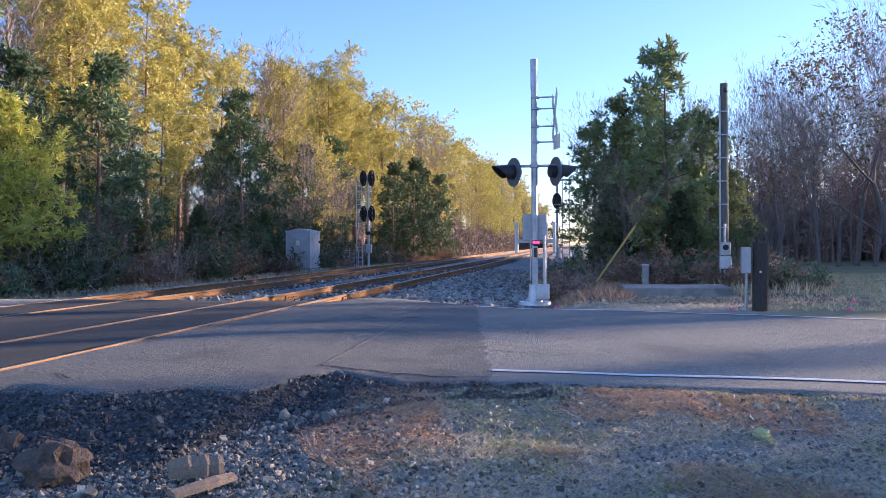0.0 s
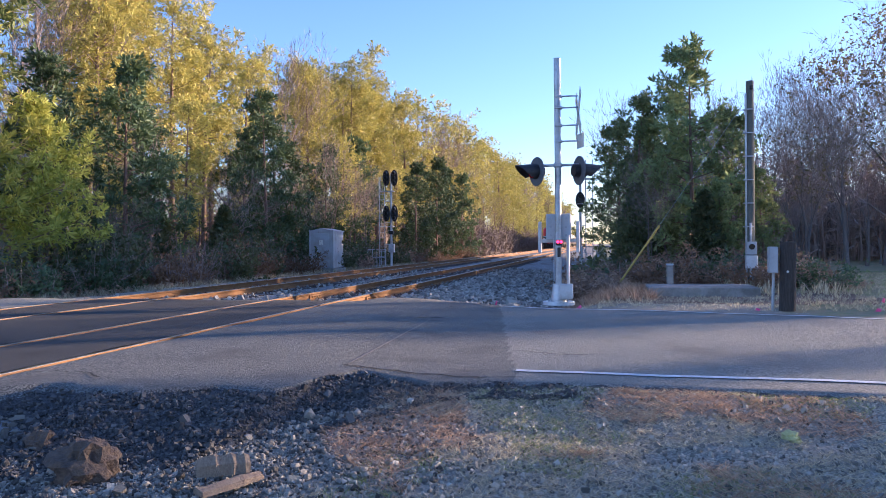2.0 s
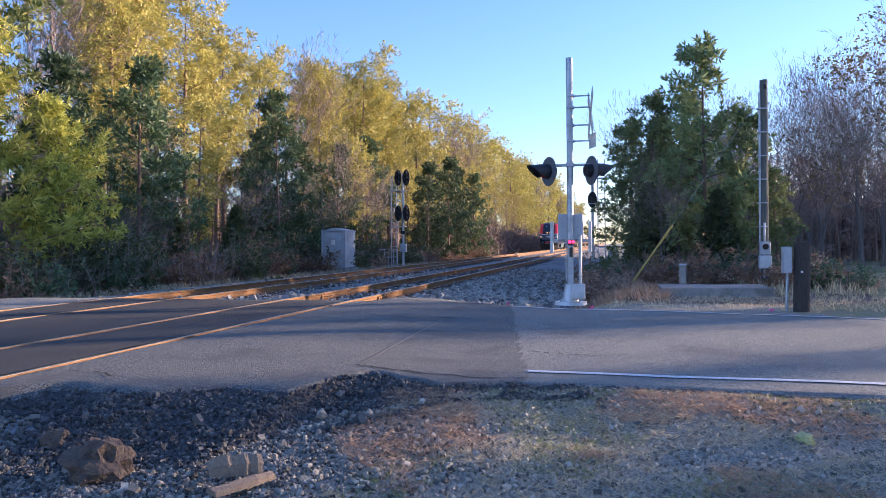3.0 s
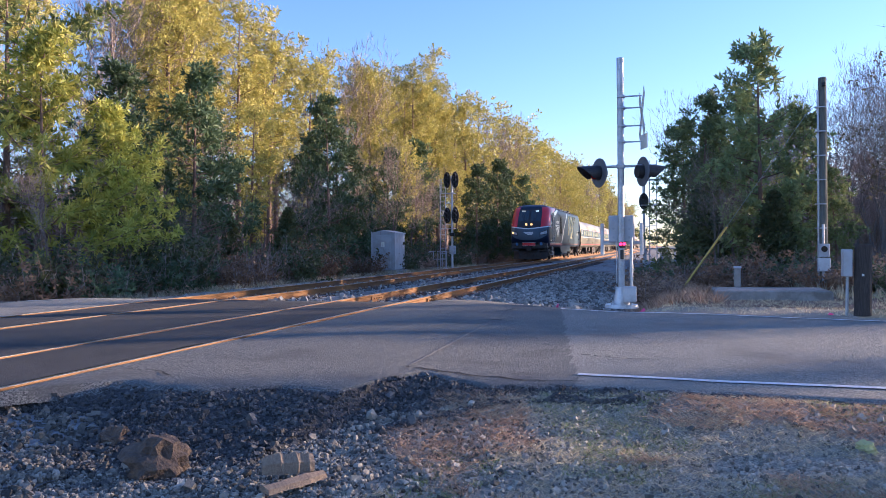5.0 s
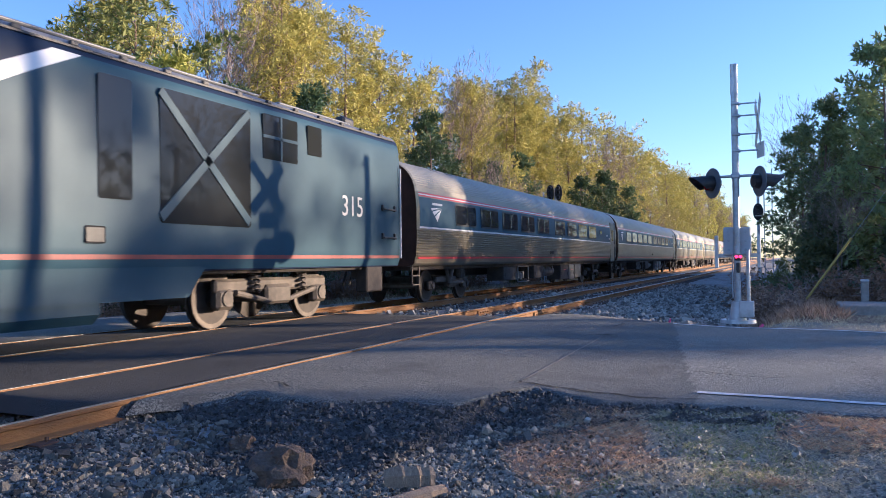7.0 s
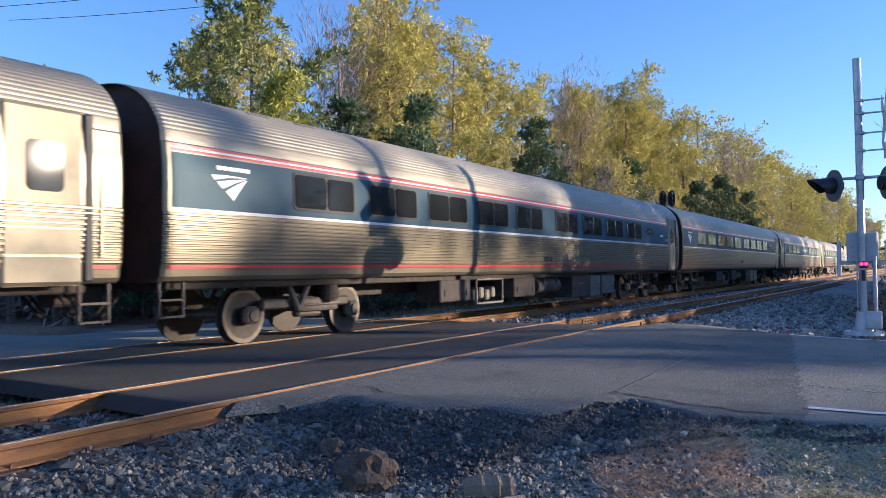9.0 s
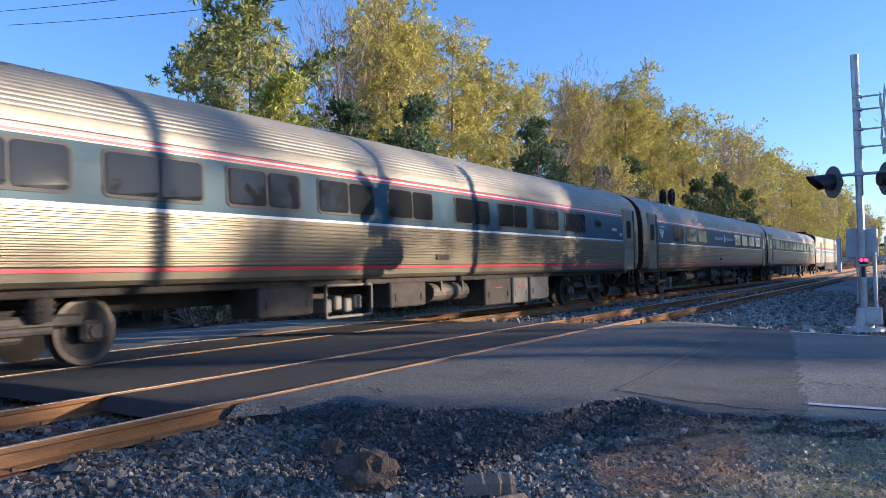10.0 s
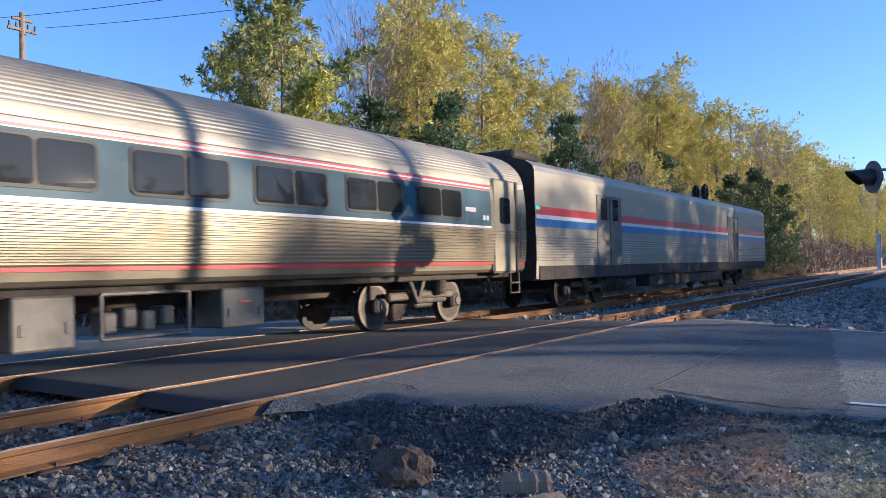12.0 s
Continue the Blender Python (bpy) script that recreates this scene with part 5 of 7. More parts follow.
# ---------------------------------------------------------------- by the crossing
def crossing_signal():
    """Tall galvanised mast with a crossbuck seen nearly edge-on, paired hooded lamps and a case at its foot."""
    t = thing("crossing_signal", "tall galvanised crossing signal mast with hooded red lamps", "crossing signal", pose(-0.93, 16.5, -0.16))
    bm = B()
    cyl(bm, (0, 0, 0), (0, 0, 5.14), 0.066, seg=18)
    cyl(bm, (0, 0, 4.55), (0, 0, 5.16), 0.072, seg=18)
    part("mast", bm, M_GALV, t, smooth=False)
    bm = B()
    cyl(bm, (0, 0, 0.0), (0, 0, 0.07), 0.34, 0.33, 20)
    cyl(bm, (0, 0, 0.07), (0, 0, 0.42), 0.17, 0.12, 20)
    part("flared_base", bm, M_SILVER, t, "flared silver base")
    bm = B()
    box(bm, (0.17, -0.10, 0.28), (0.27, 0.2, 0.32), 0.015)
    part("junction_box", bm, M_SILVER, t, "silver junction box")
    for k in range(4):
        bm = B()
        a = radians(45 + 90 * k)
        cyl(bm, (0.27 * math.cos(a), 0.27 * math.sin(a), 0.06), (0.27 * math.cos(a), 0.27 * math.sin(a), 0.12), 0.02, seg=6)
        part("anchor_bolt", bm, M_GALV, t)
    bm = B()
    cyl(bm, (0.2, 0.05, 0.4), (0.2, 0.05, 1.45), 0.035, seg=8)
    cyl(bm, (-0.09, 0, 0.5), (-0.09, 0, 1.4), 0.012, seg=5)
    part("conduit", bm, M_SILVER, t)
    bm = B()
    box(bm, (0, 0.20, 1.63), (0.52, 0.30, 0.56), 0.02)
    case = part("relay_case", bm, M_GREYBOX, t, "light grey relay case")
    bm = B()
    for k in range(3):
        for s in (-1, 1):
            cyl(bm, (-0.16 if s < 0 else 0.16, 0.045, 1.45 + 0.18 * k), (-0.16 if s < 0 else 0.16, 0.02, 1.45 + 0.18 * k), 0.028, seg=8)
    part("knob", bm, M_GALV, case)
    bm = B()
    box(bm, (0, 0.24, 1.34), (0.86, 0.10, 0.08), 0.01)
    part("cross_rail", bm, M_SILVER, t)
    for s in (-1, 1):
        bm = B()
        box(bm, (s * 0.40, 0.24, 1.42), (0.07, 0.16, 0.66), 0.01)
        part("side_plate", bm, M_SILVER, t)
    bm = B()
    box(bm, (0.03, -0.08, 1.30), (0.15, 0.06, 0.12), 0.02)
    part("lamp_holder", bm, M_BLACK, t)
    for k in (-1, 1):
        bm = B()
        disc(bm, (0.03 + 0.035 * k, -0.115, 1.315), 0.032, 0.012, 12, "y")
        part("indicator_lamp", bm, M_REDGLOW, t, "small lit red lamp")
    bm = B()
    box(bm, (0.02, -0.07, 1.10), (0.07, 0.05, 0.2), 0.01)
    part("cable_box", bm, M_BLACK, t)
    # arm with two lamps, one for each way along the road
    bm = B()
    cyl(bm, (-0.42, 0, 2.92), (0.46, 0, 2.92), 0.028, seg=10)
    box(bm, (0, 0, 2.92), (0.17, 0.17, 0.10), 0.02)
    part("lamp_arm", bm, M_GALV, t)
    for s in (-1, 1):
        x = s * 0.44
        turn = Matrix.Rotation(radians(34 if s < 0 else 26), 4, "Z")
        c = Vector((x, 0, 2.80))

        def put(bm2):
            bmesh.ops.transform(bm2, matrix=Matrix.Translation(c) @ turn @ Matrix.Rotation(0.0, 4, "X"), verts=bm2.verts[:])
            return bm2

        bm = B()
        disc(bm, (0, 0, 0), 0.305, 0.02, 28, "x")
        bg = part("lamp_background", put(bm), M_LAMPBACK, t, "round lamp background plate")
        bm = B()
        disc(bm, (s * 0.05, 0, 0), 0.155, 0.12, 20, "x")
        disc(bm, (-s * 0.06, 0, 0), 0.13, 0.14, 18, "x")
        part("lamp_housing", put(bm), M_BLACK, bg)
        bm = B()
        disc(bm, (s * 0.115, 0, 0), 0.135, 0.02, 20, "x")
        part("lens", put(bm), M_LENSRED, bg, "unlit dark red lens")
        bm = B()
        n = 16
        for k in range(n):
            a0, a1 = radians(-35 + 250 * k / n), radians(-35 + 250 * (k + 1) / n)
            for q0, q1 in ((0.16, 0.16),):
                l0, l1 = 0.42 * (0.55 + 0.45 * math.sin(a0)), 0.42 * (0.55 + 0.45 * math.sin(a1))
                vs = [(s * 0.05, q0 * math.cos(a0), q0 * math.sin(a0)), (s * 0.05, q0 * math.cos(a1), q0 * math.sin(a1)), (s * (0.08 + l1), q1 * math.cos(a1), q1 * math.sin(a1) - 0.04), (s * (0.08 + l0), q1 * math.cos(a0), q1 * math.sin(a0) - 0.04)]
                bm.faces.new([bm.verts.new(v) for v in vs])
        part("hood", put(bm), M_BLACK, bg, "long black hood")
    # crossbuck
    for ang in (24, -24):
        bm = B()
        box(bm, (0.43, 0.0, 3.98), (0.012, 1.22, 0.23), 0.0, Matrix.Rotation(radians(8), 4, "Z") @ Matrix.Rotation(radians(90 + ang * 1.9), 4, "X"))
        part("crossbuck_blade", bm, M_SIGNWHITE, t, "white crossbuck blade seen edge-on")
    bm = B()
    box(bm, (0.47, 0, 3.42), (0.012, 0.42, 0.30), 0.0, Matrix.Rotation(radians(20), 4, "Z"))
    part("track_count_plate", bm, M_SIGNWHITE, t, "small white plate below the crossbuck")
    for z in (4.36, 4.12, 3.75, 3.42):
        bm = B()
        cyl(bm, (0.05, 0, z), (0.43, 0, z), 0.016, seg=6)
        box(bm, (0.02, 0, z), (0.16, 0.16, 0.05), 0.01)
        part("bracket", bm, M_GALV, t)
    return t


crossing_signal()


def ladder(bm, x, y, z0, z1, w=0.36):
    for s in (-0.5, 0.5):
        cyl(bm, (x + s * w, y, z0), (x + s * w, y, z1), 0.03, seg=6)
    k = z0 + 0.3
    while k < z1:
        cyl(bm, (x - w / 2, y, k), (x + w / 2, y, k), 0.015, seg=5)
        k += 0.31


def block_signal_left():
    """Wayside signal with a ladder, two pairs of black heads and a fenced platform."""
    t = thing("wayside_signal", "grey railway signal with two black double heads and ladder", "railway signal", pose(-13.5, 49.0, -0.45), "wayside signals")
    bm = B()
    cyl(bm, (0, 0, 0), (0, 0, 6.2), 0.075, seg=12)
    part("mast", bm, M_SILVER, t)
    bm = B()
    ladder(bm, -0.62, 0.0, 0.2, 6.0)
    for z in (1.6, 3.0, 4.4):
        cyl(bm, (-0.45, 0, z), (0, 0, z), 0.025, seg=6)
    part("ladder", bm, M_SILVER, t, "grey steel ladder")
    for z in (5.9, 3.6):
        for s in (-1, 1):
            bm = B()
            pts = [(0.26 * math.cos(a) * (0.9 if s else 1), 0.52 * math.sin(a)) for a in [2 * math.pi * k / 20 for k in range(20)]]
            f = bm.faces.new([bm.verts.new((s * 0.27 + x, -0.22, z + zz)) for x, zz in pts])
            o = bmesh.ops.extrude_face_region(bm, geom=[f])
            bmesh.ops.translate(bm, verts=[v for v in o["geom"] if isinstance(v, bmesh.types.BMVert)], vec=(0, 0.06, 0))
            bmesh.ops.recalc_face_normals(bm, faces=bm.faces[:])
            head = part("signal_head", bm, M_BLACK, t, "oval black signal head")
            for k in (-1, 0, 1):
                bm = B()
                cyl(bm, (s * 0.27, -0.24, z + 0.3 * k), (s * 0.27, -0.5, z + 0.3 * k - 0.02), 0.12, 0.12, 12, False)
                part("hood", bm, M_BLACK, head)
        bm = B()
        box(bm, (-0.3, 0.1, z - 0.85), (0.9, 0.5, 0.05), 0.01)
        for xx in (-0.72, 0.1):
            cyl(bm, (xx, 0.1, z - 0.85), (xx, 0.1, z + 0.1), 0.02, seg=5)
        cyl(bm, (-0.72, 0.1, z + 0.1), (0.1, 0.1, z + 0.1), 0.02, seg=5)
        part("platform", bm, M_SILVER, t, "small grey service platform")
    bm = B()
    box(bm, (0.05, -0.2, 2.35), (0.3, 0.12, 0.22), 0.02)
    part("marker_plate", bm, M_BLACK, t)
    bm = B()
    box(bm, (0.02, 0, 1.35), (0.36, 0.3, 0.55), 0.02)
    part("case", bm, M_SILVER, t)
    bm = B()
    for z in (0.2, 0.75, 1.25):
        cyl(bm, (-1.5, -0.3, z), (-0.3, -0.3, z), 0.025, seg=5)
    for k in range(5):
        cyl(bm, (-1.5 + 0.3 * k, -0.3, 0.1), (-1.5 + 0.3 * k, -0.3, 1.25), 0.025, seg=5)
    box(bm, (-0.6, 0, 0.12), (2.0, 0.8, 0.06), 0.01)
    part("platform_fence", bm, M_SILVER, t, "pale fenced base platform")
    bm = B()
    box(bm, (-0.3, 0, -0.1), (1.4, 0.9, 0.3), 0.02)
    part("footing", bm, M_CONCRETE, t)
    return t


block_signal_left()


def block_signal_right():
    t = thing("wayside_signal", "slim signal mast with a ladder and one dark head", "railway signal", pose(-1.15, 41.0, -0.55), "wayside signals")
    bm = B()
    cyl(bm, (0, 0, 0), (0, 0, 5.9), 0.07, seg=10)
    part("mast", bm, M_SILVER, t)
    bm = B()
    ladder(bm, 0.45, 0.1, 0.2, 6.0)
    for z in (1.2, 2.6, 4.0, 5.6):
        cyl(bm, (0, 0, z), (0.3, 0.1, z), 0.025, seg=5)
    part("ladder", bm, M_SILVER, t)
    bm = B()
    box(bm, (0.4, 0, 5.0), (1.2, 0.6, 0.05), 0.01)
    box(bm, (0.4, 0, 3.7), (1.1, 0.6, 0.05), 0.01)
    part("platform", bm, M_SILVER, t)
    for z in (5.2, 3.9):
        bm = B()
        f = bm.faces.new([bm.verts.new((0.24 * math.cos(2 * math.pi * k / 18), -0.2, z + 0.42 * math.sin(2 * math.pi * k / 18))) for k in range(18)])
        o = bmesh.ops.extrude_face_region(bm, geom=[f])
        bmesh.ops.translate(bm, verts=[v for v in o["geom"] if isinstance(v, bmesh.types.BMVert)], vec=(0, 0.08, 0))
        bmesh.ops.recalc_face_normals(bm, faces=bm.faces[:])
        head = part("signal_head", bm, M_BLACK, t, "oval black signal head")
        for k in (-1, 1):
            bm = B()
            cyl(bm, (0, -0.22, z + 0.2 * k), (0, -0.44, z + 0.2 * k - 0.02), 0.11, 0.11, 12, False)
            part("hood", bm, M_BLACK, head)
    bm = B()
    for z in (0.25, 1.5):
        cyl(bm, (0.1, -0.4, z), (1.5, -0.4, z), 0.03, seg=5)
    for x in (0.1, 0.8, 1.5):
        cyl(bm, (x, -0.4, 0.0), (x, -0.4, 1.5), 0.03, seg=5)
    cyl(bm, (0.1, -0.4, 1.5), (0.8, -0.4, 0.25), 0.025, seg=5)
    part("platform_fence", bm, M_SILVER, t)
    bm = B()
    box(bm, (0.4, 0, 0.02), (1.7, 0.9, 0.2), 0.02)
    part("footing", bm, M_CONCRETE, t)
    return t


block_signal_right()


def equipment_shed():
    t = thing("equipment_shed", "pale grey metal trackside equipment shed with a door", "shed", pose(-14.55, 39.8, -0.16))
    w, d, h = 1.25, 1.7, 1.98
    for k in range(4):
        bm = B()
        box(bm, (0, -d / 2 + (k + 0.5) * d / 4, 0.08 + h / 2), (w, d / 4 - 0.004, h), 0.008)
        part("wall_panel", bm, M_GREYBOX, t, "pale grey wall panel")
    bm = B()
    pts = [(-w / 2 - 0.05, 2.04), (0, 2.18), (w / 2 + 0.05, 2.04), (w / 2 + 0.05, 2.0), (-w / 2 - 0.05, 2.0)]
    vs, fs = extruded(pts, -d / 2 - 0.06, d / 2 + 0.06)
    raw("roof", vs, fs, M_GREYBOX, t, "low pitched metal roof")
    bm = B()
    box(bm, (0, -d / 2 - 0.006, 1.03), (0.82, 0.02, 1.75), 0.006)
    door = part("door", bm, M_GREYBOX, t)
    bm = B()
    box(bm, (-0.02, -d / 2 - 0.022, 1.42), (0.2, 0.012, 0.26))
    part("notice", bm, M_SIGNWHITE, door, "small white notice")
    bm = B()
    box(bm, (-0.34, -d / 2 - 0.03, 0.95), (0.04, 0.04, 0.14), 0.008)
    part("door_handle", bm, M_BLACK, door)
    bm = B()
    box(bm, (0, 0, -0.04), (w + 0.2, d + 0.2, 0.2), 0.01)
    part("skid", bm, M_CONCRETE, t)
    for xx in (-w / 2 - 0.02, w / 2 + 0.02):
        bm = B()
        box(bm, (xx, -d / 2 - 0.02, 1.05), (0.05, 0.05, 2.1), 0.008)
        part("corner_post", bm, M_GREYBOX, t)
    return t


equipment_shed()


def service_pole():
    t = thing("service_pole", "weathered pole with conduit and two grey electric boxes", "utility pole", pose(4.02, 23.0, -0.35))
    bm = B()
    cyl(bm, (0, 0, 0), (0, 0, 5.95), 0.125, 0.105, 16)
    part("pole", bm, M_POLEGREY, t)
    bm = B()
    cyl(bm, (-0.12, -0.06, 0.2), (-0.12, -0.06, 5.6), 0.03, seg=8)
    cyl(bm, (-0.02, -0.15, 0.2), (-0.02, -0.15, 2.0), 0.035, seg=8)
    part("conduit", bm, M_GALV, t)
    for k in range(6):
        bm = B()
        box(bm, (-0.07, -0.08, 1.9 + 0.65 * k), (0.26, 0.16, 0.03))
        part("strap", bm, M_GALV, t)
    bm = B()
    box(bm, (-0.02, -0.21, 1.30), (0.28, 0.16, 0.36), 0.015)
    meter = part("meter_box", bm, M_GREYBOX, t, "grey electric meter box")
    bm = B()
    disc(bm, (-0.02, -0.30, 1.34), 0.08, 0.05, 16, "y")
    part("meter_dial", bm, M_GLASS, meter)
    bm = B()
    box(bm, (-0.02, -0.21, 0.92), (0.32, 0.16, 0.36), 0.015)
    part("breaker_box", bm, M_SILVER, t, "dull grey breaker box")
    bm = B()
    box(bm, (0.02, -0.12, 5.75), (0.1, 0.1, 0.12), 0.02)
    part("pole_head", bm, M_BLACK, t)
    return t


M_POLEGREY = material("greyed_pole_wood", (0.155, 0.155, 0.13), (0.10, 0.10, 0.085), 6, 0.9, bump=0.6, bump_scale=20, stretch=(8, 8, 0.5))
service_pole()

guy = thing("guy_wire", "taut guy wire with a yellow guard", "guy wire")
a_, b_ = Vector((0.20, 23.0, -0.4)), Vector((4.0, 23.0, 5.2))
bm = B()
cyl(bm, a_, b_, 0.005, seg=5)
part("wire", bm, M_GALV, guy)
bm = B()
cyl(bm, a_ + (b_ - a_) * 0.06, a_ + (b_ - a_) * 0.36, 0.03, seg=8)
part("guard", bm, M_YELLOW, guy, "yellow plastic guard")
bm = B()
cyl(bm, a_ + (b_ - a_) * 0.062 + Vector((0, 0, -0.2)), a_ + (b_ - a_) * 0.06, 0.02, seg=6)
part("anchor_rod", bm, M_RUST, guy)

slab = thing("concrete_slab", "low weathered concrete slab beside the brush", "concrete slab", pose(2.35, 20.35, -0.24))
bm = B()
box(bm, (0, 0, 0.14), (2.55, 1.8, 0.28), 0.02)
for v in bm.verts:
    v.co += Vector((noise.noise(v.co * 3), noise.noise(v.co * 4 + Vector((3, 0, 0))), 0)) * 0.03
part("slab_body", bm, M_CONCRETE, slab)

marker = thing("marker_post", "short pale cable marker post", "marker post", pose(1.72, 21.4, -0.06))
bm = B()
box(bm, (0, 0, 0.28), (0.17, 0.13, 0.62), 0.02)
part("post_body", bm, M_CONCRETE, marker)
bm = B()
box(bm, (0, 0, 0.60), (0.19, 0.15, 0.05), 0.015)
part("cap", bm, M_SILVER, marker)


def stub_post():
    t = thing("wooden_post", "dark treated wooden post with a grey box beside it", "post", pose(3.40, 15.75, -0.30))
    bm = B()
    cyl(bm, (0, 0, 0), (0.02, 0, 1.42), 0.15, 0.145, 14)
    for v in bm.verts:
        v.co.z += 0.03 * noise.noise(v.co * 9) if v.co.z > 1 else 0
    part("post_body", bm, M_POSTWOOD, t)
    bm = B()
    box(bm, (-0.26, -0.02, 1.08), (0.16, 0.2, 0.5), 0.015)
    bx_ = part("control_box", bm, M_GREYBOX, t, "grey control box")
    bm = B()
    cyl(bm, (-0.26, 0.02, 0.0), (-0.24, 0.02, 0.85), 0.028, seg=8)
    part("conduit", bm, M_GALV, bx_)
    bm = B()
    disc(bm, (-0.02, -0.15, 0.86), 0.022, 0.02, 10, "y")
    part("tag", bm, M_SIGNWHITE, t)
    return t


stub_post()


def marking_flag(x, y, z, tilt):
    t = thing("marking_flag", "small pink survey flag on a wire", "flag", pose(x, y, z, tilt, tilt * 0.7, tilt * 3), "survey flags")
    bm = B()
    cyl(bm, (0, 0, -0.05), (0, 0, 0.22), 0.003, seg=4)
    part("wire", bm, M_GALV, t)
    bm = B()
    vs = [bm.verts.new(v) for v in ((0, 0, 0.22), (0.10, 0.015, 0.20), (0.11, -0.01, 0.12), (0, 0, 0.13))]
    f = bm.faces.new(vs)
    o = bmesh.ops.extrude_face_region(bm, geom=[f])
    bmesh.ops.translate(bm, verts=[v for v in o["geom"] if isinstance(v, bmesh.types.BMVert)], vec=(0, 0.004, 0))
    part("flag_cloth", bm, M_PINK, t)


for x, y, tl in ((-2.25, 15.75, 25), (-0.4, 16.1, 60), (5.2, 16.4, 15), (3.0, 15.6, 70), (5.0, 15.3, 65)):
    marking_flag(x, y, ground_z(x, y) if x > 0 else max(ground_z(x, y), bed_z(x, y)), tl)


def lump(name, label, category, at, size, mat, seed):
    rnd = Vector((seed * 3.3, seed, 0))
    bm = B()
    bmesh.ops.create_icosphere(bm, subdivisions=3, radius=0.5)
    for v in bm.verts:
        n = v.co.normalized()
        v.co = n * 0.5 * (1 + 0.5 * noise.noise(n * 1.6 + rnd) + 0.34 * noise.noise(n * 4 + rnd) + 0.16 * noise.noise(n * 11 + rnd))
        v.co.z = max(v.co.z, -0.28)
        v.co = Vector((v.co.x * size[0], v.co.y * size[1], v.co.z * size[2]))
    ob = part(name, bm, mat)
    ob.matrix_basis = pose(*at, 0, 0, seed * 40)
    return tagged(ob, label, category)


lump("asphalt_lump", "large broken lump of asphalt and earth", "rubble", (-3.12, 4.2, -0.22), (0.38, 0.28, 0.31), M_ROCK, 1)
lump("asphalt_lump", "smaller broken lump of earth", "rubble", (-3.76, 4.62, -0.22), (0.22, 0.18, 0.20), M_ROCK, 2)
M_SCRAP = material("faded_yellow_scrap", (0.52, 0.50, 0.20), (0.42, 0.40, 0.18), 14, 0.7)
lump("scrap", "crumpled yellowish scrap on the gravel", "litter", (1.25, 5.75, -0.235), (0.16, 0.10, 0.09), M_SCRAP, 3)


def split_wood(at, size, turn, seed):
    bm = B()
    rnd = random.Random(seed)
    n = 9
    ring = []
    for k in range(n + 1):
        y = (k / n - 0.5) * size[1]
        s = 1 - 0.35 * abs(k / n - 0.5) + rnd.uniform(-0.12, 0.12)
        ring.append([bm.verts.new((x * size[0] * s, y + rnd.uniform(-0.01, 0.01), z * size[2] * s)) for x, z in ((-0.5, 0), (-0.3, 0.7), (0.05, 1.0), (0.4, 0.6), (0.5, 0))])
    for a, b in zip(ring, ring[1:]):
        for i in range(5):
            bm.faces.new((a[i], b[i], b[(i + 1) % 5], a[(i + 1) % 5]))
    bm.faces.new(ring[0])
    bm.faces.new(ring[-1][::-1])
    bmesh.ops.recalc_face_normals(bm, faces=bm.faces[:])
    ob = part("wood_chunk", bm, M_OLDWOOD)
    ob.matrix_basis = pose(*at, 0, 6, turn)
    tagged(ob, "split pale chunk of weathered wood on gravel", "wood", "wood scraps")


split_wood((-2.18, 4.16, -0.185), (0.14, 0.30, 0.11), -60, 1)
split_wood((-2.06, 4.00, -0.215), (0.10, 0.42, 0.05), -25, 2)
split_wood((-4.75, 3.75, -0.25), (0.12, 0.5, 0.06), 35, 3)

# debris beyond the tracks
lump("dark_debris", "dark scrap heap beside the far road edge", "debris", (-16.2, 13.4, -0.30), (1.5, 0.7, 0.35), M_GRIME, 5)
marking_flag(-14.6, 13.3, -0.30, 20)
lump("pale_debris", "pale rubble beside the far road edge", "debris", (-13.4, 15.6, -0.28), (1.4, 0.6, 0.35), M_CONCRETE, 6)


def utility_pole(x, y, h, label):
    t = thing("utility_pole", label, "utility pole", pose(x, y, -0.7), "utility poles")
    bm = B()
    cyl(bm, (0, 0, 0), (0, 0, h), 0.17, 0.11, 14)
    part("pole", bm, M_POLEWOOD, t)
    bm = B()
    box(bm, (0, 0.12, h - 0.9), (0.11, 0.11, 0.13), 0.01)
    box(bm, (0, 0, h - 0.75), (0.12, 1.25, 0.13), 0.01)
    box(bm, (0, 0, h - 0.30), (0.12, 0.9, 0.12), 0.01)
    part("crossarm", bm, M_POLEWOOD, t)
    for yy in (-0.55, -0.25, 0.25, 0.55):
        bm = B()
        cyl(bm, (0, yy, h - 0.7), (0, yy, h - 0.46), 0.05, 0.035, 10)
        part("insulator", bm, M_BLACK, t)
    return t


utility_pole(-33.6, 17.8, 13.4, "wooden utility pole with a crossarm beyond the tracks")
utility_pole(13.4, 20.4, 10.0, "wooden utility pole beside the road")
for yy, zz in ((-1.05, 0), (1.05, 0.1)):
    cu = bpy.data.curves.new("overhead_wire", "CURVE")
    cu.dimensions, cu.bevel_depth, cu.bevel_resolution = "3D", 0.012, 0
    sp = cu.splines.new("POLY")
    sp.points.add(20)
    for k, p in enumerate(sp.points):
        u = k / 20
        p.co = (-33.6 + 47 * u, 17.8 + 2.6 * u + yy, 12.2 - 3.1 * u - 4 * 0.9 * u * (1 - u) + zz, 1)
    me = bpy.data.meshes.new_from_object(bpy.data.objects.new("overhead_wire", cu))
    tagged(shaped("overhead_wire", me, M_BLACK), "thin sagging overhead wire across the road", "wire", "overhead wires")


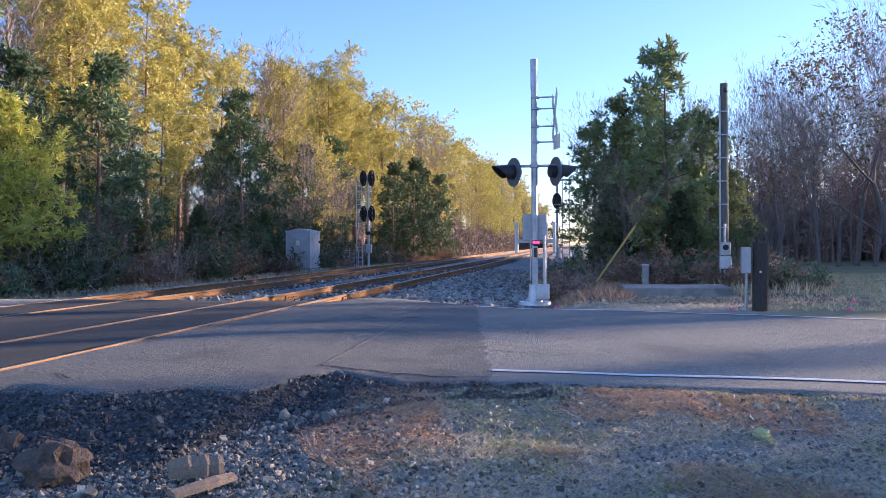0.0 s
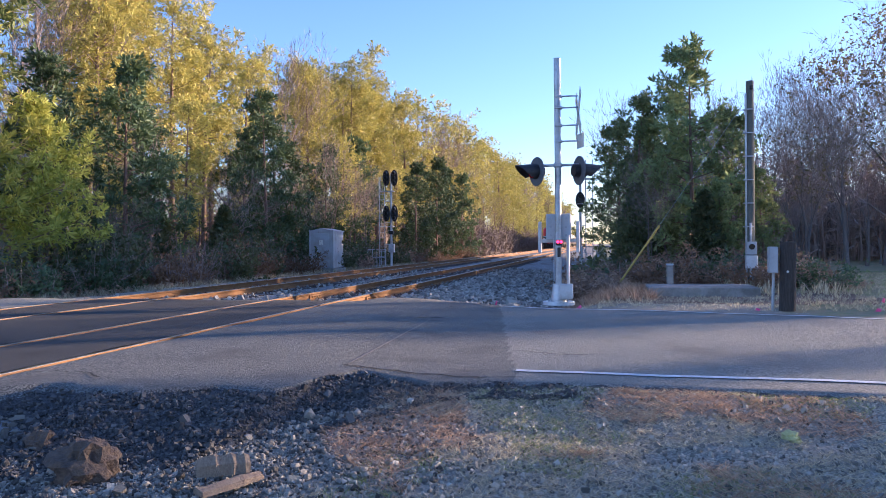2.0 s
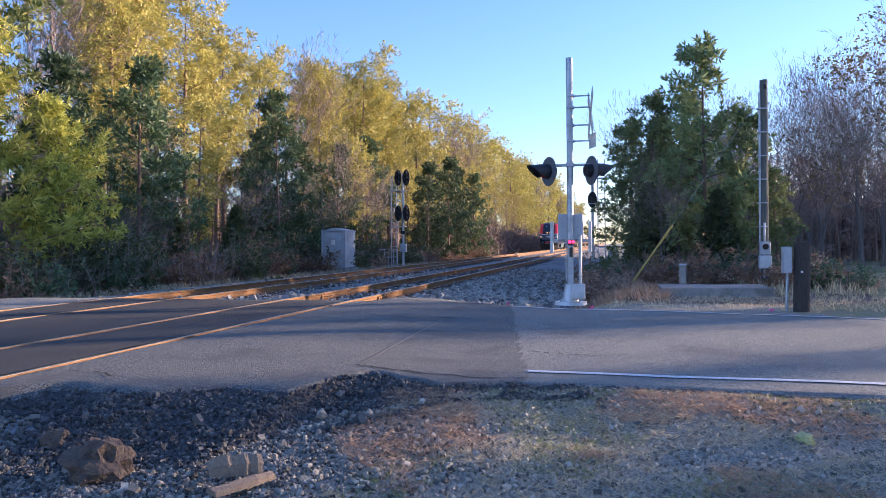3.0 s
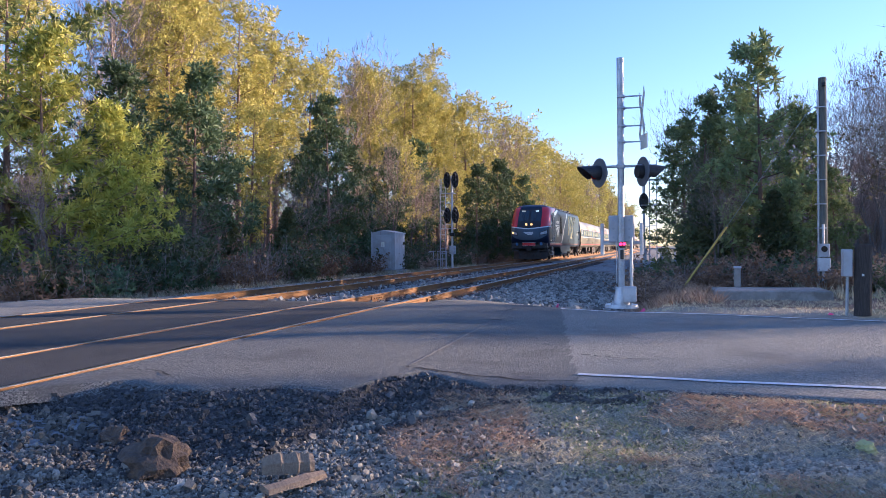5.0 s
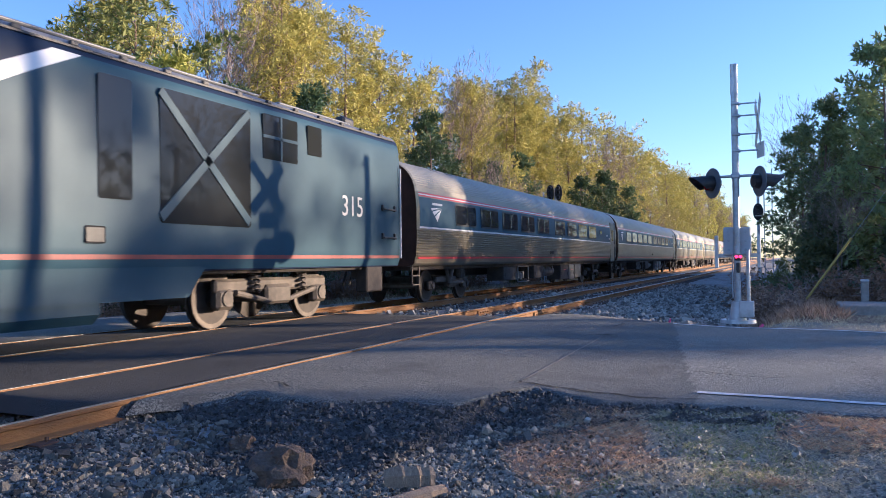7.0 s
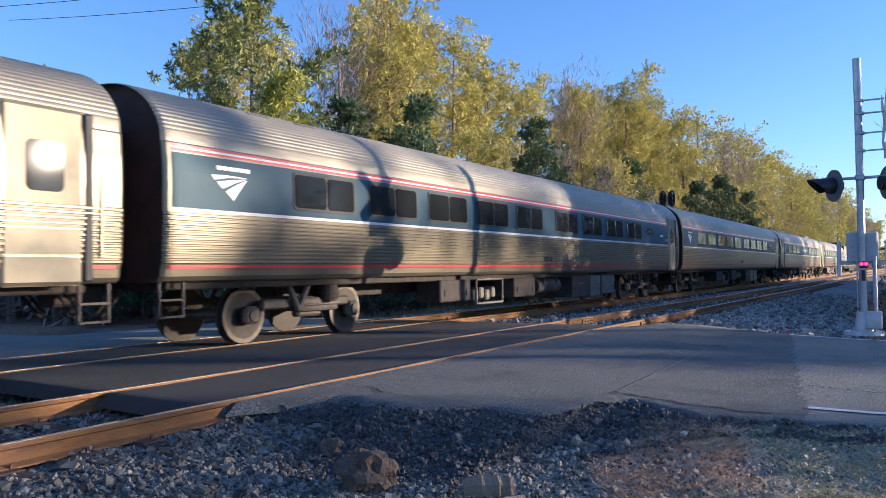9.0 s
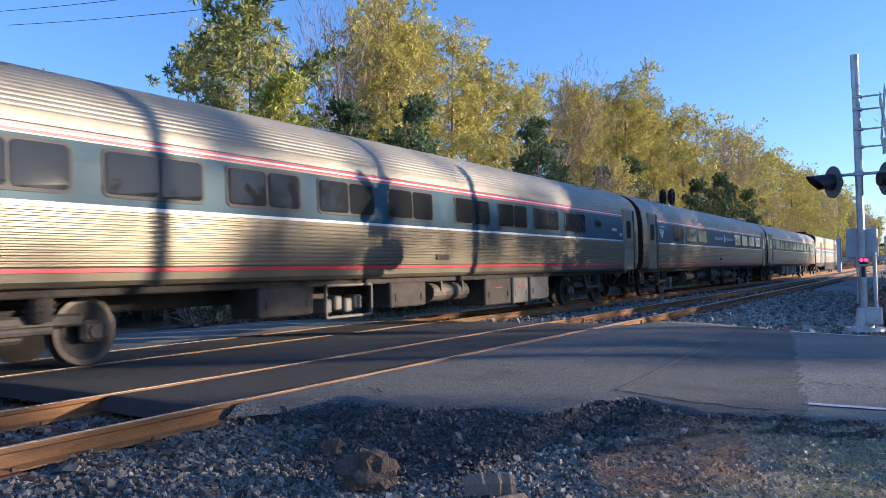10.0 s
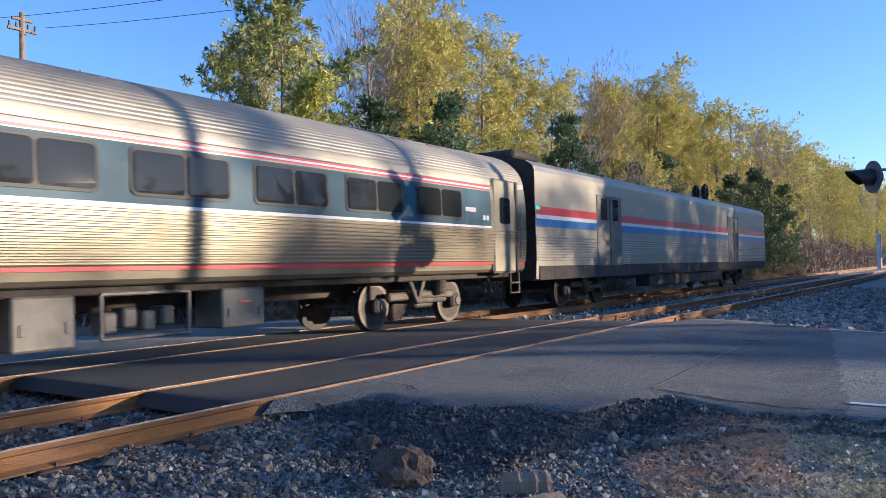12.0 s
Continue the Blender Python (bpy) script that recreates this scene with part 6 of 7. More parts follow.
# ---------------------------------------------------------------- trees and brush
class Bulk:
    """Collects tubes and blades into one mesh."""

    def __init__(self):
        self.v, self.f, self.n = [], [], 0

    def add(self, verts, faces):
        self.v.append(np.asarray(verts, float))
        self.f += [tuple(i + self.n for i in f) for f in faces]
        self.n += len(verts)

    def tube(self, pts, radii, sides=5):
        pts = [np.asarray(p, float) for p in pts]
        vs, fs = [], []
        for k, (p, r) in enumerate(zip(pts, radii)):
            d = pts[min(k + 1, len(pts) - 1)] - pts[max(k - 1, 0)]
            d = d / (np.linalg.norm(d) + 1e-9)
            a = np.cross(d, (0.3, 0.9, 0.2))
            a /= np.linalg.norm(a) + 1e-9
            b = np.cross(d, a)
            vs += [p + r * (math.cos(2 * math.pi * i / sides) * a + math.sin(2 * math.pi * i / sides) * b) for i in range(sides)]
        for k in range(len(pts) - 1):
            for i in range(sides):
                j = (i + 1) % sides
                fs.append((k * sides + i, k * sides + j, (k + 1) * sides + j, (k + 1) * sides + i))
        self.add(vs, fs)

    def tuft(self, rng, c, d, size, blades, wide=0.085, pointed=False):
        """A spray of blades that share their foot, leaning towards d."""
        dirs = rng.normal(size=(blades, 3)) + np.asarray(d) * 0.9
        dirs /= np.linalg.norm(dirs, axis=1)[:, None] + 1e-9
        side = np.cross(dirs, rng.normal(size=(blades, 3)))
        side /= np.linalg.norm(side, axis=1)[:, None] + 1e-9
        ln = size * rng.uniform(0.6, 1.15, (blades, 1))
        c = np.asarray(c)
        tip, mid = c + dirs * ln, c + dirs * ln * 0.55
        if not pointed:
            vs = np.empty((1 + 2 * blades, 3))
            vs[0] = c
            vs[1::2], vs[2::2] = tip - side * ln * wide, tip + side * ln * wide
            self.add(vs, [(0, 1 + 2 * k, 2 + 2 * k) for k in range(blades)])
            return
        vs = np.empty((1 + 3 * blades, 3))
        vs[0] = c
        vs[1::3], vs[2::3], vs[3::3] = mid - side * ln * wide, tip, mid + side * ln * wide
        self.add(vs, [(0, 1 + 3 * k, 2 + 3 * k, 3 + 3 * k) for k in range(blades)])

    def blade(self, rng, a, b, r):
        """One thin twig as a single sliver."""
        a, b = np.asarray(a, float), np.asarray(b, float)
        s = np.cross(b - a, rng.normal(size=3))
        s = s / (np.linalg.norm(s) + 1e-9) * r
        self.add([a - s, a + s, b], [(0, 1, 2)])

    def mesh(self, name):
        me = bpy.data.meshes.new(name)
        me.from_pydata(np.concatenate(self.v).tolist(), [], self.f)
        me.update()
        return me


def pine(seed, h, base, spread, needle, label, tufts=6, blades=10, size=0.34, wide=0.05, cone=False, clumps=1.7, puff=0.17, density=1.0, pointed=False):
    """A pine: bent tapered trunk, whorled limbs that rise at their ends, needles in round clumps towards the limb ends."""
    rng = np.random.default_rng(seed)
    t = thing("pine_tree", label, "tree", None, "trees of the wood")
    trunk, crown = Bulk(), Bulk()
    bend = rng.normal(0, 0.012 * h, 2)
    ph = rng.uniform(0, 6.28)

    def axis(z):
        u = z / h
        return np.array([bend[0] * u * u * 2 + 0.05 * math.sin(3 * u + ph), bend[1] * u * u * 2, z])

    zs = np.linspace(0, h * 0.99, 9)
    trunk.tube([axis(z) for z in zs], [max(0.012, (0.0125 * h) * (1 - z / h) ** 0.8 * (1.25 if z == 0 else 1)) for z in zs], 7)
    limbs = int(h * (5.4 if cone else 3.1) * density)
    centres = []
    for k in range(limbs):
        u = (k + rng.uniform(0, 0.8)) / limbs
        z = h * (base + (0.985 - base) * u)
        if cone:
            reach = spread * (1.02 - u) ** 0.62 * (0.6 + 0.4 * min(1, u / 0.15)) * rng.uniform(0.5, 1.2) + 0.08
        else:
            reach = spread * math.sin(math.pi * min(1, 0.16 + 0.84 * (1.04 - u) ** 0.8)) ** 0.7 * rng.uniform(0.45, 1.15)
        a = rng.uniform(0, 6.283)
        rise = rng.uniform(-0.12, 0.26) + 0.55 * u
        d = np.array([math.cos(a), math.sin(a), 0])
        side = np.array([-d[1], d[0], 0])
        p0 = axis(z)
        p1 = p0 + d * reach * 0.55 + np.array([0, 0, reach * 0.5 * rise])
        p2 = p0 + d * reach + np.array([0, 0, reach * (rise + 0.12)])
        trunk.tube([p0, p1, p2], [0.010 + 0.0024 * h * (1 - u), 0.012 + 0.006 * (1 - u), 0.005], 4)
        m = max(2, int(1.6 + reach * clumps))
        for j in range(m):
            f = 0.34 + 0.68 * (j + rng.random()) / m
            q = p0 + (p1 - p0) * f / 0.55 if f < 0.55 else p1 + (p2 - p1) * (f - 0.55) / 0.45
            off = side * rng.normal(0, reach * 0.30 * (1.15 - 0.6 * f)) + np.array([0, 0, rng.normal(0.06, 0.10)])
            centres.append((q + off, d * 0.7 + np.array([0, 0, 0.5])))
            trunk.tube([q, q + off], [0.009, 0.004], 3)
    for k in range(7):
        centres.append((axis(h * (0.93 + 0.065 * k / 6)) + rng.normal(0, 0.10, 3), np.array([0, 0, 1.0])))
    for c, d in centres:
        s = rng.uniform(0.7, 1.25)
        for k in range(max(2, int(tufts * s + rng.random()))):
            o = rng.normal(0, 1, 3)
            crown.tuft(rng, c + o * puff * s, d * 0.5 + o * 0.6, size * rng.uniform(0.75, 1.2), blades, wide, pointed)
    shaped("trunk", trunk.mesh("trunk"), M_BARK, t, smooth=True)
    shaped("crown", crown.mesh("crown"), needle, t)
    return t


def bare_tree(seed, h, label, leaves=0, spread=0.5, fine=5, twig_mat=None, leaf_mat=None, low=0.28, leaf=0.075):
    """A leafless broadleaved tree: limbs that fork again and again down to thin twigs."""
    rng = np.random.default_rng(seed)
    t = thing("bare_tree", label, "tree", None, "trees of the wood")
    wood, twigs, crown = Bulk(), Bulk(), Bulk()

    def grow(p, d, ln, r, depth):
        pts, rad = [p], [r]
        for k in range(3):
            d = d + rng.normal(0, 0.10, 3) + np.array([0, 0, 0.05])
            d = d / np.linalg.norm(d)
            p = p + d * ln / 3
            pts.append(p)
            rad.append(r * (1 - 0.14 * (k + 1)))
        if depth < 3:
            (wood if depth < 2 else twigs).tube(pts, rad, 6 if depth == 0 else (4 if depth < 2 else 3))
        else:
            twigs.blade(rng, pts[0], pts[2], r * 1.1)
            twigs.blade(rng, pts[1], pts[3], r * 1.0)
        if depth >= fine:
            for _ in range(leaves):
                crown.tuft(rng, p + rng.normal(0, 0.2, 3), (0, 0, -0.3), leaf, 3, 0.30)
            return
        kids = 3 if depth < 3 else 2
        for k in range(kids + (rng.random() < 0.4)):
            at = pts[-1] if k < 2 else pts[rng.integers(1, 3)]
            nd = d + rng.normal(0, spread, 3) + np.array([0, 0, 0.16])
            nd /= np.linalg.norm(nd)
            grow(at, nd, ln * rng.uniform(0.60, 0.86), max(0.009, rad[-1] * rng.uniform(0.5, 0.72)), depth + 1)

    grow(np.array([0, 0, 0.0]), np.array([rng.normal(0, 0.04), rng.normal(0, 0.04), 1.0]), h * low, 0.012 * h, 0)
    shaped("trunk", wood.mesh("trunk"), M_GREYBARK, t, smooth=True)
    shaped("twig_crown", twigs.mesh("twig_crown"), twig_mat or M_TWIG, t)
    if leaves:
        shaped("leaf_crown", crown.mesh("leaf_crown"), leaf_mat or M_BROWNLEAF, t)
    return t


def shrub(seed, h, w, kind, label):
    rng = np.random.default_rng(seed)
    b, l = Bulk(), Bulk()
    for k in range(46):
        a, rr = rng.uniform(0, 6.28), w * 0.35 * math.sqrt(rng.random())
        p = np.array([rr * math.cos(a), rr * math.sin(a), 0])
        d = np.array([math.cos(a) * 0.45, math.sin(a) * 0.45, 1]) + rng.normal(0, 0.25, 3)
        ln = h * rng.uniform(0.5, 1.0)
        q = p + d / np.linalg.norm(d) * ln * 0.6
        e = q + (d + rng.normal(0, 0.5, 3)) * ln * 0.35
        b.blade(rng, p, q, 0.014)
        b.blade(rng, p + (q - p) * 0.8, e, 0.011)
        for _ in range(4):
            s = q + (e - q) * rng.random()
            b.blade(rng, s, s + rng.normal(0, 0.2, 3) * h * 0.4 + np.array([0, 0, 0.08]), 0.007)
        if kind:
            for _ in range(7):
                l.tuft(rng, p + (q - p) * rng.random() + (e - q) * rng.random() + rng.normal(0, 0.10, 3), (0, 0, 0.3), 0.15 if kind != "cedar" else 0.22, 6, 0.26)
    t = thing("shrub", label, "shrub", None, "brush along the wood")
    shaped("stem_tangle", b.mesh("stem_tangle"), M_TWIG, t)
    if kind:
        shaped("foliage", l.mesh("foliage"), {"cedar": M_CEDAR, "brown": M_BROWNLEAF, "green": M_NEEDLEDARK, "red": M_REDGRASS}[kind], t)
    return t


def cedar(seed, h, label):
    rng = np.random.default_rng(seed)
    t = thing("cedar_tree", label, "tree", None, "trees of the wood")
    trunk, crown = Bulk(), Bulk()
    trunk.tube([(0, 0, 0), (0.03, 0, h * 0.5), (0, 0.02, h)], [0.02 * h, 0.012 * h, 0.01], 6)
    for k in range(900):
        u = rng.random() ** 1.3
        r = 0.36 * h * (1 - u) ** 0.8 * math.sqrt(rng.uniform(0.15, 1)) * (0.85 + 0.3 * noise.noise((3 * u, k % 7, seed)))
        a = rng.uniform(0, 6.283)
        crown.tuft(rng, (r * math.cos(a), r * math.sin(a), h * (0.06 + 0.95 * u)), (math.cos(a) * 0.5, math.sin(a) * 0.5, 0.5), 0.24, 8, 0.22)
    shaped("trunk", trunk.mesh("trunk"), M_BARK, t)
    shaped("crown", crown.mesh("crown"), M_CEDAR, t)
    return t


def grown(x, y, scale=1.0, turn=None, sink=0.08):
    z = min(ground_z(x, y), bed_z(x, y)) if -2 > x > -14.6 else ground_z(x, y)
    return pose(x, y, z - sink, 0, 0, random.uniform(0, 360) if turn is None else turn) @ Matrix.Scale(scale, 4)


def planted(kind, x, y, height=None, own=None, label=None):
    """A copy of a grown kind, scaled to a height."""
    s = (height / own) if height else 1.0
    ob = copy_thing(kind, grown(x, y))
    ob.scale = (s * random.uniform(0.92, 1.1), s * random.uniform(0.92, 1.1), s)
    if label:
        ob["label"] = label
    return ob


KINDS = {
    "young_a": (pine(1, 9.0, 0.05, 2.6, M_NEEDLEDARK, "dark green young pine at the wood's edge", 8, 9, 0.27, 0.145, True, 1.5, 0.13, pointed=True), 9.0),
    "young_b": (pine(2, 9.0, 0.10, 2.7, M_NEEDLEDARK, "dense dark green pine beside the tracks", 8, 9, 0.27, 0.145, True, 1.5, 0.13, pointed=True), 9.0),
    "green": (pine(8, 8.0, 0.03, 2.5, M_NEEDLEGREEN, "soft green young pine beside the lawn", 8, 9, 0.25, 0.145, True, 1.6, 0.13, pointed=True), 8.0),
    "bright": (pine(3, 7.0, 0.08, 2.4, M_NEEDLEBRIGHT, "yellow-green young pine with sunlit tufts", 10, 10, 0.25, 0.11, True, 1.5, 0.13, pointed=True), 7.0),
    "tall_a": (pine(4, 18.0, 0.34, 2.9, M_NEEDLESUNLIT, "tall pine with a high golden-lit crown", 6, 8, 0.33, 0.125, False, 1.5, 0.17), 18.0),
    "tall_b": (pine(5, 18.0, 0.26, 3.0, M_NEEDLESUNLIT, "tall slender pine with sunlit upper limbs", 6, 8, 0.33, 0.125, False, 1.5, 0.17), 18.0),
    "tall_c": (pine(6, 18.0, 0.42, 2.7, M_NEEDLESUNLIT, "tall pine with a ragged open crown", 6, 8, 0.33, 0.125, False, 1.5, 0.17), 18.0),
    "far_a": (pine(14, 18.0, 0.14, 3.2, M_NEEDLESUNLIT, "tall golden-lit pine far along the line", 4, 5, 0.42, 0.20, False, 1.4, 0.22), 18.0),
    "far_b": (pine(15, 18.0, 0.22, 3.4, M_NEEDLESUNLIT, "tall pine of the far tree line", 4, 5, 0.42, 0.20, False, 1.4, 0.22), 18.0),
    "mid": (pine(7, 12.0, 0.12, 3.0, M_NEEDLEMID, "broad pine with mixed green and gold needles", 9, 10, 0.28, 0.125, False, 1.8, 0.14, pointed=True), 12.0),
    # sparse crown for trees placed out of view to dapple the train
    "open": (pine(16, 15.0, 0.60, 3.6, M_NEEDLEMID, "high open-crowned pine, unseen, placed to dapple the sun", 8, 8, 0.34, 0.17, False, 0.40, 0.22, 0.3), 15.0),
    "bare_a": (bare_tree(11, 13.0, "leafless grey tree with fine upright twigs", 0, 0.30, 7), 13.0),
    "bare_b": (bare_tree(12, 13.0, "leafless tree with a spreading purple-grey crown", 0, 0.42, 7), 13.0),
    "rusty": (bare_tree(13, 11.0, "tree that holds withered brown leaves", 2, 0.42, 6), 11.0),
    "oak": (bare_tree(17, 13.0, "oak that holds dull olive-brown leaves", 2, 0.46, 6, None, M_OAKLEAF, 0.28, 0.16), 13.0),
    "cedar": (cedar(21, 3.6, "dark low cedar among the brush"), 3.6),
}
BRUSH = [shrub(31, 1.6, 1.8, "", "tangle of bare grey brush"), shrub(32, 1.9, 2.0, "brown", "bare brush with withered leaves"), shrub(33, 1.8, 2.0, "green", "evergreen undergrowth below the pines"), shrub(34, 1.2, 1.9, "red", "low reddish-brown brambles in the ditch"), shrub(35, 2.2, 1.8, "cedar", "dull green evergreen shrub")]
for kind, _ in KINDS.values():
    kind.matrix_basis = grown(-60 - random.uniform(0, 12), random.uniform(30, 90))
for k, b in enumerate(BRUSH):
    b.matrix_basis = grown(-24 - k, 30 + 4 * k)


def wood(kind, x, y, h=None):
    ob, own = KINDS[kind]
    return planted(ob, x, y, h, own)


random.seed(5)
# the edge of the wood beyond the far track, singled out one by one
for kind, x, y, h in (
    ("bright", -17.0, 21.7, 6.3), ("young_a", -19.2, 28.6, 9.3), ("young_b", -20.6, 25.8, 8.8), ("cedar", -16.6, 32.2, 3.4), ("cedar", -18.0, 29.6, 2.8),
    ("young_b", -18.6, 41.0, 10.2), ("young_a", -19.6, 44.6, 9.4), ("mid", -20.0, 19.8, 11.2), ("mid", -20.3, 17.4, 8.8), ("tall_b", -21.4, 22.6, 10.8),
    ("bright", -17.8, 18.9, 7.8), ("young_a", -16.3, 76.0, 10.2), ("young_b", -16.8, 82.0, 9.8), ("young_a", -17.0, 70.0, 9.2), ("young_b", -16.2, 90.0, 9.8), ("bare_a", -18.6, 51.0, 9.5), ("bare_b", -17.4, 56.0, 7.6),
    ("bare_a", -20.0, 60.0, 8.6), ("bare_b", -18.0, 47.2, 6.4), ("young_b", -21.5, 66.0, 11.0), ("bare_b", -18.2, 36.0, 6.2), ("bare_a", -21.0, 33.5, 8.5), ("bare_a", -16.6, 17.6, 4.6), ("bare_b", -16.2, 24.3, 3.9),
    ("tall_a", -32.0, 44.0, 19.5), ("tall_b", -29.0, 42.0, 18.0), ("tall_a", -34.0, 51.0, 20.0), ("tall_b", -28.0, 39.9, 17.2), ("tall_b", -31.0, 58.0, 19.6), ("bare_a", -33.0, 55.0, 18.5), ("bare_a", -31.0, 36.5, 17.5),
    ("tall_c", -25.0, 64.0, 17.6), ("tall_a", -26.0, 76.0, 18.6), ("tall_b", -25.5, 86.5, 19.4), ("tall_c", -25.0, 99.0, 19.6), ("rusty", -30.0, 31.0, 13.0), ("tall_c", -31.0, 29.0, 15.0),
):
    wood(kind, x, y, h)
for x, y, h in ((-23.5, 16.4, 4.6), (-26.0, 18.4, 6.0), (-22.6, 18.2, 7.0), (-28.0, 17.6, 5.0)):
    wood("young_b", x, y, h)
# rows behind and further along
CANOPY = [(30, 17.0), (52, 18.0), (72, 20.6), (90, 22.4), (150, 23.0), (240, 25.5), (400, 26.0)]
for n in range(64):
    y = 32 + 4.2 * n + 0.06 * n * n + random.uniform(-1.6, 1.6)
    kinds = ["tall_a", "tall_b", "tall_c", "tall_b", "bare_a"] if y < 92 else ["far_a", "far_b", "far_a", "far_b", "bare_a"]
    wood(random.choice(kinds), -24.5 - random.uniform(0, 3.0) + 1.5 * smooth(90, 200, y), y, along(CANOPY, y) * random.uniform(0.86, 1.03))
    if y > 92:
        wood(random.choice(["far_a", "far_b", "far_a", "rusty", "far_a", "bare_b"]), -17.6 - random.uniform(0, 3.0), y, random.uniform(6.5, 12.5))
for n in range(28):
    y = 36 + 6.0 * n + random.uniform(-1.5, 1.5)
    wood(random.choice(["far_a", "far_b", "bare_a", "bare_b", "far_b"]), -30.5 - random.uniform(0, 6) * smooth(34, 60, y), y, along(CANOPY, y) * random.uniform(0.84, 0.98))
for n in range(18):
    wood(random.choice(["young_a", "far_a", "bare_b", "far_b", "bare_a"]), -21.5 - random.uniform(0, 3), 27 + 4.0 * n + random.uniform(-1, 1), random.uniform(6.5, 10.5))
# right of the tracks: the pine clump, bare woods behind it and further along
for kind, x, y, h in (
    ("green", 1.2, 31.5, 7.0), ("green", 3.25, 30.4, 8.6), ("green", 4.5, 29.6, 6.0), ("green", 5.5, 29.0, 3.9), ("rusty", 2.3, 29.0, 5.4), ("green", 2.4, 32.5, 7.0), ("green", 0.7, 34.5, 6.4), ("green", 4.0, 28.2, 3.4), ("bare_b", 1.6, 28.0, 4.2), ("cedar", 1.2, 29.5, 3.4), ("cedar", 3.4, 28.0, 3.0), ("young_b", 2.2, 37.5, 7.0),
    ("bare_b", 11.2, 39.5, 11.0), ("oak", 15.0, 41.0, 15.5), ("bare_a", 13.5, 37.0, 13.0), ("bare_a", 8.6, 36.0, 7.5), ("bare_b", 14.0, 46.0, 9.0), ("bare_a", 1.6, 38.0, 8.6), ("rusty", 10.6, 47.0, 8.0),
):
    wood(kind, x, y, h)
for n in range(42):
    wood(random.choice(["bare_a", "bare_b", "bare_a", "bare_a", "rusty"]), 7 + random.uniform(0, 24), 44 + random.uniform(0, 22), random.uniform(10.5, 15))
for n in range(22):
    wood(random.choice(["bare_b", "rusty", "bare_a"]), 5 + random.uniform(0, 24), 46 + random.uniform(0, 12), random.uniform(4, 7))
for n in range(26):
    wood(random.choice(["far_a", "bare_b", "bare_a", "bare_b", "rusty", "far_b"]), 4.0 + random.uniform(0, 5), 42 + 6 * n + random.uniform(-2, 2), random.uniform(7.5, 11) + 0.02 * n)
# unseen wood placed to shade the crossing from the low sun: c is where a tree's shade meets the line x = 0
for n in range(13):
    c = -8.6 + 1.05 * n
    x = 52 + random.uniform(-3, 4)
    wood(random.choice(["far_a", "far_b", "bare_b", "bare_a", "far_a", "rusty"]), x, c + 0.62 * x, random.choice([11.4, 12.2, 13.0, 13.8]))
for c, h in ((5.8, 4.0), (6.3, 3.6), (9.0, 4.4), (10.2, 3.8), (11.4, 4.8)):
    wood("bare_b", 52, c + 0.62 * 52, h)
for x, c in ((53, 7.4), (57, 7.7)):     # two slim unseen pines, placed to part the sunlit strips
    ob = wood("far_a", x, c + 0.62 * x, 11.0)
    ob.scale.x, ob.scale.y = 0.26, 0.26
for n in range(8):
    c = -8 + 1.1 * n
    x = 60 + random.uniform(-3, 4)
    wood(random.choice(["far_a", "far_b", "far_a"]), x, c + 0.62 * x, random.uniform(9.2, 10.4))
for n in range(24):
    x = 52 + random.uniform(-2, 2)
    wood(random.choice(["far_a", "far_b", "far_a", "rusty"]), x, 12.8 + 1.1 * n + 0.62 * x, random.uniform(8.9, 9.8))
for c, h in ((13.2, 15.0), (14.2, 12.8), (15.8, 12.8), (21.4, 13.8), (24.6, 13.4), (27.6, 13.6), (30.6, 13.2), (33.8, 13.6)):
    x = 57 + random.uniform(-2, 2)
    wood("open", x, c + 0.62 * x, h)
for c, kind, h in ((6.6, "bare_b", 10.6), (11.4, "rusty", 10.8)):
    wood(kind, 56, c + 0.62 * 56, h)


def thicket(name, seed, spots, h, label):
    """A far, dense stand of stems and twigs that closes the view between the trunks."""
    rng = np.random.default_rng(seed)
    b = Bulk()
    for x, y in spots(rng):
        hh = h * rng.uniform(0.5, 1.1)
        z = ground_z(x, y)
        b.tube([(x, y, z), (x + rng.normal(0, 0.2), y, z + hh * 0.6), (x + rng.normal(0, 0.5), y, z + hh)], [0.07, 0.045, 0.012], 3)
        for _ in range(5):
            b.tuft(rng, (x + rng.normal(0, 0.5), y + rng.normal(0, 0.5), z + hh * rng.uniform(0.05, 0.95)), (0, 0, 0.8), 1.0, 7, 0.07)
    return tagged(shaped(name, b.mesh(name), M_TWIG), label, "woods", kind="stuff")


thicket("far_thicket_right", 61, lambda rng: [(rng.uniform(3.5, 60), rng.uniform(58, 84)) for _ in range(1700)], 9.0, "dense leafless thicket behind the lawn")
thicket("far_thicket_left", 62, lambda rng: [(-36 - rng.uniform(0, 8), rng.uniform(40, 190)) for _ in range(1500)], 8.0, "dense leafless thicket deep in the wood")
thicket("far_thicket_line", 65, lambda rng: [(-16.6 - rng.uniform(0, 8), 92 + 330 * rng.random() ** 1.4) for _ in range(1500)], 5.0, "leafless undergrowth along the far line")
thicket("thicket_road", 64, lambda rng: [(-24 - rng.uniform(0, 30), 15.5 + rng.uniform(0, 14)) for _ in range(700)], 4.2, "low leafless thicket beside the far road")
# stands out of view, placed to keep the low sun off the near ground
thicket("thicket_sunward", 63, lambda rng: [(x, rng.uniform(-9, 4.6) + 0.62 * x) for x in rng.uniform(46, 62, 700)], 8.5, "dense leafless thicket, unseen, placed to block the sun")
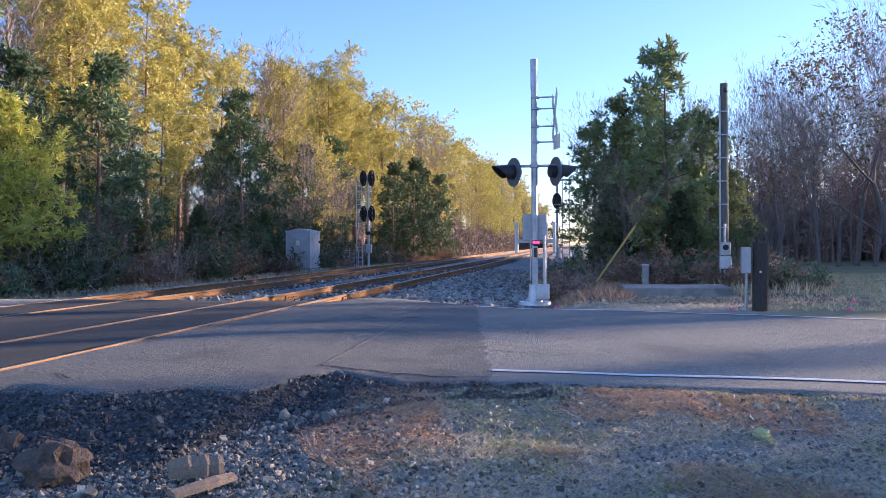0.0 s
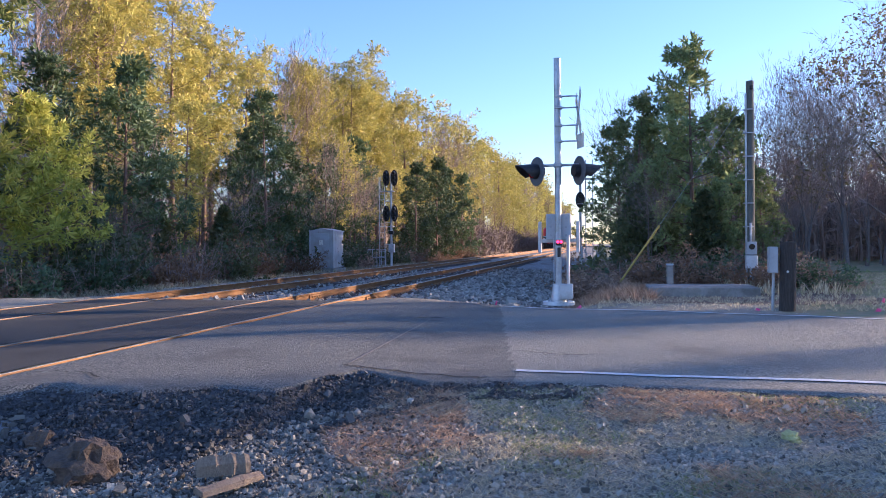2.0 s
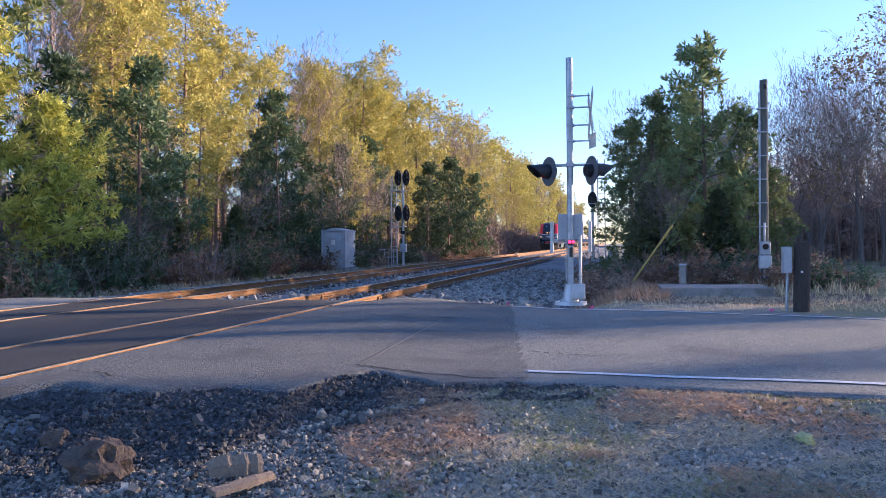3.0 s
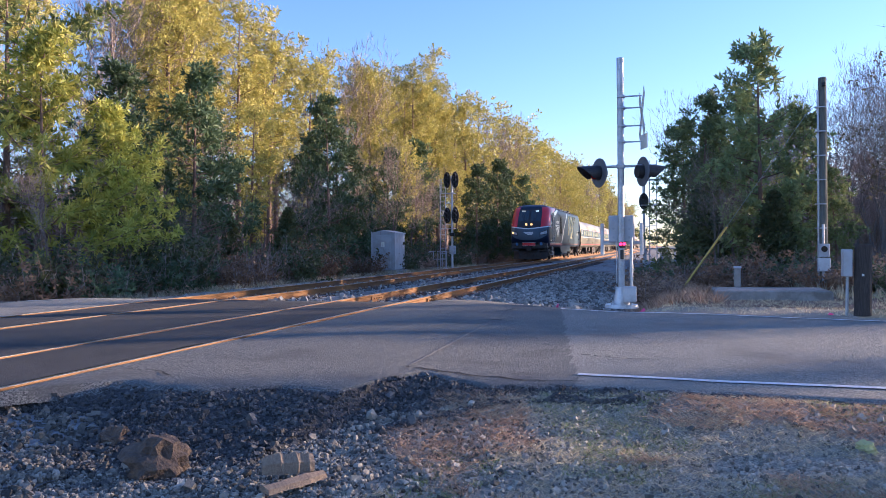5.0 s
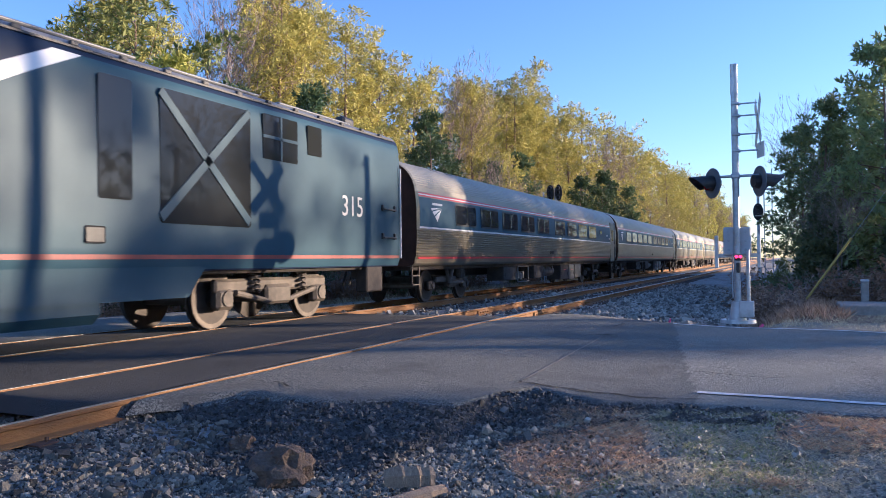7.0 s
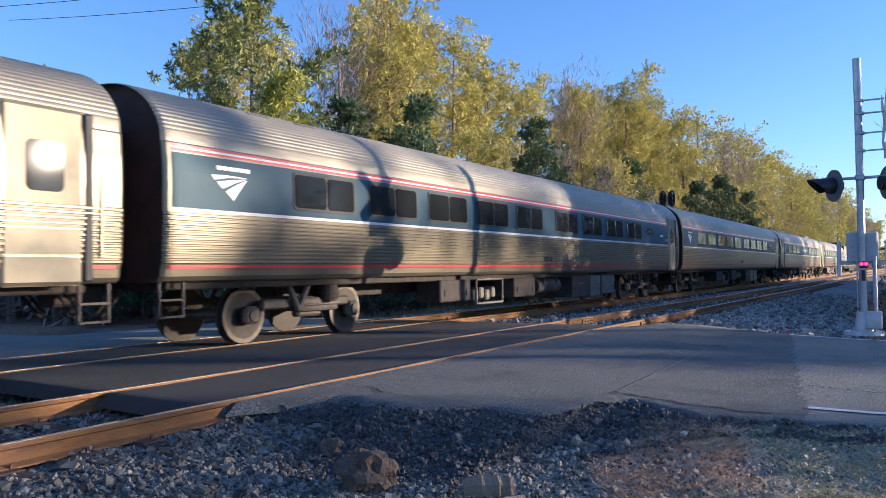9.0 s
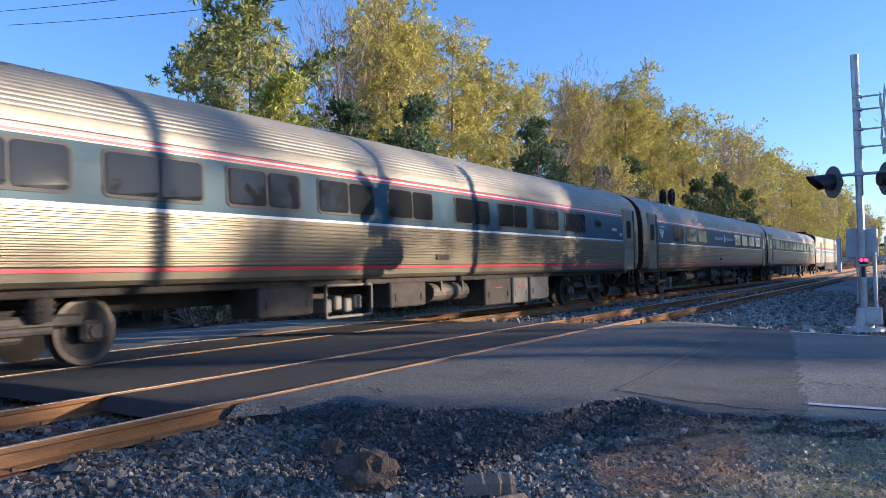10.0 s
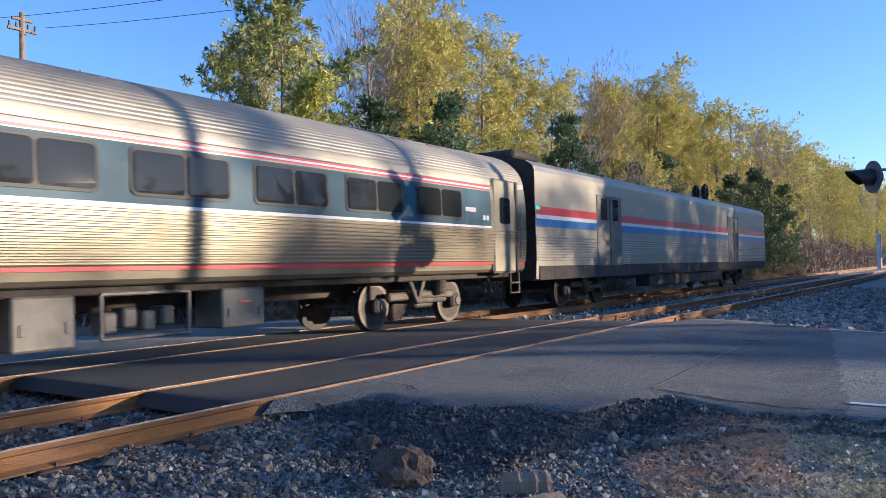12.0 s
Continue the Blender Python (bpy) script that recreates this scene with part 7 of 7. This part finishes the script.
# undergrowth
for n in range(115):
    y = 16.5 + 90 * random.random() ** 1.6
    x = -14.7 - random.uniform(0.0, 3.4) - 0.9 * smooth(22, 16, y)
    planted(random.choice([BRUSH[0], BRUSH[0], BRUSH[1], BRUSH[2], BRUSH[4], BRUSH[3]]), x, y).scale = (1, 1, random.uniform(0.55, 1.15))
for n in range(46):
    x, y = random.uniform(-1.0, 6.2), random.uniform(22.3, 28.5)
    if not (1.0 < x < 3.7 and y < 22.6):
        planted(random.choice([BRUSH[0], BRUSH[1], BRUSH[3], BRUSH[3], BRUSH[2]]), x, y).scale = (0.8, 0.8, random.uniform(0.4, 0.75))
for n in range(22):
    planted(random.choice([BRUSH[0], BRUSH[3]]), random.uniform(-0.7, 0.8), random.uniform(20, 40)).scale = (0.7, 0.7, random.uniform(0.3, 0.5))


def grass(name, count, where, height, mat, label, seed, z_of=None, lean=0.5):
    rng = np.random.default_rng(seed)
    b = Bulk()
    for _ in range(count):
        x, y = where(rng)
        z = (z_of or ground_z)(x, y)
        k = 5
        root = np.array([x, y, z - 0.005]) + rng.normal(0, 0.02, (k, 3)) * (1, 1, 0)
        d = rng.normal(0, lean, (k, 3))
        d[:, 2] = 1
        tip = root + d * height * rng.uniform(0.4, 1.2, (k, 1))
        s = np.cross(d, rng.normal(size=(k, 3)))
        s = s / (np.linalg.norm(s, axis=1)[:, None] + 1e-9) * height * 0.055
        vs = np.concatenate([root - s, root + s, tip])
        b.add(vs, [(i, k + i, 2 * k + i) for i in range(k)])
    return tagged(shaped(name, b.mesh(name), mat), label, "grass", kind="stuff")


def spot(x0, x1, y0, y1, scale, cut, seed):
    def where(rng):
        while True:
            x, y = rng.uniform(x0, x1), rng.uniform(y0, y1)
            if y < near_edge(x) - 0.04 and noise.noise((x * scale, y * scale, seed)) > cut:
                return x, y
    return where


def free(x0, x1, y0, y1):
    return lambda rng: (rng.uniform(x0, x1), rng.uniform(y0, y1))


grass("dead_weeds", 3200, spot(-2.0, 4.6, 2.8, 6.9, 1.0, 0.10, 3), 0.055, M_REDGRASS, "matted reddish dead weeds", 41, lean=1.5)
grass("dry_grass_front", 11000, spot(-1.8, 5.2, 2.8, 7.1, 1.0, -0.15, 9), 0.038, M_DRYGRASS, "short dry straw-coloured grass", 42, lean=1.5)
grass("green_grass_front", 7500, spot(-1.5, 5.2, 2.8, 7.1, 1.0, 0.06, 14), 0.032, M_GREENGRASS, "patches of short green grass", 43, lean=0.8)
grass("dry_grass_right", 5200, free(3.6, 14, 15.4, 34), 0.11, M_DRYGRASS, "dormant straw-coloured lawn", 44)
grass("green_grass_right", 2600, free(4.5, 16, 20, 38), 0.08, M_GREENGRASS, "thin green in the dormant lawn", 45)
grass("tall_dry_grass", 130, free(3.2, 6.2, 20, 25.5), 0.32, M_DRYGRASS, "tall dry grass stalks", 46, lean=0.3)
grass("bank_grass", 800, free(-0.6, 3.6, 15.6, 19.3), 0.07, M_DRYGRASS, "dry grass between slab and road", 47)
grass("ditch_weeds", 1500, free(-1.0, 1.2, 18.0, 34), 0.24, M_REDGRASS, "reddish dead weeds in the ditch", 48)
grass("wood_edge_grass", 2200, free(-16.5, -13.6, 16.3, 60), 0.22, M_DRYGRASS, "dead grass along the wood's edge", 49)


# ---------------------------------------------------------------- ties, each its own piece
def ties(track_ob, y_from, y_to):
    bm = B()
    box(bm, (0, 0, -0.255), (2.6, 0.22, 0.17), 0.012)
    me = bpy.data.meshes.new("tie")
    bm.to_mesh(me)
    bm.free()
    me.materials.append(M_TIE)
    bm = B()
    for s in (-1, 1):
        box(bm, (s * GAUGE / 2, 0, -0.170), (0.36, 0.18, 0.022), 0.004)
        for k in (-1, 1):
            box(bm, (s * GAUGE / 2 + k * 0.095, 0.05 * k, -0.145), (0.022, 0.022, 0.035))
    pl = bpy.data.meshes.new("tie_plate")
    bm.to_mesh(pl)
    bm.free()
    pl.materials.append(M_PLATE)
    y = y_from
    while y < y_to:
        o = new("tie", me)
        o.parent = track_ob
        o.matrix_basis = pose(random.uniform(-0.04, 0.04), y, random.uniform(-0.008, 0.004), 0, 0, random.uniform(-0.6, 0.6))
        p = new("tie_plate", pl)
        p.parent = o
        y += 0.535


random.seed(9)
for tr in TRACKS:
    ties(tr, 0.3, 4.4)
    ties(tr, 15.35, 62)


# ---------------------------------------------------------------- what moves
def motions():
    """The train runs past at a steady pace on the far track."""
    for n, car in enumerate([LOCO, *COACHES, BAGGAGE]):
        start = COUPLING_AT - L_LOCO if n == 0 else COUPLING_AT + L_CAR * (n - 1)
        walk(car, [(0.5 * k, pose(FAR_TRACK, start - SPEED * 0.5 * k, 0)) for k in range(25)])


motions()
